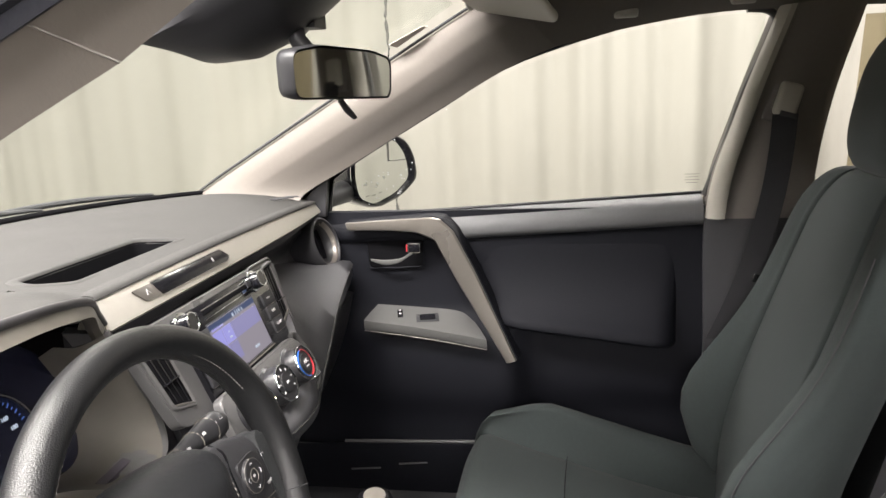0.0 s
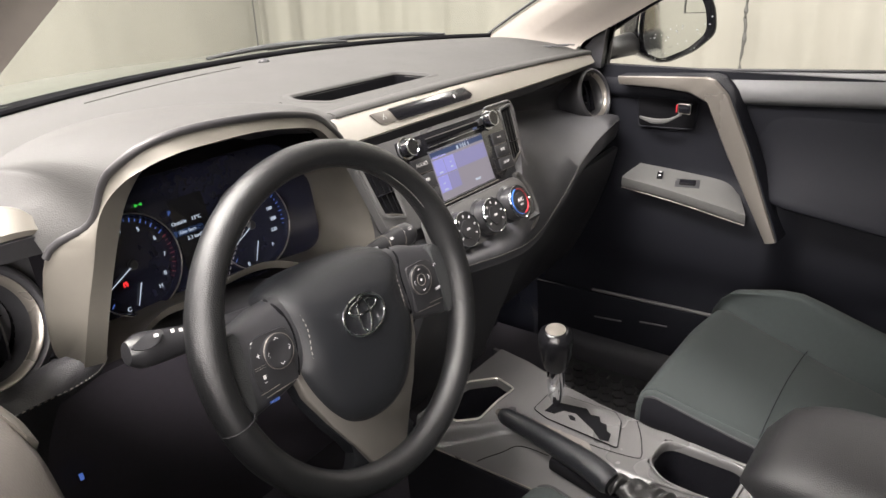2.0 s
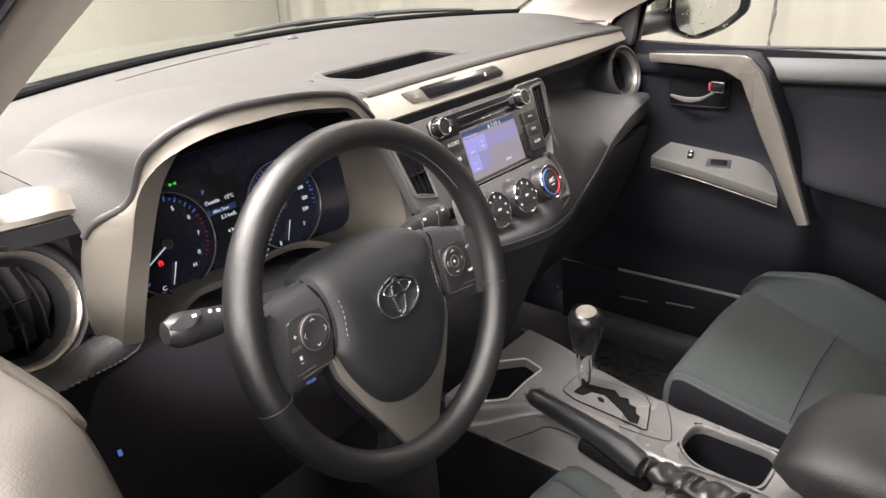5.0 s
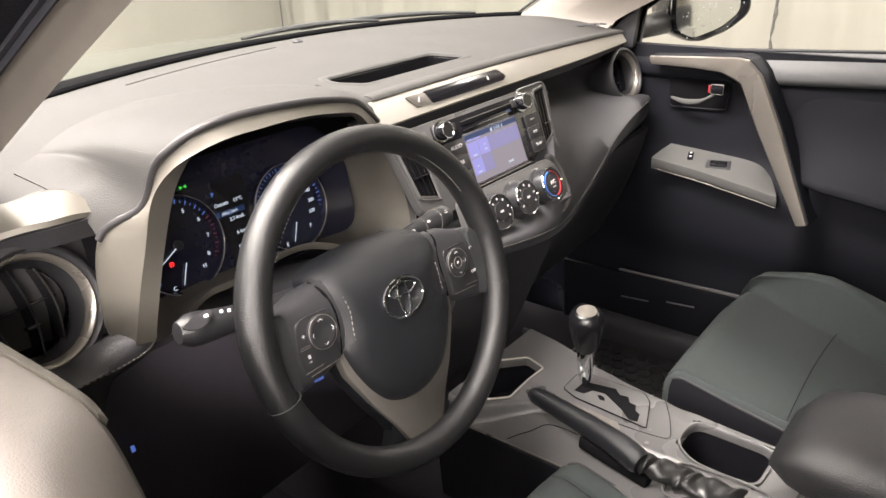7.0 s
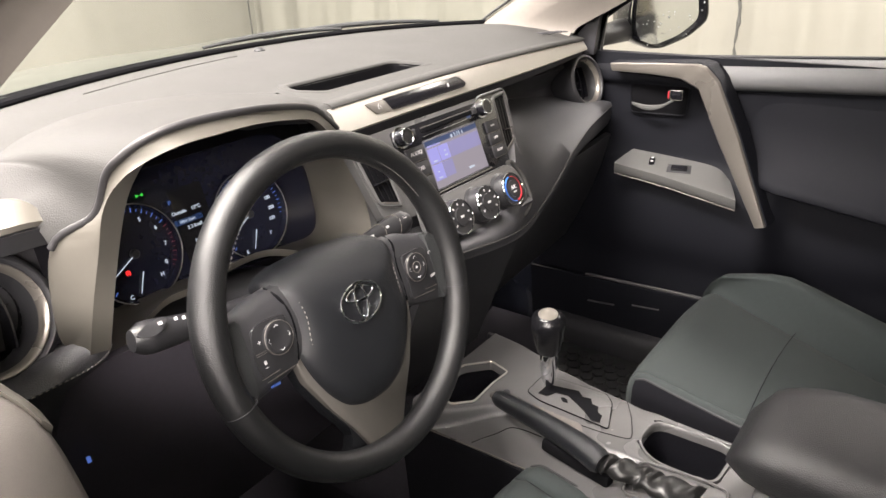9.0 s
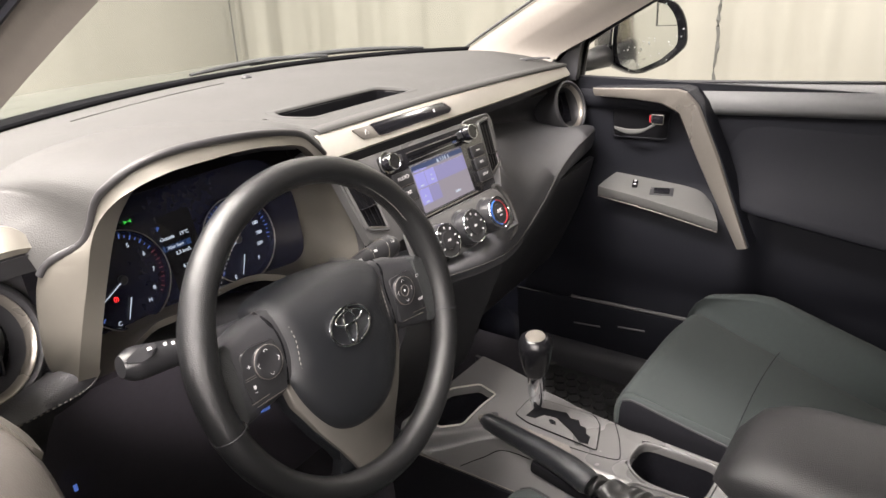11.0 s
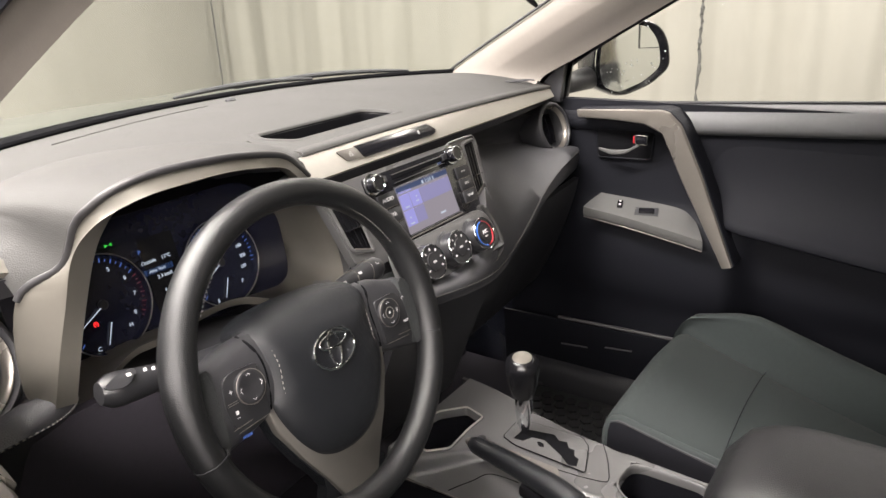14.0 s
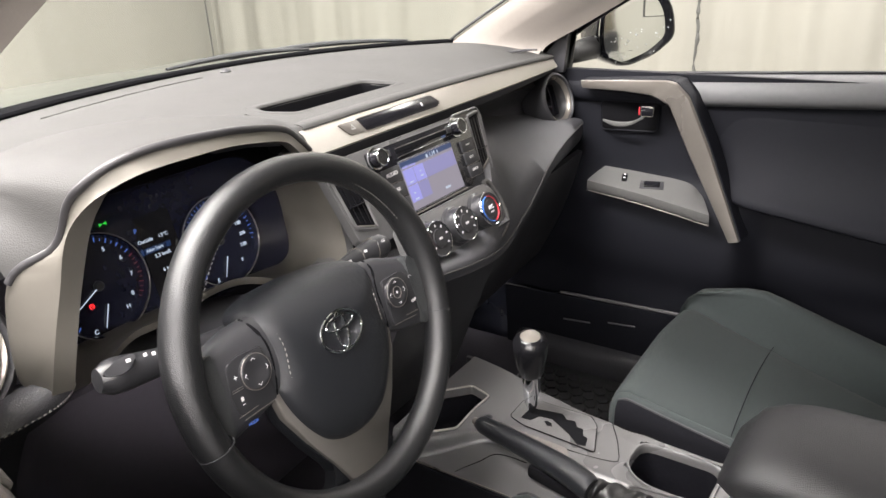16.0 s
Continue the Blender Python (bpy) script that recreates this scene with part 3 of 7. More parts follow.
def top_keep(u, v):
    x, y, z = top_fn(u, v)
    if in_quad(x, y, [(a * 1.136 + 0.002, b * 1.41 - 0.1296) for a, b in TRAY_Q]):
        return False
    if x < -0.560 and y < 0.269 + 0.42 * (-0.57 - x):
        return False
    return not (HOOD[0] + 0.03 < x < HOOD[1] - 0.03 and y < 0.33)


part("top_pad", sheet(top_fn, 140, 72, 0.012, keep=top_keep), M_DASH, dash, "dark grey grained dashboard top")
# front lip of the pad
for x0, x1 in ((-0.165, 0.66),):
    xs = [x0 + (x1 - x0) * i / 24 for i in range(25)]
    part("pad_lip", loft([[Vector((x, y_front(x) + a, z_front(x) + b)) for a, b in ((0.024, 0.0005), (0.006, 0.003), (-0.006, 0.0035), (-0.0125, 0.0015), (-0.0135, -0.0025), (-0.008, -0.006), (0.02, -0.012))] for x in xs]), M_DASH, dash, angle=70)
# open tray in the top
zt = z_top(0, 0.31)
qc = Vector((-0.015, 0.316))


def tray_ring(grow, dz, flat=None):
    """The tray's outline with rounded corners, grown outward and set dz over the top."""
    out_ = []
    for x, y in round_poly(TRAY_Q, 0.010, 3):
        d_ = Vector((x, y)) - qc
        g = grow + 0.006
        p = Vector((x + d_.x * g / 0.11, y + d_.y * g / 0.036))
        out_.append(Vector((p.x, p.y, (z_top(p.x, p.y) if flat is None else flat) + dz)))
    return out_


part("tray_lip", loft([tray_ring(0.016, -0.003), tray_ring(0.013, 0.0004), tray_ring(0.003, 0.0005), tray_ring(0.0, -0.0008), tray_ring(-0.001, -0.006)], caps=False), M_DASH, dash, "soft lip of the tray", angle=60)
b = loft([tray_ring(-0.0005, -0.003), tray_ring(-0.002, -0.012), tray_ring(-0.006, -0.060, zt), tray_ring(-0.010, -0.064, zt)], caps=False)
b.verts.ensure_lookup_table()
b.faces.new(list(b.verts)[-len(tray_ring(0, 0)):])
part("tray", b, M_VOID, dash, "open black tray sunk into the top", angle=50)

# demister outlet line and small sensor by the glass
part("demister_outlet", loft([[Vector((x, y_base(x) - 0.075 + a, z_top(x, y_base(x) - 0.075) + 0.0015 + c)) for a, c in ((-0.0012, -0.0004), (0.0012, 0.0), (0.0012, -0.006), (-0.0012, -0.006))] for x in [-0.33 + 0.3 * i / 12 for i in range(13)]]), M_DASH, dash, "thin demister slot")
part("light_sensor", lathe([(0.010, -0.004), (0.010, 0.002), (0.006, 0.006), (0.0, 0.007)], pose(0.03, 0.60, z_top(0.03, 0.60)), 16), M_BLACK, dash, "small black sun sensor")
for i in range(5):
    part("demister_fin", box(0.004, 0.03, 0.003, pose(0.585 + 0.011 * i, 0.34 - 0.008 * i, z_top(0.59, 0.33) + 0.002), 0.0008), M_BLACK, dash)

# silver strips
def strip(x0, x1, taper):
    xs = [x0 + (x1 - x0) * i / 40 for i in range(41)]
    rings = []
    for i, x in enumerate(xs):
        h = 1.0 - taper * (i / 40) ** 3 * 0.55
        y, z = y_front(x), z_front(x)
        pts = ((-0.004, -0.003), (-0.0115, -0.0035), (-0.0135, -0.006), (-0.018 - 0.009 * h, -0.006 - 0.025 * h), (-0.019 - 0.010 * h, -0.008 - 0.028 * h), (-0.015 - 0.010 * h, -0.010 - 0.030 * h), (0.01, -0.008 - 0.030 * h))
        rings.append([Vector((x, y + a, z + c)) for a, c in pts])
    return loft(rings)


part("trim_strip", strip(-0.172, 0.655, 1.0), M_SILVER, dash, "satin silver trim strip", angle=35)
LT = spline([(-0.557, 0.2395, 0.8285), (-0.561, 0.254, 0.842), (-0.570, 0.265, 0.8505), (-0.584, 0.275, 0.852), (-0.612, 0.292, 0.847), (-0.70, 0.320, 0.838)], 24)
LB = spline([(-0.556, 0.2365, 0.8265), (-0.566, 0.2385, 0.8272), (-0.580, 0.2395, 0.828), (-0.600, 0.242, 0.828), (-0.635, 0.256, 0.826), (-0.705, 0.277, 0.816)], 24)
# same silver strip, in darker paint to offset the strong light at this end
part("trim_strip", loft([[a, a.lerp(c, 0.08) + Vector((-0.002, -0.003, 0.003)), c.lerp(a, 0.12) + Vector((-0.002, -0.003, 0.003)), c, c + Vector((0, 0.02, -0.006)), a + Vector((0, 0.02, -0.004))] for a, c in zip(LT, LB)]), M_BRONZE, dash, "satin silver trim strip", angle=35)
part("trim_underside", loft([[c + Vector((0, -0.002, -0.002)), c + Vector((0, 0.004, -0.022)), c + Vector((0, 0.03, -0.03)), c + Vector((0, 0.03, 0))] for c in LB]), M_BLACK, dash, angle=35)
part("end_panel", sheet(lambda u, v: (-0.725 + 0.165 * u, 0.322 - 0.022 * u - 0.020 * v, 0.822 - 0.125 * v), 12, 12, 0.01), M_DASH_LOW, dash, "dark panel round the vent", angle=50)
# dark lower lip of the trim
rings = []
for i in range(41):
    x, h = -0.17 + 0.815 * i / 40, 1.0 - (i / 40) ** 3 * 0.55
    rings.append([Vector((x, y_front(x) + a, z_front(x) + c)) for a, c in ((-0.016 - 0.010 * h, -0.010 - 0.030 * h), (-0.010 - 0.008 * h, -0.012 - 0.044 * h), (0.03, -0.014 - 0.046 * h), (0.03, -0.008 - 0.030 * h))])
part("trim_underside", loft(rings), M_BLACK, dash, angle=35)
# hazard button and clock window in the strip


def on_strip(x, v=0.0, lift=0.0):
    """A pose on the face of the silver strip at x; v up the face."""
    o = Vector((x, y_front(x) - 0.0205, z_front(x) - 0.0190))
    n = Vector((0, -0.884, 0.468)).normalized()
    m = frame_of(o + n * lift, n)
    return m @ Matrix.Translation((0, v, 0))


win = part("clock_window", plate(round_poly([(-0.090, -0.0105), (0.090, -0.0100), (0.100, -0.0045), (0.083, 0.0100), (-0.103, 0.0100)], 0.004), 0.0015, on_strip(0.035, 0, -0.0002), 0.0006), M_GLOSS, dash, "black clock and lamp window")
part("window_rim", tube([on_strip(0.035, 0, 0.0013) @ Vector((x, y, 0)) for x, y in round_poly([(-0.091, -0.0112), (0.091, -0.0107), (0.101, -0.0048), (0.084, 0.0107), (-0.104, 0.0107)], 0.004)], 0.0006, 6, loop=True), M_RING, win, "thin bright rim")
for i in range(3):
    bar(0.004, 0.006, on_strip(0.088 + 0.009 * i, 0.001, 0.0018), G_WHITE if i == 3 else M_WHITE, win, label="small pale lamp symbol")
hz = part("hazard_button", plate(round_poly([(-0.008, -0.0085), (0.025, -0.0100), (0.017, 0.0090), (-0.024, 0.0098)], 0.003), 0.002, on_strip(-0.082, 0, 0), 0.0008), M_SPOKE, dash, "grey hazard light button")
tri = [on_strip(-0.080, 0, 0.0024) @ Vector((0.0045 * math.sin(a), 0.0045 * math.cos(a), 0)) for a in (0, 2.094, 4.189)]
part("hazard_triangle", tube(tri, 0.0005, 5, loop=True), M_WHITE, hz)

# ---- instrument hood ----
# outer edge under the pad, crease and inner edge of the arch
ARCH_O = [(-0.576, 0.195, 0.698), (-0.587, 0.215, 0.72), (-0.569, 0.225, 0.803), (-0.539, 0.185, 0.836), (-0.529, 0.165, 0.876), (-0.519, 0.15, 0.893), (-0.497, 0.135, 0.908), (-0.46, 0.125, 0.915), (-0.404, 0.12, 0.914), (-0.345, 0.13, 0.906), (-0.264, 0.165, 0.885), (-0.2, 0.205, 0.853), (-0.163, 0.225, 0.828)]
ARCH_K = [(-0.577, 0.186, 0.702), (-0.565, 0.176, 0.759), (-0.555, 0.165, 0.806), (-0.546, 0.152, 0.856), (-0.534, 0.142, 0.883), (-0.525, 0.133, 0.894), (-0.502, 0.12, 0.906), (-0.456, 0.112, 0.911), (-0.406, 0.112, 0.910), (-0.354, 0.125, 0.901), (-0.278, 0.16, 0.881), (-0.214, 0.2, 0.850), (-0.173, 0.222, 0.825)]
ARCH_I = [(-0.549, 0.2, 0.69), (-0.538, 0.192, 0.742), (-0.526, 0.185, 0.79), (-0.513, 0.175, 0.838), (-0.502, 0.165, 0.865), (-0.492, 0.15, 0.884), (-0.463, 0.135, 0.895), (-0.415, 0.13, 0.897), (-0.377, 0.132, 0.896), (-0.325, 0.145, 0.887), (-0.26, 0.175, 0.868), (-0.206, 0.21, 0.837), (-0.172, 0.23, 0.812)]
NA = 73
a_o, a_k, a_i = spline(ARCH_O, NA), spline(ARCH_K, NA), spline(ARCH_I, NA)
# along the top the crease sits low, so that a broad satin band faces up
for i in range(NA):
    w = min(max((i / (NA - 1) - 0.20) / 0.30, 0.0), 1.0)
    w = w * w * (3 - 2 * w)
    q = a_k[i].lerp(a_i[i], 0.55 * w)
    a_k[i] = Vector((q.x, a_k[i].y - 0.001 * w, q.z))
for i, p in enumerate(a_i):
    w = min(max((-0.43 - p.x) / 0.08, 0.0), 1.0)
    a_i[i] = p + Vector((-0.0095, -0.0205, 0.0112)) * w
arch = a_i


def hood_fn(u, v):
    s = 12 / (NA - 1) + u * (1 - 12 / (NA - 1))
    k = s * (NA - 1)
    i = min(int(k), NA - 2)
    p = a_o[i].lerp(a_o[i + 1], k - i)
    cx = -0.37
    tx = cx + (p.x - cx) * (1.0 + 0.08 * v)
    ty = max(0.47 - 3.2 * (p.x - cx) ** 2, 0.345) if p.x < cx else max(0.47 - 4.8 * (p.x - cx) ** 2, 0.262)
    tz = z_top(tx, ty) - 0.003
    w = v ** 0.8
    z = p.z * (1 - v) + tz * v + 0.5 * max(0, tz - p.z) * math.sin(math.pi * v) + 0.010 * math.sin(math.pi * v)
    yy = p.y * (1 - v) + ty * v
    k = min(u / 0.16, (1 - u) / 0.14, 1.0)
    k = k * k * (3 - 2 * k)
    edge = p.z + (z_top(tx, max(yy, y_front(tx))) + 0.0015 - p.z) * min(1.0, v * 3.2) ** 0.7
    return (tx, yy, z * k + edge * (1 - k))


part("instrument_hood", sheet(hood_fn, 60, 22, 0.008), M_DASH, dash, "dark grey hood over the gauges", angle=70)
part("arch_trim", loft([[o + Vector((0.0, 0.006, -0.002)), o, k.lerp(o, 0.15), k, k.lerp(i, 0.12), i.lerp(k, 0.08), i, i + Vector((0.0, 0.007, 0.001)), o + Vector((0.006, 0.02, -0.006))] for o, k, i in zip(a_o, a_k, a_i)]), M_BRONZE, dash, "satin grey arch round the gauges", angle=28)
part("arch_piping", tube([p + Vector((0, 0.001, 0.0025)) for p in a_o[12:]], 0.0042, 10), M_PIPING, dash, "soft dark edge", angle=70)
# dark tunnel walls inside the hood
inner = [p + (Vector((-0.36, 0.2, 0.76)) - p) * 0.008 + Vector((0, 0.006, 0)) for p in arch[4:62]]
back = [Vector((-0.350 + (p.x + 0.35) * 0.93, 0.30, 0.760 + (p.z - 0.76) * 0.80)) for p in inner]
part("hood_lining", loft([[a, a.lerp(c, 0.5) + Vector((0, 0, 0.003)), c, c + Vector((0, 0.004, 0.006)), a + Vector((0, 0, 0.008))] for a, c in zip(inner, back)]), M_DASH_LOW, dash, "black lining inside the hood", angle=60)

# gauge cluster
NC = Vector((0, -0.97, 0.24)).normalized()
MC = frame_of((-0.355, 0.275, 0.752), NC)
cluster = part("instrument_face", plate(round_poly([(-0.178, -0.075), (0.165, -0.075), (0.175, 0.03), (0.14, 0.085), (-0.142, 0.085), (-0.172, 0.03)], 0.03), 0.006, MC, 0.002, z0=-0.006), M_CLUSTER, dash, "black gauge cluster with two blue-lit dials")


def dial(cx, cy, r, name):
    m = MC @ Matrix.Translation((cx, cy, 0.001))
    d = part(name, lathe([(r, 0), (r + 0.001, 0.006), (r - 0.002, 0.008), (r - 0.004, 0.002), (0.0, 0.0015)], m, 40), M_CLUSTER, cluster, "round black dial with thin bright ring")
    part("dial_ring", tube([m @ Vector((x, y, 0.008)) for x, y in ring_pts(r, r, 48)], 0.0008, 6, loop=True), M_SPOKE, d, "thin grey metal ring")
    return d, m


tach, mt = dial(-0.108, -0.004, 0.0575, "rev_counter")
speedo, msp = dial(0.058, -0.010, 0.057, "speedometer")


def ticks(d, m, r, a0, a1, n, material, w=0.0012, h=0.006):
    b = bmesh.new()
    for i in range(n):
        a = radians(a0 + (a1 - a0) * i / (n - 1))
        box(w if i % 2 else w * 1.5, h * (1 if i % 2 == 0 else 0.6), 0.0005, m @ Matrix.Translation((r * math.sin(a), r * math.cos(a), 0.0024)) @ pose(0, 0, 0, 0, 0, -math.degrees(a)), 0, bm=b)
    part("dial_ticks", b, material, d, "lit scale marks", smooth=False)


ticks(tach, mt, 0.0505, -135, 60, 27, G_DIAL, 0.0008, 0.005)
ticks(tach, mt, 0.0505, 68, 124, 10, G_DIMRED, 0.0008, 0.005)
ticks(speedo, msp, 0.0505, -135, 104, 38, G_DIAL, 0.0008, 0.005)
for k in range(2, 9):
    a = radians(123 - 31.5 * (8 - k))
    text_part(str(k), 0.0072, mt @ Matrix.Translation((0.0405 * math.sin(a), 0.0405 * math.cos(a), 0.0026)), G_WHITE, tach, name="numeral")
for k in range(3, 12):
    a = radians(116 - 23 * (11 - k))
    text_part(str(20 * k), 0.0064, msp @ Matrix.Translation((0.036 * math.sin(a), 0.036 * math.cos(a), 0.0026)), G_WHITE, speedo, name="numeral")
for d, m, l, r in ((tach, mt, "C", "H"), (speedo, msp, "E", "F")):
    text_part(l, 0.007, m @ Matrix.Translation((-0.020, -0.046, 0.0026)), G_WHITE, d, name="letter")
    text_part(r, 0.007, m @ Matrix.Translation((0.024, -0.034, 0.0026)), G_WHITE, d, name="letter")
    part("needle", plate([(-0.0006, 0.004), (0.0006, 0.004), (0.0003, 0.044), (-0.0003, 0.044)], 0.0008, m @ pose(0, 0, 0.004, 0, 0, 118), 0), G_WHITE, d, "thin pale needle", smooth=False)
    part("small_needle", plate([(-0.0006, 0.0), (0.0006, 0.0), (0.0003, 0.026), (-0.0003, 0.026)], 0.0008, m @ pose(0.002, -0.022, 0.004, 0, 0, 155), 0), G_WHITE, d, "thin pale needle", smooth=False)
    part("needle_hub", lathe([(0.006, 0), (0.006, 0.004), (0.004, 0.006), (0, 0.006)], m, 16), M_BLACK, d)
text_part("(!)", 0.0066, mt @ Matrix.Translation((-0.015, -0.0175, 0.003)), G_RED, tach, "red brake warning lamp", name="warning_lamp")
bar(0.004, 0.002, mt @ Matrix.Translation((-0.034, -0.004, 0.003)), G_ORANGE, tach, "warning_lamp", "dim orange warning lamp")
for q in (-1, 1):
    part("indicator_lamp", plate([(0, 0), (q * 0.0045, 0.002 * q), (q * 0.0045, -0.002 * q)], 0.0006, MC @ Matrix.Translation((-0.079, 0.0575, 0.003)), 0), G_GREEN, cluster, "green indicator lamp", smooth=False)
info = part("info_display", plate(round_poly([(-0.026, -0.06), (0.022, -0.06), (0.022, 0.052), (-0.026, 0.052)], 0.003), 0.001, MC @ Matrix.Translation((-0.018, 0, 0.0005)), 0), M_GLOSS, cluster, "dark information display with white text", smooth=False)
for body, size, x, y, mm in (("P", 0.0075, -0.020, 0.046, G_DIAL), ("13\u00b0C", 0.0065, 0.012, 0.032, G_WHITE), ("Outside", 0.0062, -0.012, 0.032, G_WHITE), ("After Start", 0.0052, -0.004, 0.020, G_WHITE), ("2.3 km/L", 0.0064, 0.004, 0.006, G_WHITE), ("6 km/h", 0.0064, 0.006, -0.012, G_WHITE), ("00:01", 0.0072, 0.002, -0.030, G_WHITE)):
    text_part(body, size, MC @ Matrix.Translation((x - 0.025, y - (0.009 if y > 0.015 else 0.004), 0.0018)), mm, info, name="reading")
bar(0.040, 0.007, MC @ Matrix.Translation((-0.027, 0.011, 0.0012)), G_NAVY, info, "highlight_bar", "dim blue bar")
bar(0.018, 0.004, MC @ Matrix.Translation((-0.022, -0.050, 0.0018)), G_NAVY, info, "mark", "unreadable pale figures")

# satin lower surround of the gauges, sloping towards the driver
LOW_B = [(-0.520, 0.270, 0.706), (-0.498, 0.268, 0.702), (-0.440, 0.268, 0.700), (-0.384, 0.268, 0.697), (-0.337, 0.268, 0.693), (-0.296, 0.268, 0.688), (-0.236, 0.268, 0.683), (-0.203, 0.268, 0.686), (-0.181, 0.268, 0.707), (-0.171, 0.268, 0.739), (-0.177, 0.266, 0.770), (-0.188, 0.262, 0.792), (-0.212, 0.255, 0.822)]
LOW_F = [(-0.552, 0.200, 0.684), (-0.530, 0.198, 0.690), (-0.486, 0.192, 0.720), (-0.449, 0.190, 0.7225), (-0.397, 0.186, 0.7305), (-0.355, 0.180, 0.7325), (-0.322, 0.168, 0.724), (-0.250, 0.150, 0.688), (-0.186, 0.162, 0.692), (-0.169, 0.180, 0.734), (-0.168, 0.195, 0.763), (-0.174, 0.205, 0.796), (-0.186, 0.214, 0.828)]
lb, lf = spline(LOW_B, 60), spline(LOW_F, 60)
part("gauge_surround", loft([[a, a.lerp(c, 0.33) + Vector((0, -0.004, -0.006)), a.lerp(c, 0.7) + Vector((0, -0.004, -0.004)), c, c + Vector((0, 0.004, -0.010)), a + Vector((0, 0.02, -0.012))] for a, c in zip(lb, lf)]), M_BRONZE, dash, "satin grey lower surround of the gauges", angle=50)

# ---- driver's side end: round vent, shelf, speaker, lower panel ----


def round_vent(cx, cy, cz, s, size=1.0):
    n = Vector((-0.10 * s, -0.93, 0.30)).normalized()
    m = frame_of((cx, cy, cz), n) @ Matrix.Scale(size, 4)
    v = part("round_vent", lathe([(0.073, -0.09), (0.071, -0.02), (0.0690, 0.004), (0.0660, 0.0095), (0.0615, 0.0105), (0.0590, 0.008), (0.0580, 0.003)], m, 56, close=False), M_BLACK, dash, "round black air vent with silver ring", angle=50)
    part("silver_ring", lathe([(0.0582, 0.004), (0.0572, 0.0060), (0.0556, 0.0056), (0.0520, -0.003), (0.0512, -0.008)], m, 56, close=False), M_RING, v, "satin silver ring", angle=60)
    part("funnel", lathe([(0.0514, -0.006), (0.0480, -0.014), (0.0460, -0.022), (0.0455, -0.030)], m, 56, close=False), M_STALK, v, "smooth black funnel", angle=60)
    part("barrel", lathe([(0.0456, -0.028), (0.045, -0.052), (0.0, -0.054)], m, 36, close=False), M_VOID, v, "black vent barrel")
    for k in (-0.024, 0.0, 0.024):
        h = math.sqrt(0.0455 ** 2 - k * k)
        b = sheet(lambda u, w: m @ Vector((k + 0.010 * math.sin(math.pi * w) * (1 if k >= 0 else -1) * 0.6, -h + 2 * h * w, -0.018 - 0.024 * u)), 2, 10, 0.0024)
        part("slat", b, M_GLOSS, v, "curved black slat")
    part("cross_slat", box(0.088, 0.003, 0.016, m @ Matrix.Translation((0, 0.004, -0.042)), 0.001), M_GLOSS, v)
    part("thumb_tab", box(0.014, 0.005, 0.012, m @ Matrix.Translation((0.002, -0.016, -0.026)), 0.002), M_GLOSS, v)
    return v


round_vent(-0.637, 0.245, 0.750, -1)
round_vent(0.630, 0.246, 0.751, 1, 0.86)

# shelf pad under the driver's vent with a stitched rim
rim = [(-0.72, 0.165, 0.690), (-0.668, 0.172, 0.692), (-0.62, 0.178, 0.689), (-0.58, 0.183, 0.688), (-0.562, 0.186, 0.692), (-0.550, 0.194, 0.696)]
rt = spline([(-0.72, 0.225, 0.692), (-0.668, 0.216, 0.697), (-0.63, 0.211, 0.701), (-0.60, 0.208, 0.709), (-0.572, 0.203, 0.712), (-0.553, 0.200, 0.700)], 24)
rr_ = spline(rim, 24)
part("knee_pad", loft([[a, a.lerp(c, 0.5) + Vector((0, -0.008, 0.004)), a.lerp(c, 0.9) + Vector((0, -0.004, 0.003)), c, c + Vector((0, 0.01, -0.012)), c + Vector((0, 0.03, -0.13)), c + Vector((0, 0.10, -0.26)), a + Vector((0, 0.05, -0.02))] for a, c in zip(rt, rr_)]), M_DASH_LOW, dash, "dark grained knee pad", angle=60)


def stitches(path, parent, n, up=(0, 0, 1), r=0.0009, fill=0.62):
    p = spline(path, n * 2 + 1)
    b = bmesh.new()
    for i in range(n):
        a, c = p[2 * i], p[2 * i + 1].lerp(p[2 * i + 2], fill - 0.5 if fill > 0.5 else 0)
        m_ = a.lerp(c, 0.5) + Vector(up) * r * 0.6
        tube([a, m_, c], [r * 0.7, r, r * 0.7], 5, bm=b)
    return part("stitching", b, M_STITCH, parent, "grey thread stitching")


stitches([(p[0], p[1] - 0.003, p[2] + 0.004) for p in rim], dash, 34)
# lower driver panel with switch blanks
def lp_y(x, z):
    u, v = (x + 0.715) / 0.56, (0.688 - z) / 0.36
    return 0.208 + 0.02 * v + 0.08 * v * v - 0.012 * math.sin(math.pi * u)


PANEL_LINES = ((-0.5385, 0.650, -0.5320, 0.6515), (-0.5165, 0.6535, -0.5015, 0.6590), (-0.5390, 0.6160, -0.5200, 0.6220), (-0.5160, 0.6235, -0.4970, 0.6285))
LP = sheet(lambda u, v: (-0.715 + 0.56 * u, 0.208 + 0.02 * v + 0.08 * v * v - 0.012 * math.sin(math.pi * u), 0.688 - 0.36 * v), 20, 14, 0.012)
lower = part("lower_panel", LP, M_LOWER, dash, "black lower panel under the column")
for xa, za, xb, zb in PANEL_LINES:
    part("panel_edge", tube([(xa, lp_y(xa, za) - 0.0016, za), (xb, lp_y(xb, zb) - 0.0016, zb)], 0.0007, 5), M_SILVER, lower, "thin bright panel edge")
bar(0.004, 0.007, frame_of((-0.606, 0.186, 0.592), (-0.1, -0.95, 0.2)), G_DIAL, lower, "lane_button_lamp", "small blue lit symbol")

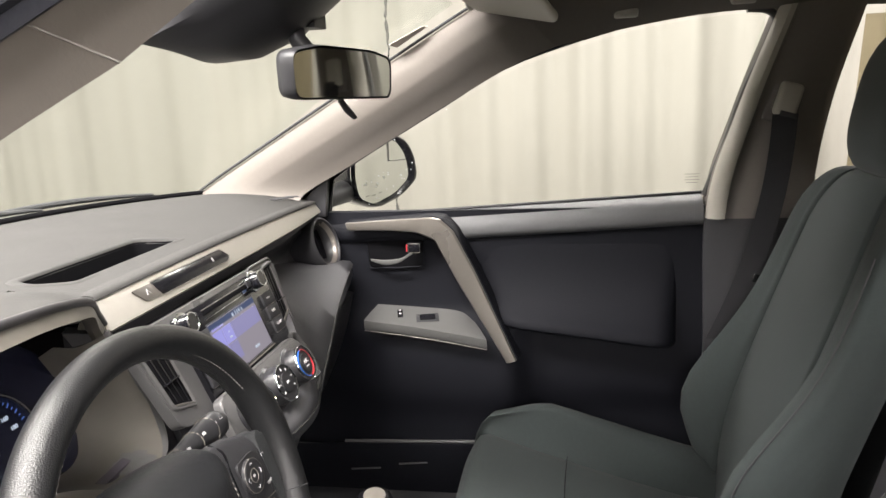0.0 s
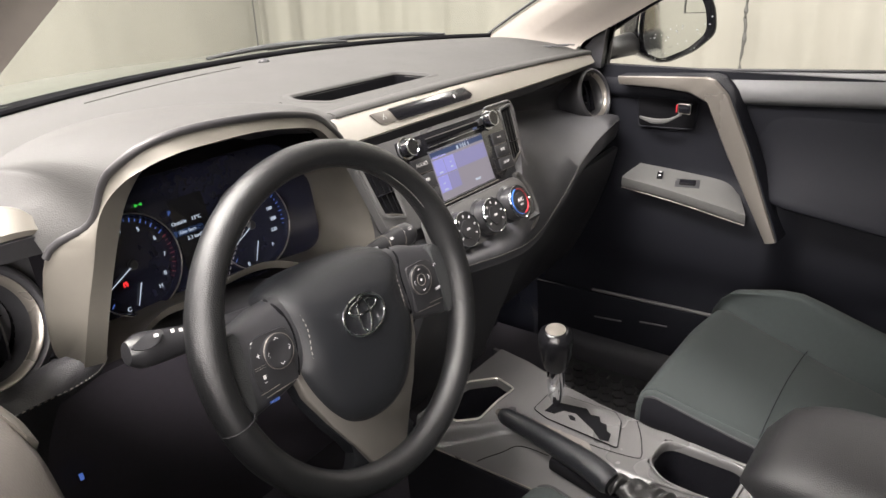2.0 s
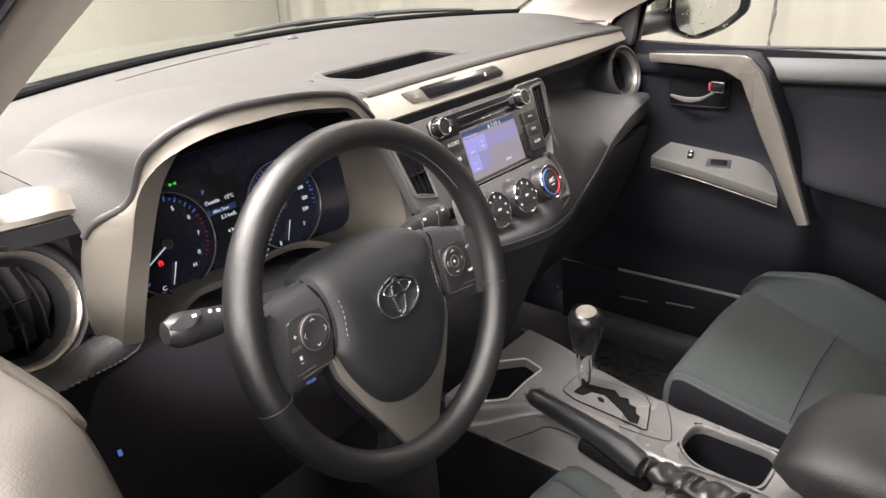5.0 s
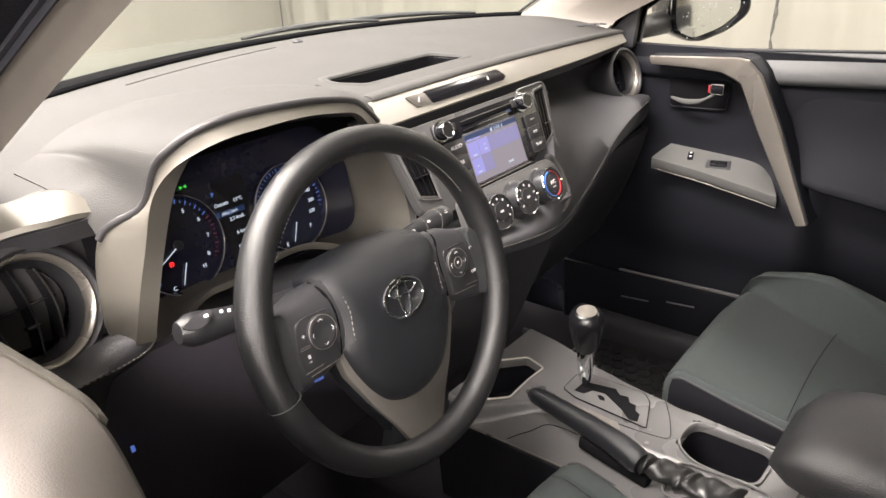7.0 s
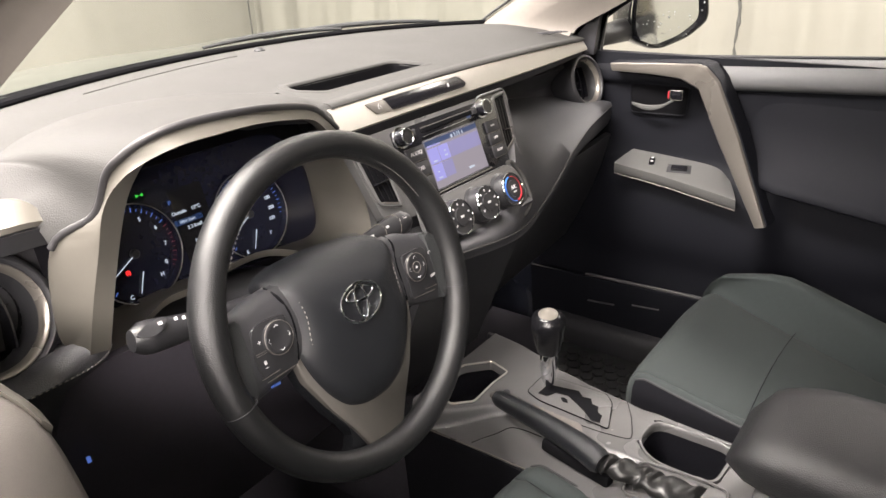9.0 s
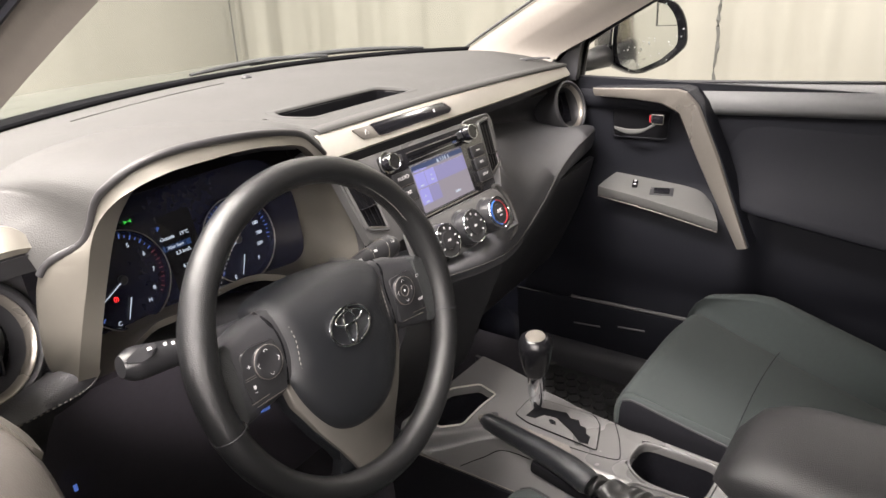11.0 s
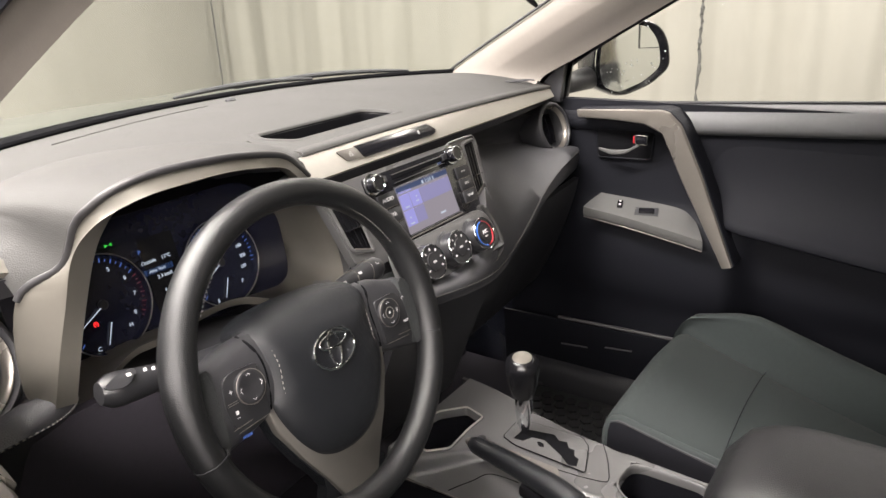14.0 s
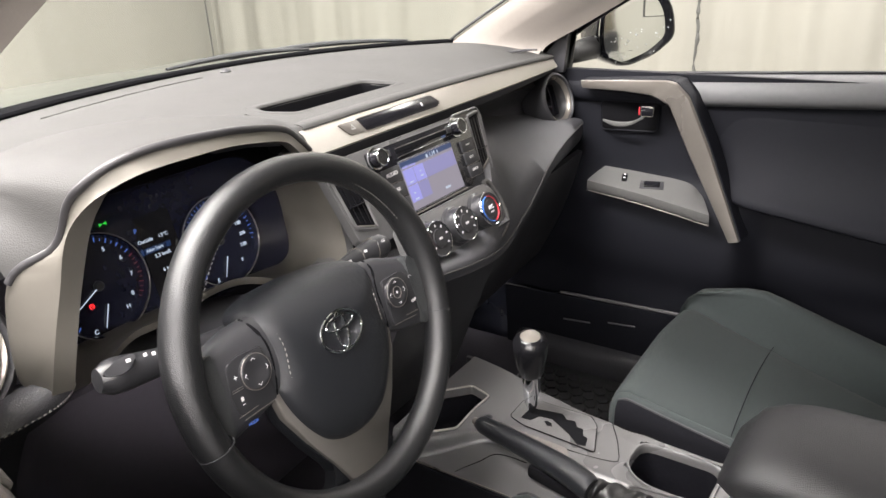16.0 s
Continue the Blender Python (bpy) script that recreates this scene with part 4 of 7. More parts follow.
# oval side demister at the outer end of the top
DEM = frame_of((-0.668, 0.352, z_top(-0.668, 0.352)), (-0.03, -0.10, 1))
sv_ = part("side_demister", plate(ring_pts(0.040, 0.016, 36), 0.0015, DEM, 0.0006), M_DASH, dash, "small oval side demister")
part("demister_rim", tube([DEM @ Vector((x, y, 0.001)) for x, y in ring_pts(0.041, 0.017, 36)], 0.0014, 6, loop=True), M_BLACK, sv_, "thin dark rim")
for i in range(5):
    part("fin", box(0.0025, 0.020, 0.0015, DEM @ Matrix.Translation((-0.026 + 0.013 * i, 0, 0.002)), 0.0006), M_BLACK, sv_)

# ---- centre stack ----
NR = Vector((0, -0.940, 0.341))
MR = frame_of((0.002, 0.151, 0.7605), NR)
stack = part("radio_bezel", plate(round_poly([(-0.178, -0.046), (-0.14, -0.056), (0.13, -0.056), (0.166, -0.048), (0.184, 0.058), (0.178, 0.070), (-0.185, 0.070), (-0.200, 0.058)], 0.010), 0.014, MR, 0.004, z0=-0.020), M_CONSOLE, dash, "black centre stack bezel")
part("stack_rim", tube([MR @ Vector((x, y, -0.005)) for x, y in round_poly([(0.13, -0.057), (0.167, -0.049), (0.185, 0.058), (0.179, 0.071), (0.10, 0.071)], 0.012)], 0.0022, 6), M_CONSOLE, stack, "thin dark rim")
radio = thing("radio", (0, 0.148, 0.763), "black car radio with a lit touch screen and two knobs", "radio")
part("faceplate", plate(round_poly([(-0.108, -0.050), (0.132, -0.050), (0.134, 0.064), (-0.116, 0.064)], 0.006), 0.008, MR, 0.002, z0=-0.007), M_GLOSS, radio, "gloss black faceplate")
scr = part("screen", plate(round_poly([(-0.0615, -0.0355), (0.0695, -0.0355), (0.0695, 0.0355), (-0.0615, 0.0355)], 0.0015), 0.0012, MR @ Matrix.Translation((0, 0, 0.0012)), 0), G_GREY, radio, "lit screen with blue tiles, reflections put into its grey glow", smooth=False)
L2 = 0.0028
for x, y, w, h, mm in ((-0.0485, 0.012, 0.0235, 0.0225, G_BLUE), (-0.0235, 0.012, 0.0235, 0.0225, G_BLUE), (-0.0485, -0.0125, 0.0235, 0.0235, G_BLUE), (-0.0235, -0.0125, 0.0235, 0.0235, G_BLUE2), (0.0290, 0.012, 0.0780, 0.0225, G_BLUE2)):
    bar(w, h, MR @ Matrix.Translation((x, y, L2)), mm, scr, "screen_tile", "lit blue tile")
bar(0.131, 0.0075, MR @ Matrix.Translation((0.004, 0.0312, L2 - 0.0004)), G_NAVY, scr, "title_bar", "dark bar with the clock")
text_part("1:14", 0.0092, MR @ Matrix.Translation((0.017, 0.0300, L2)), G_WHITE, scr, name="clock")
text_part("Audio Source", 0.0056, MR @ Matrix.Translation((-0.043, 0.0270, L2 + 0.0002)), G_BLUE, scr, name="heading")
for x, w, h in ((0.0035, 0.004, 0.005), (0.031, 0.002, 0.005)):
    bar(w, h, MR @ Matrix.Translation((x, 0.0300, L2)), G_WHITE, scr, "mark", "small pale status symbol")
bar(0.013, 0.0032, MR @ Matrix.Translation((0.029, -0.0255, L2)), G_WHITE, scr, "mark", "unreadable pale word")
for x, y, w in ((-0.049, 0.004, 0.008), (-0.022, 0.007, 0.006), (-0.022, 0.014, 0.003), (-0.049, -0.021, 0.008), (-0.050, -0.012, 0.003)):
    bar(w, 0.0020, MR @ Matrix.Translation((x, y, L2 + 0.0006)), G_WHITE, scr, "mark", "unreadable pale word")
part("screen_frame", tube([MR @ Vector((x, y, 0.0016)) for x, y in ((-0.063, -0.037), (0.071, -0.037), (0.071, 0.037), (-0.063, 0.037))], 0.0011, 4, loop=True), M_BLACK, radio, "thin black frame of the screen")
part("lower_edge", box(0.140, 0.0020, 0.003, MR @ Matrix.Translation((0.008, -0.0405, 0.001)), 0.0008), M_SPOKE, radio, "dull silver edge below the screen")
part("disc_slot", box(0.142, 0.0060, 0.002, MR @ Matrix.Translation((0.013, 0.0520, 0.0012)), 0.0008), M_VOID, radio, "thin disc slot")
part("slot_edge", box(0.132, 0.0014, 0.002, MR @ pose(0.008, 0.0440, 0.0016, 0, 0, 0.9), 0.0005), M_CHROME, radio, "thin bright line")
part("slot_edge", box(0.142, 0.0010, 0.002, MR @ Matrix.Translation((0.013, 0.0562, 0.0014)), 0.0004), M_SPOKE, radio, "thin grey line")
part("disc_lamp", box(0.010, 0.0030, 0.001, MR @ Matrix.Translation((0.060, 0.0470, 0.0012)), 0), G_NAVY, radio, "dim blue lamp", smooth=False)


def knob(m, r, h, parent, name, label):
    k = part(name, lathe([(r * 1.02, 0), (r, h * 0.15), (r * 0.94, h * 0.85), (r * 0.86, h), (0, h)], m, 32), M_GLOSS, parent, label, angle=50)
    part("knob_ring", tube([m @ Vector((x, y, h)) for x, y in ring_pts(r * 0.9, r * 0.9, 32)], 0.0010, 6, loop=True), M_CHROME, k, "bright ring")
    part("collar", lathe([(r * 1.25, -0.001), (r * 1.25, 0.0015), (r * 1.02, 0.002)], m, 32), M_CHROME, k, "chrome collar")
    return k


for s in (-1, 1):
    knob(MR @ Matrix.Translation((0.0965 if s > 0 else -0.103, 0.0525, 0.001)), 0.0125, 0.014, radio, "radio_knob", "round black knob with bright edge")
for s, names in ((-1, ("AUDIO", "CAR", "")), (1, ("", "SEEK", "SETUP"))):
    for i in range(3):
        bw, pitch = (0.0205, 0.0226) if s < 0 else (0.0170, 0.0203)
        mb = MR @ Matrix.Translation((0.1105 if s > 0 else -0.0850, (0.0205 if s > 0 else 0.0240) - pitch * i, 0.001))
        bt = part("radio_button", plate(round_poly([(-bw, -pitch * 0.46), (bw, -pitch * 0.46), (bw, pitch * 0.46), (-bw, pitch * 0.46)], 0.002), 0.0030, mb, 0.001), M_BLACK, radio, "flat black push button")
        part("button_edge", box(bw * 1.9, 0.0010, 0.001, mb @ Matrix.Translation((0, -pitch * 0.47, 0.0022)), 0), M_RING, bt, smooth=False)
        if names[i]:
            text_part(names[i], 0.0080 if s < 0 else 0.0058, mb @ Matrix.Translation((0, 0.001, 0.0032)), M_WHITE, bt, name="lettering")
        else:
            bar(0.006 if s < 0 else 0.010, 0.0022, mb @ Matrix.Translation((0, 0.001, 0.0032)), M_WHITE, bt, "mark", "pale symbol")
for x in (-0.078, 0.076):
    part("small_button", box(0.012, 0.010, 0.004, MR @ Matrix.Translation((x, 0.0535, 0.002)), 0.001), M_BLACK, radio)
# upright vents either side of the radio
for s in (-1, 1):
    if s > 0:
        o = [(0.140, -0.026), (0.168, -0.014), (0.177, 0.062), (0.146, 0.059)]
    else:
        o = [(-0.176, -0.020), (-0.141, -0.031), (-0.150, 0.055), (-0.191, 0.055)]
    mid_x = sum(q[0] for q in o) / 4
    v = part("side_vent", plate(round_poly(o, 0.005), 0.004, MR @ Matrix.Translation((0, 0, -0.009)), 0.001), M_VOID, stack, "upright black air vent")
    part("vent_frame", tube([MR @ Vector((x, y, -0.005)) for x, y in round_poly([(mid_x + (x - mid_x) * 1.12, 0.014 + (y - 0.014) * 1.06) for x, y in o], 0.006)], 0.0030, 8, loop=True), M_CONSOLE, v, "grey vent frame")
    for k in range(3):
        f = 0.22 + 0.28 * k
        lo_, hi_ = Vector(o[0]).lerp(Vector(o[1]), f), Vector(o[3]).lerp(Vector(o[2]), f)
        part("vane", sheet(lambda u, w: MR @ Vector((lo_.x + (hi_.x - lo_.x) * u, lo_.y + 0.004 + (hi_.y - lo_.y - 0.008) * u, -0.004 - 0.010 * w)), 6, 2, 0.0016), M_GLOSS, v, "upright vane")
    part("cross_vane", box(abs(o[1][0] - o[0][0]) * 0.9, 0.0020, 0.006, MR @ pose(mid_x, 0.006, -0.003), 0.0005), M_GLOSS, v)
    part("vent_sill", box(abs(o[1][0] - o[0][0]) * 0.9, 0.0016, 0.003, MR @ pose((o[0][0] + o[1][0]) / 2, (o[0][1] + o[1][1]) / 2 + 0.001, -0.003, 0, 0, math.degrees(math.atan2(o[1][1] - o[0][1], o[1][0] - o[0][0]))), 0.0004), M_SPOKE, v, "thin grey sill")

# climate controls
NH = Vector((0, -0.914, 0.407)).normalized()
MH = frame_of((-0.0045, 0.107, 0.691), NH)
clim = part("climate_panel", plate(round_poly([(-0.125, -0.040), (0.104, -0.046), (0.131, -0.034), (0.133, 0.004), (0.116, 0.036), (-0.118, 0.038)], [0.02, 0.02, 0.016, 0.02, 0.012, 0.012]), 0.012, MH, 0.004, z0=-0.012), M_CONSOLE, dash, "black climate control panel")
part("panel_piping", tube([MH @ Vector((x, y, -0.002)) for x, y in round_poly([(-0.130, -0.046), (0.106, -0.0525), (0.139, -0.038), (0.141, 0.006), (0.122, 0.040)], [0.02, 0.03, 0.02, 0.03, 0.01])], 0.004, 8), M_DASH, clim, "soft dark edge")
for i, x in enumerate((-0.0700, -0.0010, 0.0695)):
    m = MH @ Matrix.Translation((x, 0.0, 0))
    d = part("climate_dial", lathe([(0.030, 0), (0.030, 0.002), (0.0265, 0.005), (0.0255, 0.020), (0.0245, 0.022), (0.0, 0.021)], m, 40), M_STALK, clim, "round black climate dial with chrome rim", angle=45)
    part("dial_rim", lathe([(0.0257, 0.0205), (0.0261, 0.0225), (0.0252, 0.0234), (0.0244, 0.0226)], m, 40, close=False), M_CHROME, d, "chrome rim", angle=70)
    part("dial_face", lathe([(0.0135, 0.021), (0.0130, 0.0235), (0.0, 0.024)], m, 32), M_STALK, d, "black centre")
    if i == 2:
        for a0, a1, mm in ((95, 265, M_BLUE), (-85, 85, M_RED)):
            part("temperature_arc", tube([m @ Vector((x_, y_, 0.0224)) for x_, y_ in ring_pts(0.0195, 0.0195, 16, 0, 0, radians(a0), radians(a1))], 0.0012, 6, flat=0.5), mm, d, "coloured temperature arc")
        text_part("A/C", 0.0085, m @ Matrix.Translation((0, 0.002, 0.0242)), M_WHITE, d)
        bar(0.008, 0.002, m @ Matrix.Translation((0, -0.005, 0.0242)), M_WHITE, d)
    else:
        for k in range(7):
            a = radians(-120 + 40 * k)
            bar(0.0022, 0.0036, m @ Matrix.Translation((0.0187 * math.sin(a), 0.0187 * math.cos(a), 0.0224)) @ pose(0, 0, 0, 0, 0, -math.degrees(a)), M_WHITE, d, "mark", "white symbol")
        bar(0.007, 0.003, m @ Matrix.Translation((0, 0, 0.0242)), M_WHITE, d, "mark", "white symbol")

# lower part of the stack and the padded passenger side
EDGE = [(-0.135, 0.066, 0.660), (-0.02, 0.066, 0.640), (0.08, 0.082, 0.622), (0.185, 0.112, 0.6125), (0.305, 0.135, 0.637), (0.398, 0.150, 0.669), (0.499, 0.165, 0.688), (0.655, 0.195, 0.691)]
TOPE = [(-0.125, 0.110, 0.668), (0.0, 0.110, 0.660), (0.10, 0.110, 0.690), (0.17, 0.150, 0.745), (0.28, 0.235, 0.762), (0.42, 0.264, 0.748), (0.55, 0.256, 0.722), (0.66, 0.236, 0.700)]
te, ed = spline(TOPE, 48), spline(EDGE, 48)
under = lambda x: min(max((x - 0.18) / 0.36, 0.0), 1.0)
pad_rings = [[a + Vector((0, 0.05, 0.01)), a, a.lerp(c, 0.35) + Vector((0, -0.004, 0.010)), a.lerp(c, 0.75) + Vector((0, -0.006, 0.012)), c + Vector((0, -0.002, 0.006)), c, c + Vector((0, -0.001, -0.006 - 0.008 * under(c.x))), c + Vector((0, 0.006, -0.010 - 0.026 * under(c.x))), c + Vector((0, 0.026, -0.012 - 0.036 * under(c.x))), c + Vector((0, 0.06, -0.020 - 0.032 * under(c.x))), a + Vector((0, 0.08, -0.05))] for a, c in zip(te, ed)]
for dx, k in ((0.010, 0.93), (0.020, 0.78), (0.026, 0.55), (0.029, 0.2)):
    mid_ = sum((p for p in pad_rings[47]), Vector()) / len(pad_rings[47])
    pad_rings.append([mid_ + (p - mid_) * k + Vector((dx, 0, 0)) for p in pad_rings[47]])
part("passenger_pad", loft(pad_rings), M_DASH_LOW, dash, "dark padded passenger side panel", angle=60)
part("pad_seam", tube([p + Vector((0, -0.0025, 0.007)) for p in ed], 0.0011, 5), M_DASH, dash, "fine seam line")
# dark recess between trim and pad
part("recess", sheet(lambda u, v: (0.10 + 0.60 * u, y_front(0.1 + 0.6 * u) + 0.012 + 0.03 * math.sin(math.pi * v), (z_front(0.1 + 0.6 * u) - 0.05) * (1 - v) + 0.70 * v), 20, 8, 0.01), M_BLACK, dash, "dark recess below the trim")
part("back_panel", box(0.30, 0.01, 0.15, pose(0.02, 0.195, 0.735, -20), 0.002), M_BLACK, dash)
part("stack_cheek", loft([[c + Vector((0.001, 0.003, 0)), c + Vector((0.012, 0.000, 0)), c + Vector((0.022, 0.008, 0)), c + Vector((0.022, 0.06, 0)), c + Vector((0.001, 0.05, 0))] for c in lf[36:]]), M_CONSOLE, dash, "dark cheek between gauges and centre vent", angle=50)
part("glovebox", sheet(lambda u, v: (0.12 + 0.56 * u, 0.175 + 0.06 * v + 0.04 * u + 0.05 * v * v, 0.63 - 0.27 * v), 16, 10, 0.012), M_BLACK, dash, "black glovebox lid")
part("footwell_panel", sheet(lambda u, v: (-0.14 + 0.27 * u, 0.10 + 0.12 * v, 0.665 - 0.30 * v), 8, 8, 0.012), M_BLACK, dash, "black lower stack")

# ---- steering wheel, column, stalks ----
NW = Vector((0, -math.cos(radians(17.8)), math.sin(radians(17.8))))
MW = frame_of((-0.37, 0.022, 0.717), NW) @ pose(0, 0, 0, 0, 0, -2.5)
wheel = thing("steering_wheel", (-0.37, 0.022, 0.717), "black grained urethane steering wheel with silver lower spoke", "steering wheel")
N = 96
rings = []
for i in range(N):
    a = 2 * math.pi * i / N
    # thicker grips beside the spokes
    g = 1.0 + 0.10 * (math.exp(-((math.sin(a) - 0.25) / 0.22) ** 2))
    c, s = math.cos(a), math.sin(a)
    ring = []
    for j in range(16):
        b_ = 2 * math.pi * j / 16
        rad, nn = 0.0155 * g * math.cos(b_), 0.0170 * g * math.sin(b_)
        ring.append(MW @ Vector(((0.1725 + rad) * c, (0.1725 + rad) * s * (1 - 0.035 * max(s, 0) ** 2), nn)))
    rings.append(ring)
rim_ob = part("rim", loft(rings, loop=True), M_WHEEL, wheel, "black grained rim", angle=80)
for a in (195, 345):
    c, s = math.cos(radians(a)), math.sin(radians(a))
    part("grip_seam", tube([MW @ Vector(((0.171 + 0.0169 * math.cos(q)) * c, (0.171 + 0.0169 * math.cos(q)) * s, 0.0184 * math.sin(q))) for q in [k * math.pi / 8 for k in range(16)]], 0.0006, 5, loop=True), M_RUBBER, rim_ob, "fine seam")
stitch_path = [MW @ Vector((0.157 * math.cos(a), 0.157 * math.sin(a), 0.0085)) for a in [radians(30 + 6 * k) for k in range(21)]]

half_cover = [(0.045, 0.060), (0.070, 0.055), (0.086, 0.047), (0.084, 0.033), (0.079, 0.010), (0.082, -0.018), (0.0845, -0.032), (0.077, -0.057), (0.062, -0.085), (0.044, -0.106), (0.020, -0.1155)]
COVER = [(0.0, 0.062)] + half_cover + [(0.0, -0.117)] + [(-x, y) for x, y in half_cover[::-1]]
out = round_poly(COVER, 0.012, 3)


def dome(outline, levels, m, cy=0.0):
    rings_ = []
    for k, n in levels:
        ring_ = []
        for x, y in outline:
            yy_ = cy + (y - cy) * k
            w = min(max((yy_ - 0.012) / 0.050, 0.0), 1.0)
            ring_.append(m @ Vector((x * k, yy_, n - 0.024 * w * w)))
        rings_.append(ring_)
    return loft(rings_)


cover = part("airbag_cover", dome(out, ((0.97, -0.045), (1.0, -0.026), (0.995, -0.013), (0.965, -0.005), (0.91, 0.001), (0.82, 0.0052), (0.66, 0.0088), (0.45, 0.0108), (0.25, 0.0114), (0.02, 0.0116)), MW, -0.02), M_COVER, wheel, "black grained airbag cover", angle=70)
for s in (-1, 1):
    path = [MW @ Vector((s * x, y, n)) for x, y, n in ((0.086, 0.0455, -0.0260), (0.0775, 0.0405, -0.0110), (0.0705, 0.030, 0.0005), (0.0672, 0.008, 0.0056), (0.0690, -0.017, 0.0040), (0.0680, -0.038, 0.0030), (0.0600, -0.058, 0.0025))]
    stitches(path, cover, 26, up=NW, r=0.0006)
    # spoke: front face, rolled top that falls back to the rim
    secs = []
    for x, yt, yb in ((0.066, 0.048, -0.036), (0.085, 0.0465, -0.040), (0.105, 0.0445, -0.045), (0.125, 0.038, -0.049), (0.140, 0.034, -0.052), (0.154, 0.032, -0.053)):
        secs.append([MW @ Vector((s * x, y, n)) for y, n in ((yb + 0.002, -0.034), (yb - 0.001, -0.016), (yb + 0.004, -0.008), (yb + 0.014, -0.003), (-0.012, -0.0008), (0.010, -0.0008), (yt - 0.020, -0.002), (yt - 0.010, -0.0055), (yt - 0.003, -0.0115), (yt, -0.019), (yt - 0.003, -0.034))])
    spoke = part("side_spoke", loft(secs), M_BLACK, wheel, "black spoke with switches", angle=50)
    gp = [(s * x, y) for x, y in ((0.137, 0.033), (0.152, 0.031), (0.160, 0.012), (0.162, -0.020), (0.158, -0.047), (0.147, -0.0535), (0.140, -0.047), (0.138, -0.005))]
    part("thumb_grip", plate(round_poly(gp[::-1] if s > 0 else gp, 0.005), 0.0145, MW, 0.005, 4, z0=-0.015), M_KNURL, spoke, "finely ribbed thumb grip", angle=60)
    gap = [MW @ Vector((s * x, y, n)) for x, y, n in ((0.0885, 0.0455, -0.019), (0.0860, 0.036, -0.006), (0.0812, 0.022, -0.0030), (0.0795, 0.004, -0.0020), (0.0820, -0.016, -0.0030), (0.0845, -0.032, -0.006))]
    part("spoke_gap", tube(spline(gap, 18), 0.0019, 6), M_VOID, spoke, "dark gap beside the airbag cover")
    pods = [(s * x, y) for x, y in ((0.088, 0.0195), (0.116, 0.0210), (0.130, 0.0175), (0.135, -0.010), (0.131, -0.031), (0.089, -0.0345))]
    pod = part("switch_pod", plate(round_poly(pods[::-1] if s > 0 else pods, 0.005), 0.0052, MW, 0.0012, z0=-0.004), M_STALK, spoke, "smooth black switch pod")
    md = MW @ Matrix.Translation((s * 0.1045, 0.001, 0.0008))
    dl = part("switch_dial", lathe([(0.0170, 0), (0.0168, 0.0040), (0.0155, 0.0052), (0.0120, 0.0042), (0.0, 0.0036)], md, 36), M_STALK, spoke, "round four-way switch", angle=60)
    part("dial_edge", tube([md @ Vector((x, y, 0.0042)) for x, y in ring_pts(0.0167, 0.0167, 36)], 0.0004, 5, loop=True), M_SPOKE, dl, "thin grey edge")
    for k in range(4):
        a = k * math.pi / 2
        o_ = md @ Matrix.Translation((0.0122 * math.cos(a), 0.0122 * math.sin(a), 0.0048)) @ pose(0, 0, 0, 0, 0, math.degrees(a))
        part("arrow_mark", tube([o_ @ Vector((-0.0010, 0.0024, 0)), o_ @ Vector((0.0010, 0, 0)), o_ @ Vector((-0.0010, -0.0024, 0))], 0.00030, 4), M_WHITE, dl, "white arrow")
    if s > 0:
        part("centre_ring", tube([md @ Vector((x, y, 0.0042)) for x, y in ring_pts(0.0066, 0.0066, 24)], 0.0004, 5, loop=True), M_SPOKE, dl)
        part("centre_button", lathe([(0.0015, 0), (0.0013, 0.0006), (0, 0.0006)], md @ Matrix.Translation((0, 0, 0.0038)), 16), M_WHITE, dl)
        part("return_mark", tube([MW @ Vector((x, y, 0.0016)) for x, y in ((0.1335, 0.0080), (0.1335, 0.0110), (0.1375, 0.0110), (0.1375, 0.0090))], 0.0003, 4), M_WHITE, pod, "white symbol")
        text_part("TRIP", 0.0046, MW @ Matrix.Translation((0.1310, -0.0180, 0.0014)) @ pose(0, 0, 0, 0, 0, 6), M_WHITE, pod)
    else:
        bar(0.0036, 0.0006, MW @ pose(-0.1250, 0.0040, 0.0014), M_WHITE, pod)
        bar(0.0006, 0.0036, MW @ pose(-0.1250, 0.0040, 0.0015), M_WHITE, pod)
        for y in (-0.0060, -0.0080):
            bar(0.012, 0.0005, MW @ pose(-0.1265, y, 0.0014), M_SPOKE, pod, "mark", "thin grey line")
        bar(0.0028, 0.0036, MW @ pose(-0.1250, -0.0165, 0.0014), M_WHITE, pod, "mark", "white symbol")
        bar(0.0030, 0.0005, MW @ pose(-0.1250, -0.0215, 0.0014), M_WHITE, pod)
        text_part("MODE", 0.0040, MW @ Matrix.Translation((-0.1190, -0.0425, -0.0030)), G_DIAL, spoke)
    part("switch_edge", box(0.038, 0.0006, 0.001, MW @ pose(s * 0.110, -0.0340, 0.0008, 0, 0, -s * 4), 0), M_RING, spoke, "thin grey line", smooth=False)
    part("switch_edge", box(0.022, 0.0006, 0.001, MW @ pose(s * 0.123, -0.0300, 0.0011, 0, 0, -s * 4), 0), M_RING, spoke, "thin grey line", smooth=False)
stitches(stitch_path, rim_ob, 70, up=NW, r=0.0006)
v_out = [(0.0885, -0.030), (0.0835, -0.058), (0.0625, -0.098), (0.042, -0.130), (0.0275, -0.158), (0.015, -0.1635)]
v_in = [(0.070, -0.030), (0.060, -0.052), (0.046, -0.074), (0.030, -0.090), (0.014, -0.096)]
VT = [(-x, y) for x, y in v_out] + v_out[::-1] + v_in + [(-x, y) for x, y in v_in[::-1]]
part("lower_trim", plate(VT, 0.010, MW, 0.0025, 3, z0=-0.016), M_SPOKE, wheel, "dark satin silver v-shaped trim", angle=50)
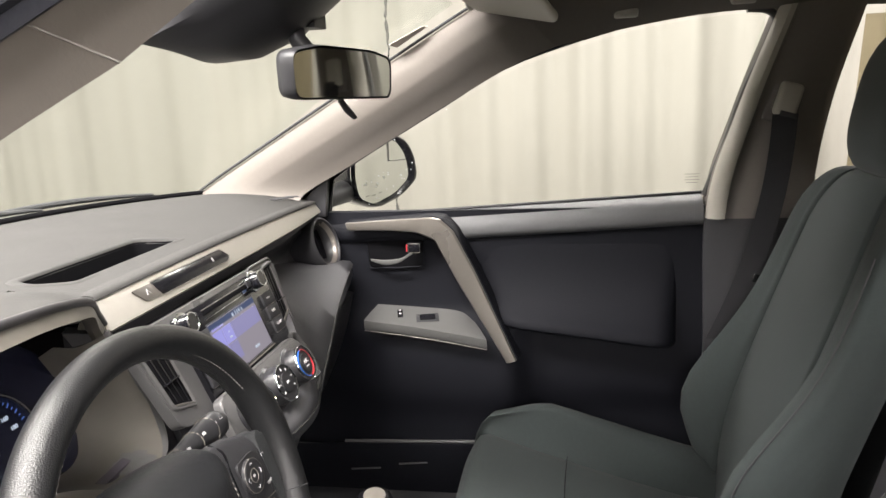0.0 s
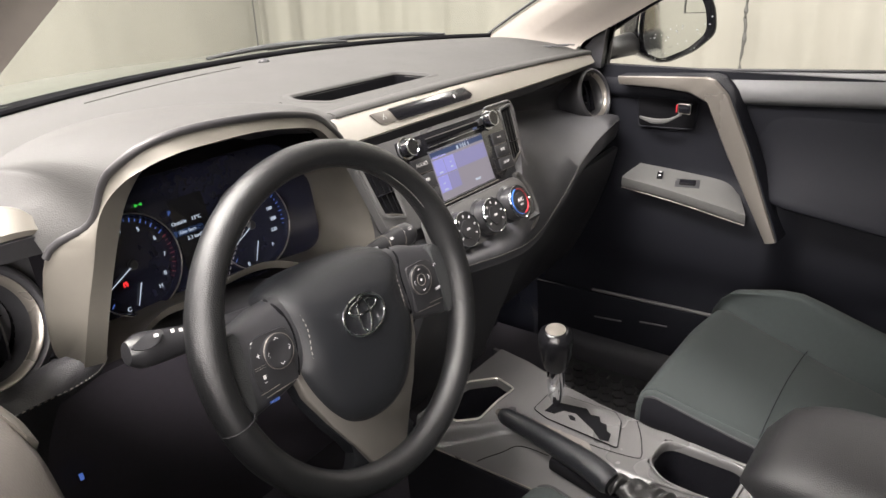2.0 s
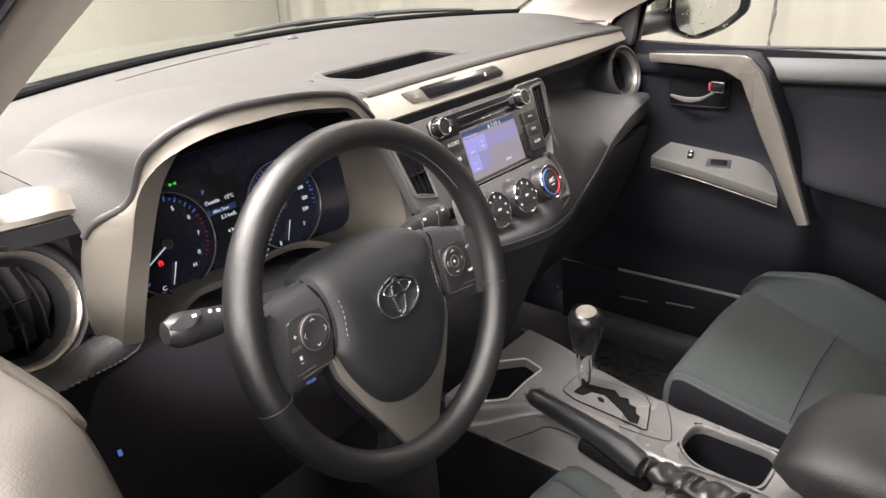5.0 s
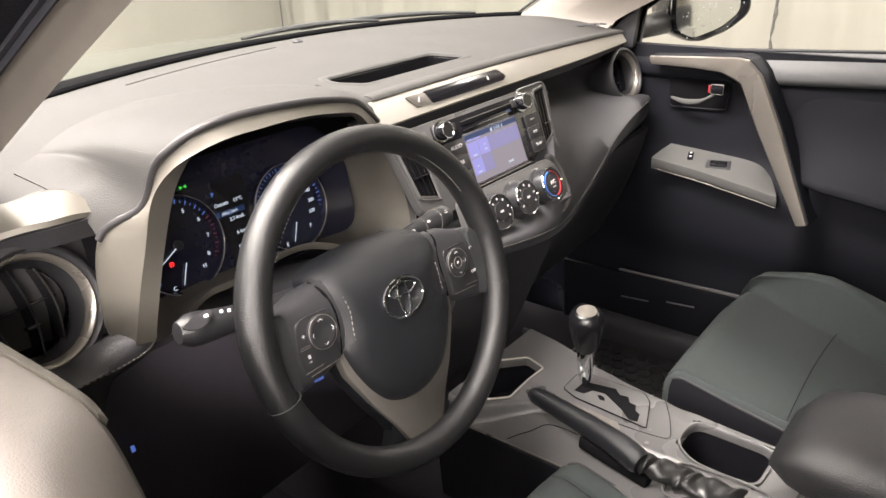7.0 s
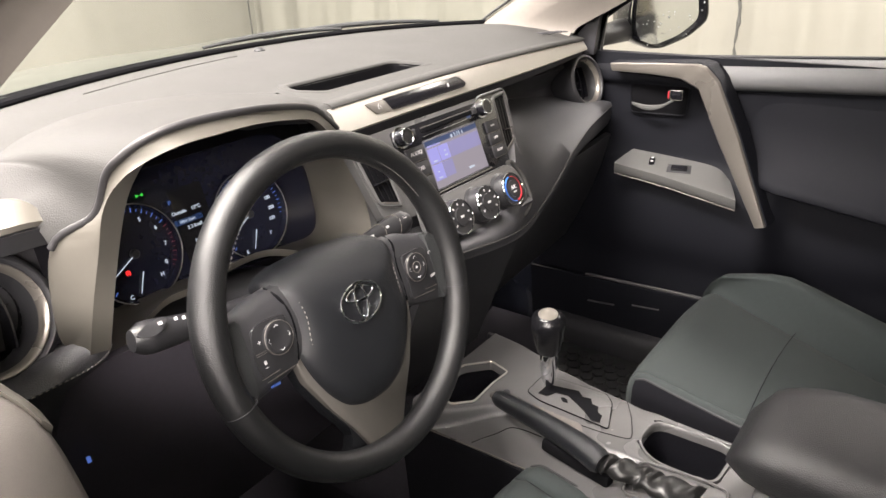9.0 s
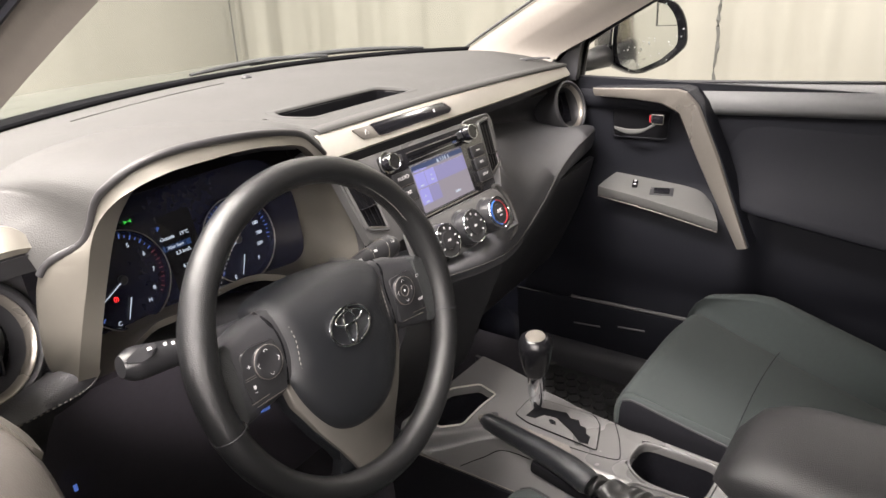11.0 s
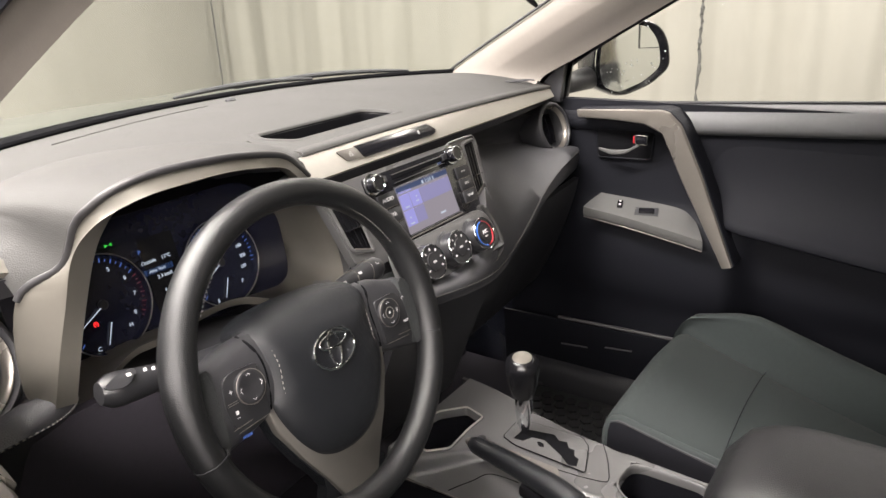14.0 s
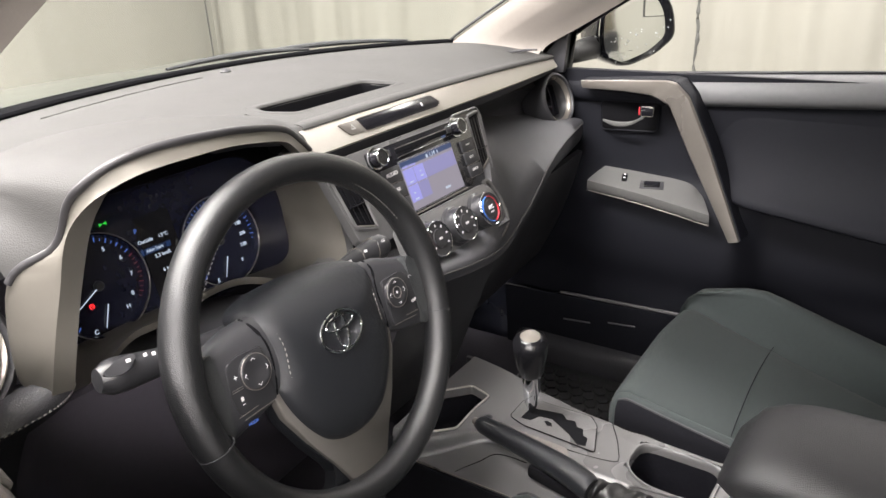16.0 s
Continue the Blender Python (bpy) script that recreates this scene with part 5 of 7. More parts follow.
half_low = [(0.088, -0.030), (0.080, -0.066), (0.060, -0.104), (0.044, -0.128), (0.0375, -0.142), (0.044, -0.154), (0.060, -0.162)]
part("lower_spoke", plate([(-x, y) for x, y in half_low] + half_low[::-1], 0.022, MW, 0.006, 3, z0=-0.034), M_COVER, wheel, "black lower spoke", angle=50)
part("hub_back", lathe([(0.052, -0.075), (0.058, -0.05), (0.058, -0.03), (0.04, -0.022)], MW @ Matrix.Translation((0, -0.014, 0)), 32), M_BLACK, wheel)
# plain oval badge
ml = MW @ Matrix.Translation((0.002, -0.003, 0.0113))
emb = part("badge", tube([ml @ Vector((x, y, 0.001)) for x, y in ring_pts(0.0292, 0.0208, 56)], 0.0015, 8, loop=True), M_CHROME, wheel, "chrome oval badge")
part("badge_oval", tube([ml @ Vector((x, y, 0.001)) for x, y in ring_pts(0.0080, 0.0190, 32)], 0.0013, 8, loop=True), M_CHROME, emb)
part("badge_oval", tube([ml @ Vector((x, y, 0.001)) for x, y in ring_pts(0.0195, 0.0072, 32, 0, 0.0085)], 0.0013, 8, loop=True), M_CHROME, emb)

column = thing("steering_column", (-0.37, 0.12, 0.68), "black steering column shroud with two control stalks", "steering column")
rings = []
for t in range(9):
    y = -0.050 - 0.028 * t
    w, h = 0.058 + 0.003 * t, 0.042 + 0.0006 * t
    rings.append([MW @ Vector((w * math.copysign(abs(math.cos(a)) ** 0.7, math.cos(a)), -0.004 + h * math.copysign(abs(math.sin(a)) ** 0.7, math.sin(a)), y)) for a in [2 * math.pi * k / 28 for k in range(28)]])
part("shroud", loft(rings), M_STALK, column, "dark grey column shroud", angle=60)
p_l = spline([(-0.425, 0.098, 0.722), (-0.48, 0.100, 0.726), (-0.53, 0.104, 0.733), (-0.572, 0.108, 0.740)], 14)
stl = part("light_stalk", tube(p_l, [0.011, 0.0105, 0.0105, 0.011, 0.0115, 0.012, 0.0125, 0.013, 0.0138, 0.0148, 0.0158, 0.0165, 0.0160, 0.0105], 18), M_STALK, column, "black light stalk with white symbols")
part("stalk_cap", plate(round_poly([(-0.019, -0.002), (-0.004, 0.0065), (0.014, 0.0075), (0.010, -0.002), (-0.002, -0.0075), (-0.012, -0.006)], 0.004), 0.004, frame_of((-0.554, 0.0945, 0.7495), (-0.22, -0.72, 0.66)), 0.0015, 2, z0=-0.0030), M_STALK, stl, "smooth grey turning end")
for k, x in enumerate((-0.549, -0.534, -0.527)):
    bar(0.0040 if k == 0 else 0.0030, 0.0030, frame_of((x, 0.0925 - 0.0022 * k, 0.7530 - 0.0015 * k), (-0.2, -0.75, 0.65)), M_WHITE, stl, "mark", "white lamp symbol")
p_r = spline([(-0.315, 0.098, 0.722), (-0.275, 0.090, 0.730), (-0.235, 0.084, 0.737), (-0.203, 0.078, 0.742)], 16)
str_ = part("wiper_stalk", tube(p_r, [0.009, 0.009, 0.0095, 0.010, 0.011, 0.0115, 0.012, 0.0125, 0.0130, 0.0135, 0.0140, 0.0145, 0.0150, 0.0150, 0.014, 0.009], 14), M_STALK, column, "black wiper stalk with white symbols")
for k in (5, 8, 11):
    part("stalk_ring", tube([p_r[k] + Vector((0.003 * math.sin(q), math.cos(q) * (0.0118 + 0.0005 * (k - 4)), math.sin(q) * (0.0118 + 0.0005 * (k - 4)))) for q in [j * math.pi / 8 for j in range(16)]], 0.0006, 4, loop=True), M_BRONZE, str_, "fine grey line")
for k in (6, 9, 12, 13):
    bar(0.0045, 0.003, frame_of(p_r[k] + Vector((-0.002, -0.0095, 0.0105)), (-0.1, -0.75, 0.66)), M_WHITE, str_, "mark", "white wiper symbol")

# ---- centre console ----
console = thing("centre_console", (-0.07, -0.2, 0.06), "dark grey plastic centre console with gear gate and cup holder", "console")


def con_z(y):
    return 0.402 + 0.00064 * math.log(1 + math.exp((y + 0.11) / 0.008))


def smooth(t):
    t = min(max(t, 0.0), 1.0)
    return t * t * (3 - 2 * t)


CX0 = -0.166
CUP = [(-0.075, -0.297), (0.010, -0.300), (0.012, -0.186), (-0.044, -0.183), (-0.072, -0.215)]
TRAY = [(-0.0090, 0.0533), (-0.051, 0.0560), (-0.1055, 0.0534), (-0.132, 0.0772), (-0.127, 0.1085), (-0.0935, 0.1270), (-0.038, 0.1190), (-0.001, 0.0889)]
RIDGE = [(0.086, 0.150), (0.081, 0.080), (0.075, 0.049), (0.062, 0.000), (0.0505, -0.065), (0.046, -0.131), (0.036, -0.165), (0.030, -0.213), (0.025, -0.284), (0.026, -0.36), (0.030, -0.57)]


def ridge_x(y):
    for (xa, ya), (xb, yb) in zip(RIDGE, RIDGE[1:]):
        if yb <= y <= ya:
            return xa + (xb - xa) * (ya - y) / (ya - yb)
    return RIDGE[-1][0]


def con_level(x, y):
    """Height of the console skin: flat top, a rolled drop to the low ledge on the driver's flank."""
    drop = -0.158 + 0.078 * smooth((0.100 - y) / 0.100)
    ledge = 0.3885 + 0.10 * max(0.0, x + 0.165)
    k = smooth((x - drop + 0.006) / 0.010)
    if y < -0.17:
        k = max(k, smooth((-0.17 - y) / 0.06))
    roll = max(0.0, 1 - (ridge_x(y) - x) / 0.010)
    return ledge * (1 - k) + con_z(y) * k - 0.010 * roll ** 2 + 0.006 * smooth((-0.14 - y) / 0.05) * smooth((x - ridge_x(y) + 0.030) / 0.016)


def con_top(u, v):
    y = 0.132 - 0.702 * v
    x = CX0 + (ridge_x(y) - CX0) * u
    return (x, y, con_level(x, y))


def inside(x, y, poly):
    hit_ = False
    for (xa, ya), (xb, yb) in zip(poly, poly[1:] + poly[:1]):
        if (ya > y) != (yb > y) and x < xa + (xb - xa) * (y - ya) / (yb - ya):
            hit_ = not hit_
    return hit_


def con_keep(u, v):
    x, y, z = con_top(u, v)
    for poly in (CUP, TRAY):
        cx, cy = sum(q[0] for q in poly) / len(poly), sum(q[1] for q in poly) / len(poly)
        if inside(cx + (x - cx) / 1.03, cy + (y - cy) / 1.03, poly):
            return False
    return True


part("top_panel", sheet(con_top, 96, 220, -0.005, keep=con_keep), M_CONSOLE, console, "dark grey grained console top", angle=60)
part("side_panel", sheet(lambda u, v: (ridge_x(0.150 - 0.72 * u) + 0.004 * math.sin(math.pi * min(v * 2, 1)) - 0.001, 0.150 - 0.72 * u, con_z(0.150 - 0.72 * u) - 0.008 - v * 0.33), 40, 10, 0.006), M_BLACK, console, "dark console side", angle=60)
# driver's flank, its shade put into a darker colour than the other side
part("side_panel", sheet(lambda u, v: (CX0 + 0.002 + 0.018 * v, 0.150 - 0.72 * u, 0.386 - v * 0.31), 30, 10, 0.006), M_SEATSIDE, console, "dark console side", angle=60)
part("flank_line", tube(spline([(-0.1665, 0.12, 0.3855), (-0.1665, 0.06, 0.3870), (-0.1665, 0.0, 0.3885), (-0.1665, -0.13, 0.3900)], 14), 0.0010, 6), M_RING, console, "thin bright line along the console side")


def on_console(x, y, lift=0.0):
    return Vector((x, y, con_level(x, y) + lift))


def joint(pts, r, n, name="panel_joint", label="fine dark joint", loop=False, width=0.0007):
    """A thin dark line let into the console skin."""
    path = round_poly(pts, r, n) if loop else [(q.x, q.y) for q in spline([(x, y, 0) for x, y in pts], n)]
    return part(name, tube([on_console(x, y, 0.0002) for x, y in path], width, 5, loop=loop), M_VOID, console, label)


joint([(-0.160, 0.022), (-0.146, 0.014), (-0.125, 0.000), (-0.106, -0.010), (-0.1000, -0.030), (-0.1000, -0.060)], 0, 16)
joint([(0.0500, -0.0067), (0.0480, -0.0624), (0.0431, -0.128)], 0, 24)
joint([(0.0431, -0.128), (0.004, -0.152), (-0.032, -0.169)], 0, 30)
joint([(-0.032, -0.169), (-0.044, -0.168), (-0.050, -0.140), (-0.054, -0.100), (-0.0608, -0.0437), (-0.0637, -0.003), (-0.0532, 0.008)], 0, 40)


def well(poly, r, depth, zf, name, label, material, lip=1.10):
    o = round_poly(poly, r, 6)
    cx, cy = sum(q[0] for q in poly) / len(poly), sum(q[1] for q in poly) / len(poly)
    rr = []
    for k, dz in ((lip, -0.004), (lip - 0.010, 0.0006), (1.025, 0.0012), (1.0, 0.0002), (0.975, -0.005), (0.965, -0.012), (0.90, -depth)):
        rr.append([Vector((cx + (x - cx) * k, cy + (y - cy) * k, zf(y) + dz)) for x, y in o])
    part("well_lip", loft(rr[:6], caps=False), M_CONSOLE, console, "rounded lip of the well", angle=60)
    b = loft(rr[5:], caps=False)
    b.faces.new([v for v in b.verts][-len(o):])
    return part(name, b, material, console, label, angle=50)


cup = well(CUP, 0.022, 0.085, lambda y: con_z(y) + 0.004, "cup_holder", "deep black cup holder", M_GLOSS, 1.08)
for y in (-0.218, -0.266):
    part("cup_ring", tube([Vector((-0.026 + 0.028 * math.cos(a), y + 0.022 * math.sin(a), 0.335)) for a in [k * math.pi / 10 for k in range(20)]], 0.003, 6, loop=True), M_GLOSS, cup, "rubber cup ring")
well(TRAY, 0.006, 0.055, con_z, "storage_tray", "open black storage tray with bright rim", M_GLOSS, 1.065)
part("tray_rim", tube([Vector((x, y, con_z(y) + 0.0022)) for x, y in round_poly(TRAY, 0.006, 5)], 0.0015, 6, loop=True), M_SILVER, console, "satin grey tray rim")

# gear gate
gz = 0.4035
gate_o = [(-0.0402, -0.1352), (-0.0402, -0.0916), (-0.0415, -0.0242), (-0.0330, 0.0026), (0.0143, 0.0035), (0.0243, -0.0205), (0.0330, -0.0992), (0.0169, -0.1152)]
GATE = Matrix(((1, 0, 0, 0), (0, 1, 0, 0), (0, 0.065, 1, gz + 0.0088), (0, 0, 0, 1)))
lift = Matrix.Translation
gate = part("gate_plate", plate(round_poly(gate_o[::-1], 0.005), 0.003, GATE @ lift((0, 0, -0.0025)), 0.001), M_CONSOLE, console, "grey gear gate plate")
part("gate_outline", tube([GATE @ Vector((x, y, -0.0006)) for x, y in round_poly([(-0.003 + (x + 0.003) * 1.02, -0.06 + (y + 0.06) * 1.012) for x, y in gate_o], 0.006)], 0.0009, 5, loop=True), M_VOID, gate, "dark joint")
STEP = [(-0.0291, -0.0131), (0.0009, -0.0149), (0.014, -0.0615), (0.0044, -0.0728), (0.008, -0.085), (-0.003, -0.0925), (-0.0031, -0.1022), (-0.0162, -0.1082), (-0.0191, -0.1162), (-0.0362, -0.1202), (-0.0402, -0.1092), (-0.0254, -0.0897), (-0.0166, -0.0728), (-0.0069, -0.054), (-0.0113, -0.0353), (-0.0271, -0.0279)]
# flat near-black plates on top paint the shade of the slot's depth
part("gate_slot", plate(STEP[::-1], 0.0012, GATE @ lift((0, 0, -0.0002)), 0), M_VOID, gate, "stepped black gear slot", smooth=False)
part("slot_notch", plate([(-0.0229, -0.0614), (-0.0165, -0.0577), (-0.0144, -0.0503), (-0.0179, -0.0465), (-0.0249, -0.054)][::-1], 0.0012, GATE @ lift((0, 0, -0.0002)), 0), M_VOID, gate, smooth=False)
part("gate_insert", plate(round_poly([(-0.0717, -0.1121), (-0.0543, -0.0992), (-0.0563, -0.0242), (-0.0602, -0.0168), (-0.0675, -0.0223)], 0.003), 0.0014, GATE @ lift((0, 0, -0.0016)), 0.0005), M_DRVPAD, gate, "pale worn insert with position letters")
for k in range(4):
    bar(0.010, 0.0030, GATE @ lift((-0.0600, -0.036 - 0.018 * k, 0.0000)), M_SPOKE, gate, "mark", "faint position letter")
part("key_hole", lathe([(0.006, 0), (0.006, 0.002), (0.004, 0.0025), (0, 0.0015)], pose(-0.0552, 0.0278, con_z(0.0278)), 16), M_RUBBER, console, "small round release cap")

# gear lever
lever = thing("gear_lever", (-0.004, -0.018, 0.40), "black gear knob on a chrome rod", "gear lever")
d = Vector((-0.024, -0.010, 0.149))
ml_ = frame_of((-0.003, -0.018, 0.400), d, up=(0, 1, 0))
part("rod", lathe([(0.006, 0), (0.0068, 0.018), (0.0108, 0.030), (0.0130, 0.055), (0.0138, 0.088), (0.0125, 0.092)], ml_, 20), M_CHROME, lever, "polished chrome rod", angle=50)
part("knob", lathe([(0.015, 0.086), (0.0180, 0.090), (0.0205, 0.100), (0.0235, 0.118), (0.0255, 0.134), (0.0255, 0.144), (0.0235, 0.151), (0.019, 0.1545), (0.0185, 0.1555), (0.012, 0.1575), (0.0, 0.158)], ml_, 32), M_KNOB, lever, "black gear knob", angle=60)
part("knob_cap", lathe([(0.0150, 0.1545), (0.0145, 0.1574), (0.009, 0.1592), (0.0, 0.1598)], ml_, 32), M_RING, lever, "glossy grey cap")

# handbrake
hb = thing("handbrake", (-0.11, -0.1, 0.40), "black leather handbrake lever with wrinkled gaiter", "handbrake")
gp = spline([(-0.088, 0.024, 0.4255), (-0.096, -0.014, 0.4265), (-0.110, -0.070, 0.429), (-0.126, -0.130, 0.430), (-0.138, -0.172, 0.425)], 24)
grip = part("grip", tube(gp, [0.0122 + 0.0048 * min(i / 18, 1) - (0.003 if i > 22 or i < 1 else 0) for i in range(24)], 16, flat=1.05), M_COVER, hb, "black leather grip", angle=60)
stitches([(p.x - 0.006, p.y, p.z + 0.0118 + 0.0004 * k) for k, p in enumerate(gp[2:23:3])], grip, 30, r=0.0006)
ax = (gp[0] - gp[2]).normalized()
part("button", lathe([(0.0058, -0.004), (0.0058, 0.008), (0.0045, 0.011), (0.0, 0.0115)], frame_of(gp[0], ax), 20), M_SPOKE, hb, "dark grey release button")
part("grip_collar", lathe([(0.0096, -0.004), (0.0096, 0.001), (0.0075, 0.0025)], frame_of(gp[0], ax), 20), M_BLACK, hb)
rg_ = random.Random(4)
rings = []
bp_ = spline([(-0.134, -0.158, 0.424), (-0.128, -0.185, 0.419), (-0.121, -0.215, 0.413), (-0.117, -0.250, 0.408), (-0.108, -0.290, 0.400)], 46)
for i, p in enumerate(bp_):
    t = i / 45
    w = (0.0135 + 0.010 * t) * (1 + 0.07 * math.sin(i * 0.9 + 1.1 * math.sin(i * 0.21)) + 0.03 * rg_.uniform(-1, 1))
    h = (0.0130 - 0.003 * t) * (1 + 0.15 * math.sin(i * 0.9 + 1.1 * math.sin(i * 0.21) + 0.5) + 0.03 * rg_.uniform(-1, 1))
    rings.append([p + Vector((w * math.cos(a) + 0.002 * math.sin(2 * a + i * 0.7), 0.004 * math.sin(a + i * 0.4), h * math.sin(a) + 0.0015 * math.sin(3 * a + i))) for a in [2 * math.pi * k / 20 for k in range(20)]])
part("gaiter", loft(rings), M_GAITER, hb, "wrinkled glossy black leather gaiter", angle=70)
part("lever_arm", box(0.018, 0.11, 0.02, pose(-0.128, -0.13, 0.404, 4, 0, -8), 0.005), M_VOID, hb)
part("gaiter_frame", tube([Vector((x, y, 0.4045)) for x, y in round_poly([(-0.150, -0.330), (-0.076, -0.318), (-0.073, -0.282), (-0.079, -0.206), (-0.099, -0.200), (-0.150, -0.205)], 0.010)], 0.0022, 6, loop=True), M_CONSOLE, hb, "satin grey gaiter frame")

# armrest box
arm = thing("armrest", (-0.035, -0.46, 0.3), "black leatherette armrest lid over the console box", "armrest")
rings = []
for i in range(15):
    t = i / 14
    y = -0.312 - 0.36 * t
    k = min(1, math.sqrt(max(0.0, 1 - (1 - min(t / 0.30, 1)) ** 2)))
    hw, top, bot = 0.098 * (0.62 + 0.38 * k), 0.474 + 0.056 * k, 0.458 - 0.020 * k
    cz, hh = (top + bot) / 2, (top - bot) / 2
    rings.append([Vector((-0.034 + hw * math.copysign(abs(math.cos(a)) ** 0.62, math.cos(a)), y, cz + hh * math.copysign(abs(math.sin(a)) ** 0.75, math.sin(a)))) for a in [2 * math.pi * q / 32 for q in range(32)]])
part("lid", loft(rings), M_LEATHER, arm, "black grained armrest lid", angle=70)
part("box", box(0.17, 0.30, 0.10, pose(-0.034, -0.50, 0.405), 0.015, 3), M_CONSOLE, arm, "dark console box")
part("latch", box(0.05, 0.010, 0.016, pose(-0.034, -0.315, 0.447), 0.004), M_BLACK, arm, "black latch")


# ---- front seats ----
def seat(o, name, label):
    """o: 1 for the right-hand seat, -1 for the left; k runs outboard."""
    s = thing(name, (o * 0.36, -0.32, 0.06), label, "car seat", "front seats")
    X = lambda k: o * (0.36 + k)
    # cushion: panel between two seams, a low inboard and a high outboard bolster
    rows, seam_in, seam_out, pipe = [], [], [], []
    ys = [-0.068, -0.070, -0.076, -0.088, -0.105, -0.13, -0.16, -0.20, -0.24, -0.28, -0.32, -0.36, -0.40, -0.44, -0.48, -0.53, -0.58]
    for y in ys:
        t = (-0.07 - y) / 0.51
        nose = math.sqrt(max(0.0, 1 - (1 - min(max((-0.068 - y) / 0.045, 0), 1)) ** 2))
        zp = 0.376 - 0.115 * max(t, 0) - 0.05 * max(t, 0) * (1 - min(t, 1)) * 0.4
        si, so = -0.180 + 0.010 * t, 0.186 - 0.075 * max(t, 0)
        ri = 0.006 + 0.016 * min(max(t, 0) / 0.4, 1)
        ro = 0.020 + 0.070 * smooth((t + 0.05) / 0.42) - 0.05 * max(0, t - 0.35)
        top = [(-0.212, zp - 0.085), (-0.221, zp - 0.040), (-0.219, zp - 0.014), (-0.208, zp + ri * 0.7), (-0.195, zp + ri), (si - 0.005, zp + ri * 0.45), (si, zp - 0.003), (si + 0.008, zp + 0.002), (-0.10, zp + 0.006), (0.0, zp + 0.008), (0.09, zp + 0.006), (so - 0.012, zp + 0.000), (so, zp - 0.011), (so + 0.010, zp + ro * 0.22), (so + 0.40 * (0.200 - so), zp + ro * 0.78), (0.182, zp + ro), (0.208, zp + ro * 0.98), (0.232, zp + ro * 0.70), (0.247, zp + 0.0), (0.243, zp - 0.09)]
        low = 0.27
        round_ = max(0.0, 1 - max(t, 0) / 0.3)
        back_ = lambda k: (0.035 * max(0.0, (k - 0.14) / 0.1) ** 1.5 + 0.016 * max(0.0, (-k - 0.17) / 0.05) ** 1.5) * round_
        ring = [Vector((X(k * (0.94 + 0.06 * nose)), y - back_(k), low + (z - low) * (0.35 + 0.65 * nose))) for k, z in top]
        rows.append(ring + [Vector((X(0.20), y, 0.20)), Vector((X(0.0), y, 0.19)), Vector((X(-0.18), y, 0.20))])
        if nose > 0.8:
            seam_in.append(ring[6])
            seam_out.append(ring[12])
            pipe.append(ring[3] + Vector((-o * 0.001, 0, 0)))
    cu = part("cushion", loft([spline(r[:20], 77) + r[20:] for r in rows]), M_FABRIC, s, "dark grey-green woven seat cushion", angle=80)
    part("seam", tube([p + Vector((0, 0, 0.001)) for p in spline(seam_in, 30)], 0.0011, 6), M_SEATSIDE, cu, "stitched seam")
    part("seam", tube([p + Vector((0, 0, 0.001)) for p in spline(seam_out, 30)], 0.0011, 6), M_SEATSIDE, cu, "stitched seam")
    part("seam", tube(spline([(X(-0.168), -0.272, 0.3325), (X(-0.10), -0.270, 0.3385), (X(0), -0.268, 0.3400), (X(0.09), -0.270, 0.3385), (X(0.150), -0.272, 0.3325)], 24), 0.0008, 6), M_SEATSIDE, cu, "stitched cross seam")
    part("piping", tube(spline(pipe, 30), 0.0022, 6), M_RUBBER, cu, "dark piping along the side")
    part("side_cover", loft([[p + Vector((-o * 0.001, 0, 0.0005)), p + Vector((-o * 0.012, 0, -0.010)), p + Vector((-o * 0.0155, 0, -0.05)), p + Vector((-o * 0.012, 0, -0.11)), p + Vector((o * 0.012, 0, -0.11)), p + Vector((o * 0.010, 0, -0.012))] for p in spline(pipe, 24)]), M_SEATSIDE, s, "dark lower side of the seat", angle=60)
    part("base", box(0.42, 0.42, 0.25, pose(o * 0.36, -0.33, 0.145), 0.02), M_BLACK, s, "black seat base")

    # backrest: inset panel, side bolsters swelling near the hip
    rows, sl, sr, edge_in = [], [], [], []
    zs = [0.24, 0.26, 0.28, 0.30, 0.33, 0.37, 0.42, 0.46, 0.50, 0.54, 0.58, 0.62, 0.66, 0.70, 0.74, 0.78, 0.82, 0.85, 0.875, 0.893, 0.903, 0.907]
    for z in zs:
        yp = -0.557 - 0.34 * 0.04 * math.log(1 + math.exp((z - 0.42) / 0.04))
        pr = 0.068 * math.exp(-((z - 0.465) / (0.140 if z > 0.465 else 0.135)) ** 2) + 0.010
        cap = math.sqrt(max(0.0, 1 - max(0, (z - 0.80) / 0.108) ** 2.5))
        w = 0.222 - 0.035 * max(0, (z - 0.62) / 0.29) ** 1.5
        w *= 0.62 + 0.38 * cap
        th = 0.105 * (0.15 + 0.85 * cap)
        half = [(0.93, -th * 0.75), (1.0, -th * 0.45), (1.02, -th * 0.08), (1.005, pr * 0.45), (0.955, pr * 0.85), (0.89, pr), (0.81, pr * 0.86), (0.73, pr * 0.45), (0.675, pr * 0.10), (0.655, -0.016), (0.640, -0.024), (0.625, -0.014), (0.600, 0.0), (0.55, 0.004), (0.3, 0.010)]
        front = [(-w * k, q) for k, q in half] + [(0, 0.012)] + [(w * k, q) for k, q in half[::-1]]
        lean = 0.03 * (1 - cap)
        ring = [Vector((X(k), yp - lean + q, z)) for k, q in front]
        rows.append(spline(ring, 117) + [Vector((X(w * 0.7), yp - lean - th, z)), Vector((X(0), yp - lean - th * 1.05, z)), Vector((X(-w * 0.7), yp - lean - th, z))])
        if 0.40 < z < 0.85:
            sl.append(ring[10])
            sr.append(ring[20])
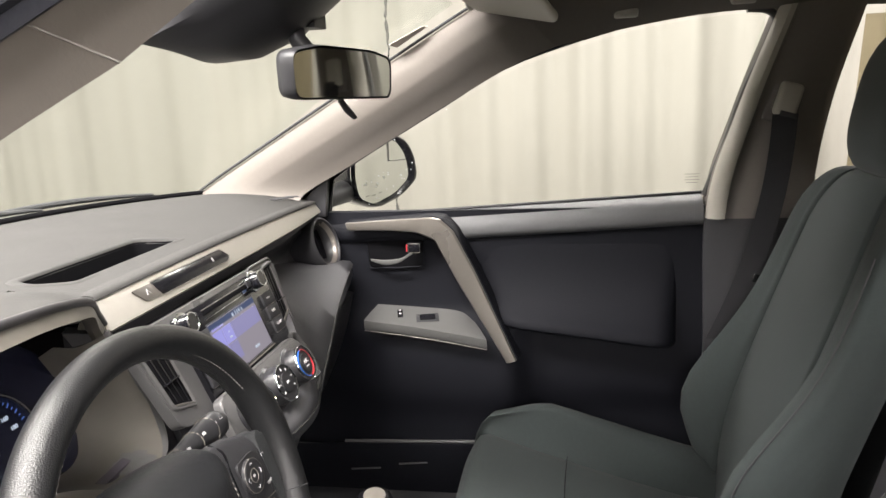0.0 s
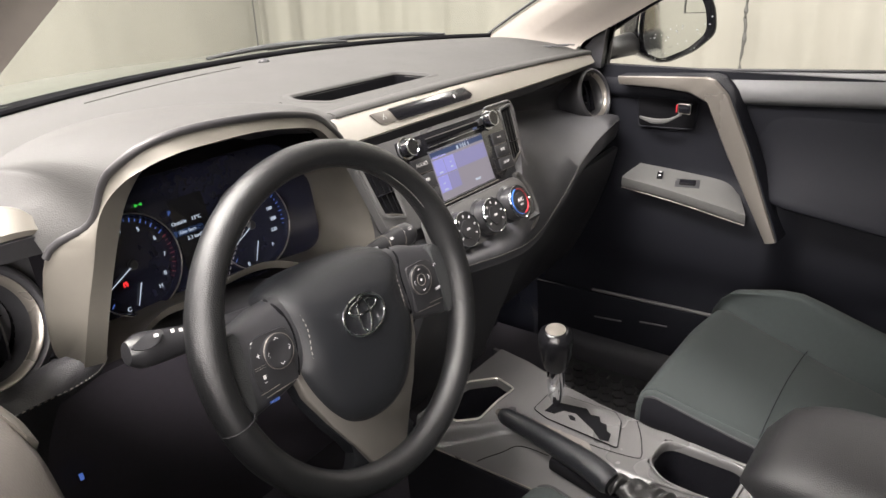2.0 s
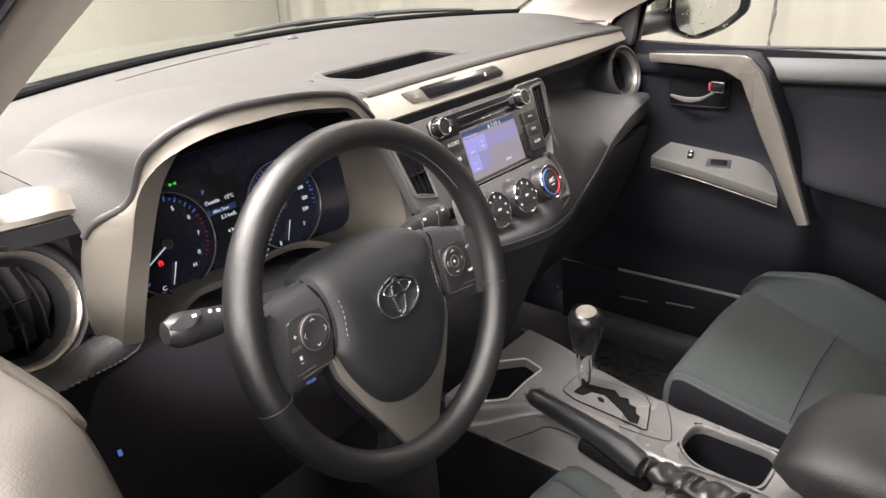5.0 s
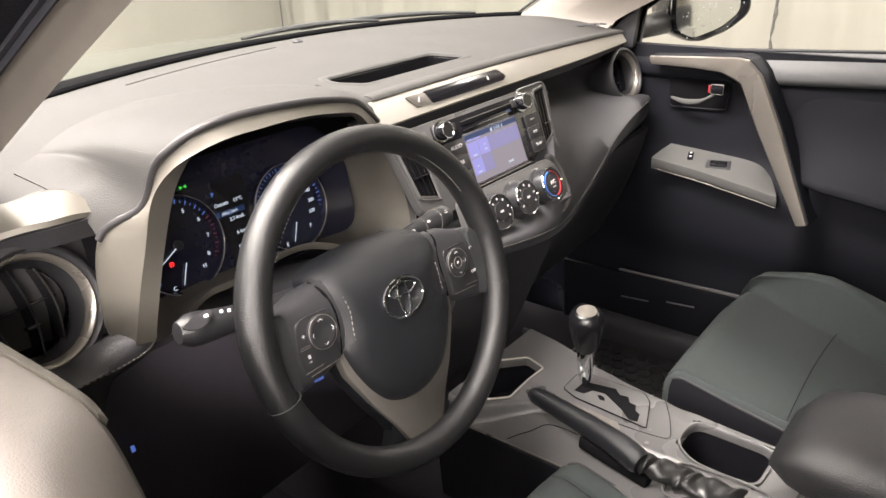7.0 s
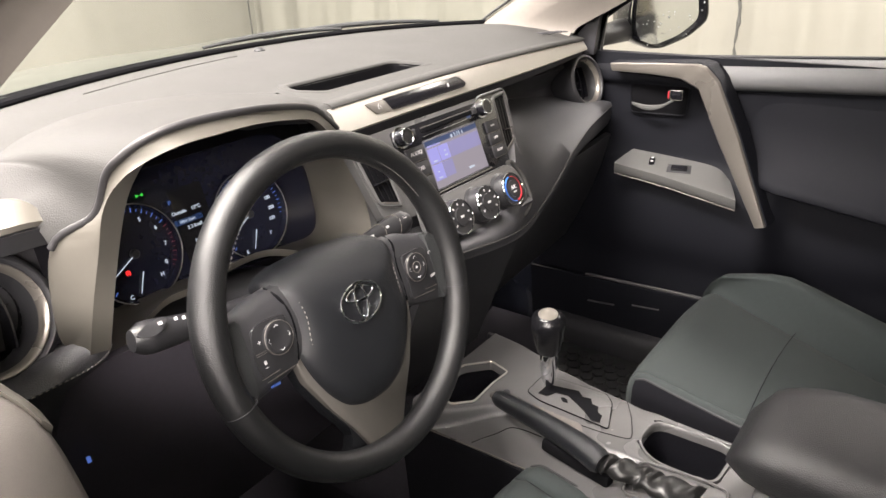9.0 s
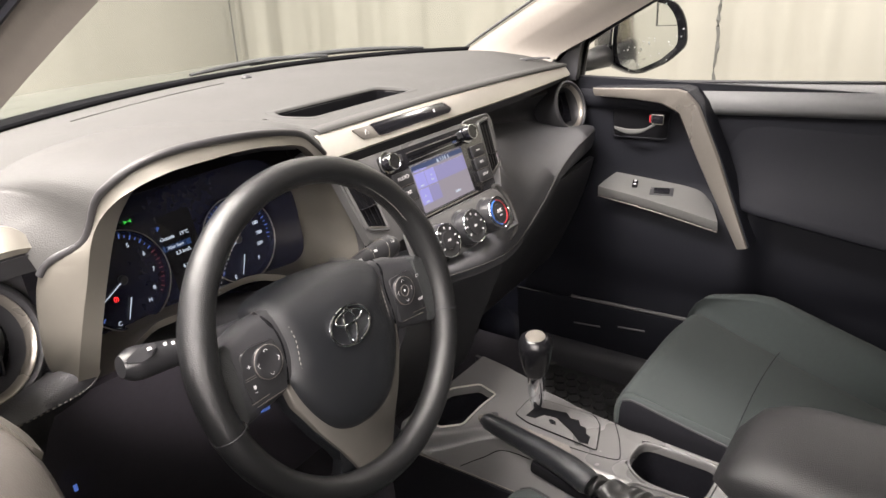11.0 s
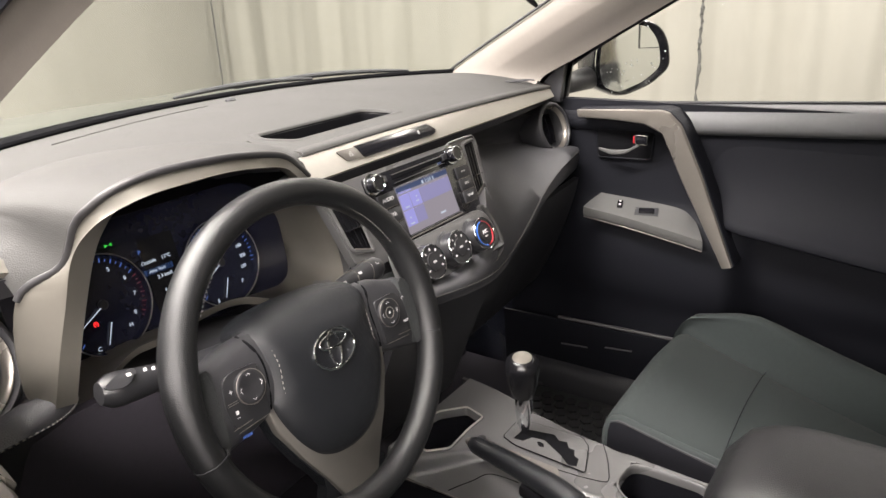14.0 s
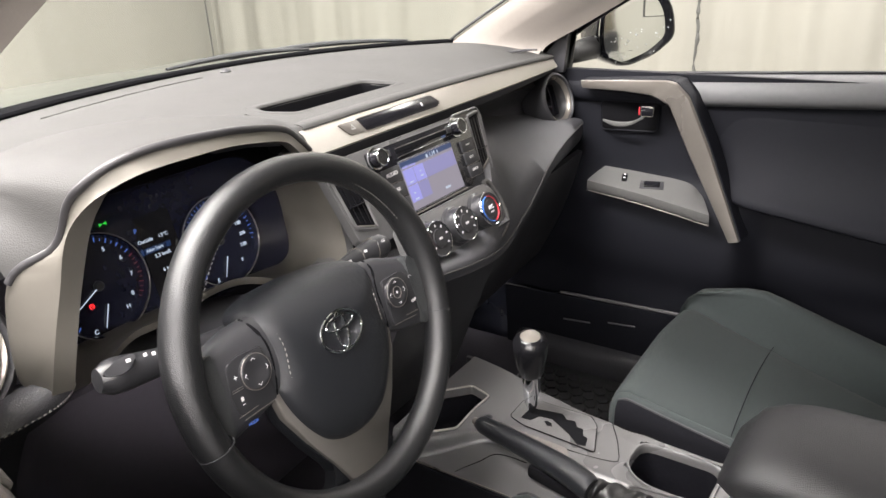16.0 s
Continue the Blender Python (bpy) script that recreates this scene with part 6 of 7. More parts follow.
            edge_in.append(ring[4] + Vector((0, 0.001, 0)))
    bk = part("backrest", loft(rows), M_FABRIC, s, "dark grey-green woven backrest", angle=80)
    for q in (sl, sr):
        part("seam", tube([p + Vector((0, 0.001, 0)) for p in spline(q, 30)], 0.0016, 6), M_RUBBER, bk, "stitched seam")
    part("seam", tube(spline(edge_in, 30), 0.0016, 6), M_RUBBER, bk, "dark piping along the edge")
    part("seam", tube(spline([(X(-0.138), -0.6465, 0.668), (X(-0.07), -0.636, 0.658), (X(0), -0.6325, 0.655), (X(0.07), -0.636, 0.658), (X(0.138), -0.6465, 0.668)], 20), 0.0016, 6), M_RUBBER, bk, "stitched cross seam")
    part("back_shell", loft([[Vector((X(k * (0.20 - 0.03 * t)), -0.66 - 0.34 * 0.46 * t + q, 0.30 + 0.55 * t)) for k, q in ((-1.04, 0.01), (-1.05, -0.02), (-0.9, -0.05), (0, -0.06), (0.9, -0.05), (1.05, -0.02), (1.04, 0.01))] for t in [i / 8 for i in range(9)]]), M_BLACK, s, "dark seat back shell", angle=60)
    # headrest
    rows = []
    for i in range(15):
        t = i / 14
        k = math.sqrt(max(0.015, 1 - abs(2 * t - 1) ** 3.0))
        rows.append([Vector((X(0.114 * (0.5 + 0.5 * k) * math.copysign(abs(math.cos(a)) ** 0.55, math.cos(a))), -0.762 - 0.045 * t + 0.052 * k * math.copysign(abs(math.sin(a)) ** 0.65, math.sin(a)), 0.900 + 0.235 * t)) for a in [2 * math.pi * q / 32 for q in range(32)]])
    part("headrest", loft(rows), M_FABRIC_SIDE, s, "dark headrest", angle=70)
    for q in (-1, 1):
        part("headrest_post", tube([(X(q * 0.055), -0.765, 0.88), (X(q * 0.055), -0.770, 0.95)], 0.006, 10), M_CHROME, s, "chrome post")
    return s


seat(1, "front_seat", "dark grey-green fabric passenger seat beside the console")
drv = seat(-1, "front_seat", "dark grey-green fabric driver seat behind the wheel")
drv.location += Vector((-0.006, 0.020, 0.026))


# ---- doors ----
def poly_line(pts, n):
    """n points along straight runs between pts, a like number on each run."""
    k = len(pts) - 1
    return [pts[min(int(i / (n - 1) * k), k - 1)].lerp(pts[min(int(i / (n - 1) * k), k - 1) + 1], i / (n - 1) * k - min(int(i / (n - 1) * k), k - 1)) for i in range(n)]


def door(s, name, label):
    d = thing(name, side(s, (0.74, 0.0, 0.1)), label, "car door")
    S = lambda x, y, z: Vector((s * x, y, z))

    def panel_x(y, z):
        x = 0.712
        soft = 0.012 + 0.026 / (1 + math.exp((y + 0.16) / 0.02))
        led = 1 / (1 + math.exp((z - 0.545 - 0.02 / (1 + math.exp((y + 0.16) / 0.02))) / soft))
        x -= 0.060 * led * (1 / (1 + math.exp((y - 0.20) / 0.03))) * (1 / (1 + math.exp(-(y + 0.17) / 0.012)))
        low = 1 / (1 + math.exp((z - 0.36) / 0.02))
        return x + 0.030 * low

    part("inner_panel", sheet(lambda u, v: S(panel_x(0.42 - 0.99 * u, 0.09 + 0.715 * v), 0.42 - 0.99 * u, 0.09 + 0.715 * v), 66, 60, 0.012), M_DOOR, d, "dark door panel", angle=70)
    part("door_shell", box(0.075, 1.0, 0.98, pose(s * 0.822, -0.07, 0.295), 0.03, 3), M_PAINT, d, "dark blue door shell")
    sect = ((0.785, 0.800), (0.782, 0.813), (0.755, 0.817), (0.730, 0.814), (0.712, 0.806), (0.702, 0.792), (0.699, 0.772), (0.703, 0.760), (0.714, 0.756), (0.74, 0.756))
    rise = lambda y: -0.020 + 0.048 * max(0.0, 0.05 - y)
    if s > 0:
        part("top_pad", loft([[S(a, y, c + rise(y)) for a, c in sect] for y in [-0.022 - 0.532 * i / 24 for i in range(25)]]), M_DOORPAD, d, "soft grained door top pad", angle=60)
        part("front_cap", loft([[S(a + 0.004, y, c - 0.002 + rise(y)) for a, c in sect] for y in [0.37 - 0.389 * i / 16 for i in range(17)]]), M_DOOR, d, "dark front cap of the door top", angle=60)
    part("belt_seal", tube([S(0.752, y, 0.819 + rise(y)) for y in [0.30 - 0.86 * i / 24 for i in range(25)]], 0.0032, 8), M_RUBBER, d, "black window seal")
    part("belt_strip", loft([[S(a, y, c + rise(y)) for a, c in ((0.772, 0.802), (0.776, 0.814), (0.785, 0.814), (0.795, 0.802))] for y in [0.30 - 0.86 * i / 24 for i in range(25)]]), M_RUBBER, d, "black outer window strip", angle=50)
    # silver trim
    A = poly_line([S(*p) for p in ((0.676, 0.208, 0.788), (0.668, 0.10, 0.795), (0.660, 0.012, 0.800), (0.657, -0.008, 0.796), (0.655, -0.036, 0.770), (0.648, -0.086, 0.670), (0.641, -0.125, 0.580), (0.634, -0.165, 0.488))], 48)
    B = poly_line([S(*p) for p in ((0.678, 0.204, 0.770), (0.670, 0.11, 0.770), (0.664, 0.048, 0.766), (0.660, 0.030, 0.760), (0.657, 0.006, 0.750), (0.649, -0.046, 0.650), (0.641, -0.094, 0.568), (0.634, -0.143, 0.482))], 48)
    ring = lambda a, c, k: [a, a.lerp(c, 0.08) + S(-0.005 - k, 0, 0), a.lerp(c, 0.55) + S(-0.007 - k, 0, 0), a.lerp(c, 0.93) + S(-0.004, 0, 0), c, c + S(0.06, 0, 0), a + S(0.06, 0, 0)]
    if s > 0:
        part("trim_bar", loft([ring(a, c, 0) for a, c in zip(A, B)]), M_RING, d, "satin silver diagonal trim bar", angle=35)
    else:
        # soft pad that falls from the window line over the shoulder of the trim
        sh = spline([S(*p) for p in ((0.676, 0.208, 0.790), (0.668, 0.10, 0.800), (0.660, 0.0, 0.806), (0.6565, -0.030, 0.797), (0.654, -0.055, 0.770), (0.648, -0.098, 0.672), (0.641, -0.138, 0.580), (0.634, -0.178, 0.488))], 48)
        bl = spline([S(0.772, 0.30, 0.806), S(0.772, 0.15, 0.808), S(0.772, -0.02, 0.810), S(0.772, -0.16, 0.814), S(0.772, -0.34, 0.822), S(0.772, -0.55, 0.826)], 48)
        pad, strip_ = [], []
        for i, (a, c) in enumerate(zip(sh, bl)):
            f = min(1, i / 30)
            up = Vector((0, 0, 1)) * (0.010 + 0.030 * f)
            pad.append([a + S(0.03, 0.01, -0.05), a + S(0.004, 0, -0.012), a + S(0.001, 0, -0.003)] + [a.lerp(c, k) + up * math.sin(math.pi * k) ** 0.8 for k in (0.06, 0.15, 0.28, 0.42, 0.58, 0.74, 0.88)] + [c, c + S(0.01, 0, -0.03)])
            if i < 22:
                wd = 0.20 * (1 - i / 22) ** 0.8 + 0.015
                strip_.append([a + S(0.003, 0, -0.008), a + S(-0.002, 0, 0.0)] + [a.lerp(c, k * wd) + up * math.sin(math.pi * k * wd) ** 0.8 + Vector((0, 0, 0.0035)) for k in (0.12, 0.4, 0.7, 0.95)] + [a.lerp(c, wd) + up * math.sin(math.pi * wd) ** 0.8 - Vector((0, 0, 0.002))])
        part("top_pad", loft(pad), M_DRVPAD, d, "soft grained door top pad, coloured as lit tan grey", angle=70)
        part("trim_strip", loft(strip_), M_BRONZE, d, "satin grey strip along the door top", angle=50)
    if s > 0:
        arm_sec = ((0.718, 0.760), (0.7118, 0.725), (0.7085, 0.690), (0.700, 0.650), (0.684, 0.607), (0.664, 0.574), (0.652, 0.561), (0.6455, 0.551), (0.6465, 0.543), (0.656, 0.538), (0.680, 0.536), (0.716, 0.534))
        arm_rings = []
        for y, k in ((-0.085, 0.05), (-0.10, 0.45), (-0.13, 0.8), (-0.17, 1), (-0.24, 1), (-0.32, 1), (-0.38, 1), (-0.43, 1), (-0.457, 0.97), (-0.474, 0.88), (-0.487, 0.70), (-0.497, 0.42), (-0.504, 0.12)):
            arm_rings.append([S(0.7145 - (0.7145 - x) * k, y, z + 0.13 * (y + 0.27) * max(0, 1 - (z - 0.55) / 0.18)) for x, z in arm_sec])
        part("door_armrest", loft(arm_rings), M_DOOR, d, "soft grained armrest swelling from the door panel", angle=50)
        part("trim_edge", loft([[a + S(0.001, 0, 0), a + S(0.002, -0.002, 0.0015), a + S(0.010, -0.004, 0.002), a + S(0.052, -0.006, 0.002), a + S(0.055, 0, 0)] for a in A]), M_DOOR, d, "dark rolled edge of the trim bar", angle=50)
    # lever before a flat near-black plate that paints the shade of its recess
    mh = frame_of(S(0.7085, 0.105, 0.712), (-s, 0, 0))
    k = s
    rec = part("handle_recess", plate(round_poly([(-0.062, -0.034), (0.060, -0.030), (0.064, 0.030), (-0.066, 0.028)], 0.010), 0.003, mh, 0.001), M_VOID, d, "dark handle recess")
    part("recess_rim", tube([mh @ Vector((x, y, 0.003)) for x, y in round_poly([(-0.064, -0.036), (0.062, -0.032), (0.066, 0.032), (-0.068, 0.030)], 0.010)], 0.0016, 6, loop=True), M_DOOR, rec)
    lv = spline([S(0.690, 0.160, 0.700), S(0.680, 0.125, 0.696), S(0.674, 0.090, 0.702), S(0.672, 0.062, 0.718)], 16)
    part("pull_lever", tube(lv, [0.0018 + 0.0022 * math.sin(math.pi * min(i / 12, 1)) for i in range(16)], 8, flat=1.5), M_SWITCH, d, "dark satin pull lever")
    lk = part("lock_knob", box(0.012, 0.030, 0.022, pose(s * 0.676, 0.056, 0.730), 0.003), M_GLOSS, d, "black lock knob with red mark")
    part("red_mark", box(0.003, 0.0028, 0.016, pose(s * 0.6715, 0.072, 0.730), 0.0006), M_RED, lk, "red unlock mark")
    part("lock_rim", tube([Vector((s * 0.6695, 0.056 + y, 0.730 + z)) for y, z in round_poly([(-0.014, -0.010), (0.012, -0.010), (0.012, 0.010), (-0.014, 0.010)], 0.003)], 0.0007, 5, loop=True), M_BRONZE, lk, "thin grey rim")
    # switch panel on the armrest
    a0, a1 = [S(*p) for p in ((0.688, 0.150, 0.597), (0.690, 0.05, 0.590), (0.692, -0.035, 0.580), (0.688, -0.070, 0.556))], [S(*p) for p in ((0.628, 0.168, 0.577), (0.622, 0.06, 0.566), (0.620, -0.03, 0.552), (0.622, -0.103, 0.538))]
    P, Q = spline(a0, 20), spline(a1, 20)
    sw = part("switch_panel", loft([[p, p.lerp(q, 0.5) + Vector((0, 0, 0.002)), q.lerp(p, 0.06) + Vector((0, 0, 0.001)), q, q + S(0, 0, -0.016), q + S(0.004, 0, -0.022), p + Vector((0, 0, -0.03))] for p, q in zip(P, Q)]), M_SWITCH, d, "grey switch panel", angle=40)
    part("panel_line", tube([q + S(0.001, 0, -0.023) for q in Q], 0.0008, 6), M_RING, sw, "thin bright edge")
    up = (Q[5] - P[5]).cross(P[10] - P[5])
    up = up if up.z > 0 else -up
    part("window_switch", box(0.034, 0.018, 0.006, frame_of(P[8].lerp(Q[8], 0.52) + Vector((0, 0, 0.003)), up, (0, 0, 1)) @ pose(0, 0, 0, 0, 0, 0), 0.003), M_GLOSS, sw, "black window switch")
    part("switch_well", box(0.050, 0.028, 0.002, frame_of(P[8].lerp(Q[8], 0.52) + Vector((0, 0, 0.0012)), up, (0, 0, 1)), 0.0006), M_RUBBER, sw)
    part("lock_switch", box(0.012, 0.024, 0.007, frame_of(P[4].lerp(Q[4], 0.5) + Vector((0, 0, 0.003)), up, (0, 0, 1)), 0.002), M_GLOSS, sw, "black lock switch")
    for k in (-0.006, 0.006):
        bar(0.005, 0.004, frame_of(P[4].lerp(Q[4], 0.5) + Vector((0, 0, 0.0072)), up, (0, 0, 1)) @ Matrix.Translation((0, k, 0)), M_WHITE, sw, "mark", "white symbol")
    # pocket
    part("pocket_edge", tube([S(0.676, y, 0.262 + 0.03 * (0.25 - y)) for y in [0.25 - 0.60 * i / 12 for i in range(13)]], 0.004, 8), M_CONSOLE, d, "edge of the door pocket")
    part("pocket_wall", sheet(lambda u, v: S(0.668 + 0.01 * v, 0.40 - 0.76 * u, 0.258 + 0.022 * u - 0.17 * v), 10, 6, 0.006), M_DOOR, d, "door pocket wall")
    for y0, y1, z in ((0.236, 0.165, 0.196), (0.119, 0.052, 0.214)):
        part("pocket_slot", tube([S(0.664, y0, z), S(0.664, y1, z + 0.006)], 0.002, 6), M_CONSOLE, d)
    part("pocket_clip", lathe([(0.005, 0), (0.005, 0.006), (0.003, 0.008), (0, 0.008)], pose(s * 0.69, 0.046, 0.27), 12), M_CHROME, d, "small bright clip")
    # sail panel, window frame, glass
    part("sail_panel", plate([(0.34, 0.800), (0.258, 0.800), (0.238, 0.945), (0.215, 0.93)], 0.02, Matrix(((0, 0, s, s * 0.688), (1, 0, 0, 0), (0, 1, 0, 0), (0, 0, 0, 1))), 0.004), M_BLACK, d, "black triangular mirror panel")
    part("glass_bar", tube([S(0.730, 0.262, 0.803), S(0.724, 0.248, 0.89), S(0.718, 0.232, 0.965)], 0.0065, 8), M_SWITCH, d, "grey upright window bar")
    top = spline([S(*p) for p in ((0.735, 0.285, 0.842), (0.728, 0.19, 0.905), (0.712, -0.01, 1.015), (0.696, -0.17, 1.098), (0.686, -0.40, 1.160), (0.684, -0.55, 1.178), (0.684, -0.655, 1.183))], 30)
    part("frame_top", tube([p + S(0.014, 0, 0.012) for p in top], 0.003, 8, flat=0.8), M_RUBBER, d, "black upper window frame")
    rear = spline([S(*p) for p in ((0.730, -0.560, 0.825), (0.713, -0.593, 0.93), (0.700, -0.627, 1.04), (0.688, -0.668, 1.14), (0.684, -0.672, 1.170), (0.683, -0.655, 1.186), (0.683, -0.62, 1.190))], 28)
    part("frame_rear", tube(rear, 0.0085, 10, flat=0.9), M_SWITCH, d, "grey rubber run along the rear of the window")
    outer = [p + S(0.035, 0.0, 0.012) for p in top]
    part("frame_outer", loft([[a + S(0, 0, 0.012), a + S(0.0, 0.02, 0.034), b_ + S(0.01, 0.03, 0.040), b_ + S(0, 0, 0.012)] for a, b_ in zip(top, outer)]), M_PAINT, d, "dark blue outer window frame", angle=40)
    if s > 0:
        rows = []
        for i, p in enumerate(top):
            rows.append([p, Vector((0.752, p.y if i < 29 else -0.56, 0.815 + rise(p.y)))])
        b = loft(rows, closed=False, caps=False)
        g = part("window_glass", b, M_GLASS, d, "clear side window glass with water drops")
        g.visible_shadow = False
    return d


door(1, "passenger_door", "dark front passenger door with silver diagonal trim")
dd = door(-1, "driver_door", "dark driver door ajar with its window lowered")
HINGE = Vector((-0.80, 0.60, 0))
dd.matrix_basis = Matrix.Translation(HINGE) @ pose(0, 0, 0, 0, 0, -5.0) @ Matrix.Translation(-HINGE) @ Matrix.Translation(dd.location)

# ---- exterior mirror on the passenger door ----
NM = Vector((-0.59, -0.80, 0.05)).normalized()
MM = frame_of((0.915, 0.2, 0.855), NM)
wing = thing("wing_mirror", (0.85, 0.26, 0.80), "black wing mirror with water drops and a small blind-spot pane", "wing mirror")
GL = [(-0.068, 0.065), (-0.076, 0.012), (-0.070, -0.038), (-0.014, -0.063), (0.059, -0.043), (0.111, -0.009), (0.105, 0.047), (0.083, 0.082), (0.039, 0.099), (-0.025, 0.105)][::-1]
GLr = round_poly(GL[::-1], 0.02, 4)
part("mirror_glass", plate(GLr, 0.003, MM, 0), M_MIRROR, wing, "clean mirror glass", smooth=False)
rings = []
for k, z in ((1.0, 0.002), (1.06, 0.012), (1.12, 0.010), (1.16, -0.02), (1.12, -0.06), (0.9, -0.10), (0.5, -0.125), (0.1, -0.13)):
    rings.append([MM @ Vector((0.012 + (x - 0.012) * k + 0.012 * (k > 1.0), 0.02 + (y - 0.02) * k, z)) for x, y in GLr])
part("housing", loft(rings, caps=False), M_GLOSS, wing, "gloss black mirror housing", angle=70)
part("mount", tube([(0.74, 0.30, 0.83), (0.80, 0.29, 0.825), (0.87, 0.27, 0.83)], [0.035, 0.03, 0.035], 12, flat=0.8), M_BLACK, wing, "black mirror foot")
bs = [(0.048, 0.040), (0.100, 0.040), (0.098, 0.052), (0.076, 0.086), (0.052, 0.094)]
part("blind_spot_pane", plate(round_poly(bs, 0.006), 0.001, MM @ Matrix.Translation((0, 0, 0.0035)), 0), M_MIRROR, wing, "small inset mirror pane", smooth=False)
part("pane_edge", tube([MM @ Vector((x, y, 0.0046)) for x, y in ((0.048, 0.095), (0.046, 0.040), (0.103, 0.038))], 0.0010, 5), M_RUBBER, wing, "dark edge of the small pane")

# ---- rear-view mirror and camera shroud ----
rv = thing("rear_view_mirror", (0.01, -0.01, 1.09), "black rear-view mirror on the windscreen", "mirror")
MV = frame_of((0.010, -0.016, 1.091), (-0.235, -0.96, -0.10))
ro = round_poly([(-0.116, 0.026), (-0.108, -0.026), (0.112, -0.031), (0.118, -0.020), (0.114, 0.022), (0.06, 0.031), (-0.06, 0.034)][::-1][::-1], 0.014, 4)
part("mirror_glass", plate([(x * 0.965, y * 0.90) for x, y in ro], 0.0012, MV @ Matrix.Translation((0, 0, 0.0045)), 0), M_MIRROR, rv, "mirror glass", smooth=False)
part("mirror_shell", loft([[MV @ Vector((x * k, y * k, z)) for x, y in ro] for k, z in ((0.96, 0.0045), (0.985, 0.007), (1.0, 0.003), (1.0, -0.006), (0.95, -0.018), (0.75, -0.030), (0.3, -0.036), (0.05, -0.036))], caps=False), M_BLACK, rv, "black mirror shell", angle=60)
part("dimmer_tab", tube([MV @ Vector((0.005, -0.030, -0.006)), MV @ Vector((0.012, -0.042, 0.0)), MV @ Vector((0.024, -0.052, 0.004))], [0.005, 0.006, 0.004], 10, flat=0.7), M_BLACK, rv, "black dimming tab")
part("stem", tube([MV @ Vector((0.0, 0.005, -0.03)), (0.02, 0.04, 1.135), (0.03, 0.055, 1.185)], [0.013, 0.011, 0.016], 10), M_BLACK, rv, "black mirror stem")
shroud = thing("camera_shroud", (0.02, 0.1, 1.2), "dark plastic camera shroud behind the mirror", "camera housing")
rings = []
for y, x0, x1, zt_, dp in ((0.175, -0.105, 0.135, 1.135, 0.008), (0.15, -0.107, 0.138, 1.155, 0.042), (0.10, -0.105, 0.14, 1.182, 0.066), (0.05, -0.10, 0.14, 1.208, 0.072), (0.0, -0.09, 0.13, 1.234, 0.060), (-0.06, -0.08, 0.12, 1.255, 0.02)):
    rings.append([Vector((x0 + (x1 - x0) * u, y, zt_ - dp * math.sin(math.pi * min(max(u, 0.03), 0.97)) ** 0.5)) for u in [i / 16 for i in range(17)]] + [Vector((x1, y, zt_ + 0.006)), Vector((x0, y, zt_ + 0.006))])
part("shroud_cover", loft(rings), M_BLACK, shroud, "dark smooth cover", angle=60)
part("bracket", loft([[Vector((0.050 + x, 0.040 + y, z)) for x, y in ((-0.022, -0.02), (0.022, -0.02), (0.024, 0.02), (-0.020, 0.02))] for z in (1.150, 1.160, 1.20)]), M_BLACK, shroud, "dark bracket beside the mirror stem", angle=40)

# ---- sun visor, belt, clips ----
visor = thing("sun_visor", (0.38, -0.13, 1.22), "beige sun visor folded up against the headliner", "sun visor")
part("board", box(0.35, 0.16, 0.022, pose(0.40, -0.170, 1.214, 12, 4, -6), 0.010, 3), M_BEIGE, visor, "beige visor board")
part("hinge", tube([(0.54, -0.10, 1.225), (0.565, -0.105, 1.215)], 0.008, 10), M_BEIGE, visor)
belt = thing("seat_belt", (0.67, -0.70, 0.9), "black seat belt with a beige upper guide on the door post", "seat belt")
part("guide", box(0.020, 0.044, 0.066, pose(0.662, -0.696, 1.016, 16, 0, 0), 0.0095, 4), M_BEIGE, belt, "beige belt guide")
part("guide_recess", box(0.010, 0.062, 0.100, pose(0.671, -0.694, 1.020, 16, 0, 0), 0.0045, 3), M_DRVPAD, belt, "grey height slide behind the guide")
part("guide_slot", box(0.004, 0.034, 0.010, pose(0.650, -0.696, 0.988, 16), 0.0015), M_RUBBER, belt)
part("webbing", sheet(lambda u, v: (0.652 - 0.010 * v, -0.6665 - 0.046 * u + 0.10 * v * v + 0.012 * v, 0.990 - 0.45 * v), 3, 18, 0.002), M_BELT, belt, "black belt webbing")
part("buckle_tongue", box(0.006, 0.03, 0.018, pose(0.64, -0.655, 0.665, 20), 0.002), M_CHROME, belt, "metal belt tongue")
for y in (-0.39, -0.60):
    part("grab_handle_clip", box(0.016, 0.046, 0.034, pose(0.628, y, 1.198 + (0.012 if y < -0.5 else 0), 0, 35), 0.006), M_BEIGE, car, "beige grab handle mount")

# windscreen sticker, just inside the glass
q0, q1, q2, q3 = [Vector(screen_pt(u, v)) + Vector((-0.002, -0.006, -0.006)) for u, v in ((0.970, 0.785), (0.985, 0.890), (1.0, 0.90), (1.0, 0.785))]
stk = bmesh.new()
vs = [stk.verts.new(p) for p in (q0, q1, q2, q3)] + [stk.verts.new(p + Vector((0.0006, 0.0008, 0.0008))) for p in (q0, q1, q2, q3)]
for f in ((0, 1, 2, 3), (7, 6, 5, 4), (0, 4, 5, 1), (1, 5, 6, 2), (2, 6, 7, 3), (3, 7, 4, 0)):
    stk.faces.new([vs[k] for k in f])
part("sticker", stk, M_PAPER, car, "faded paper windscreen sticker", smooth=False)

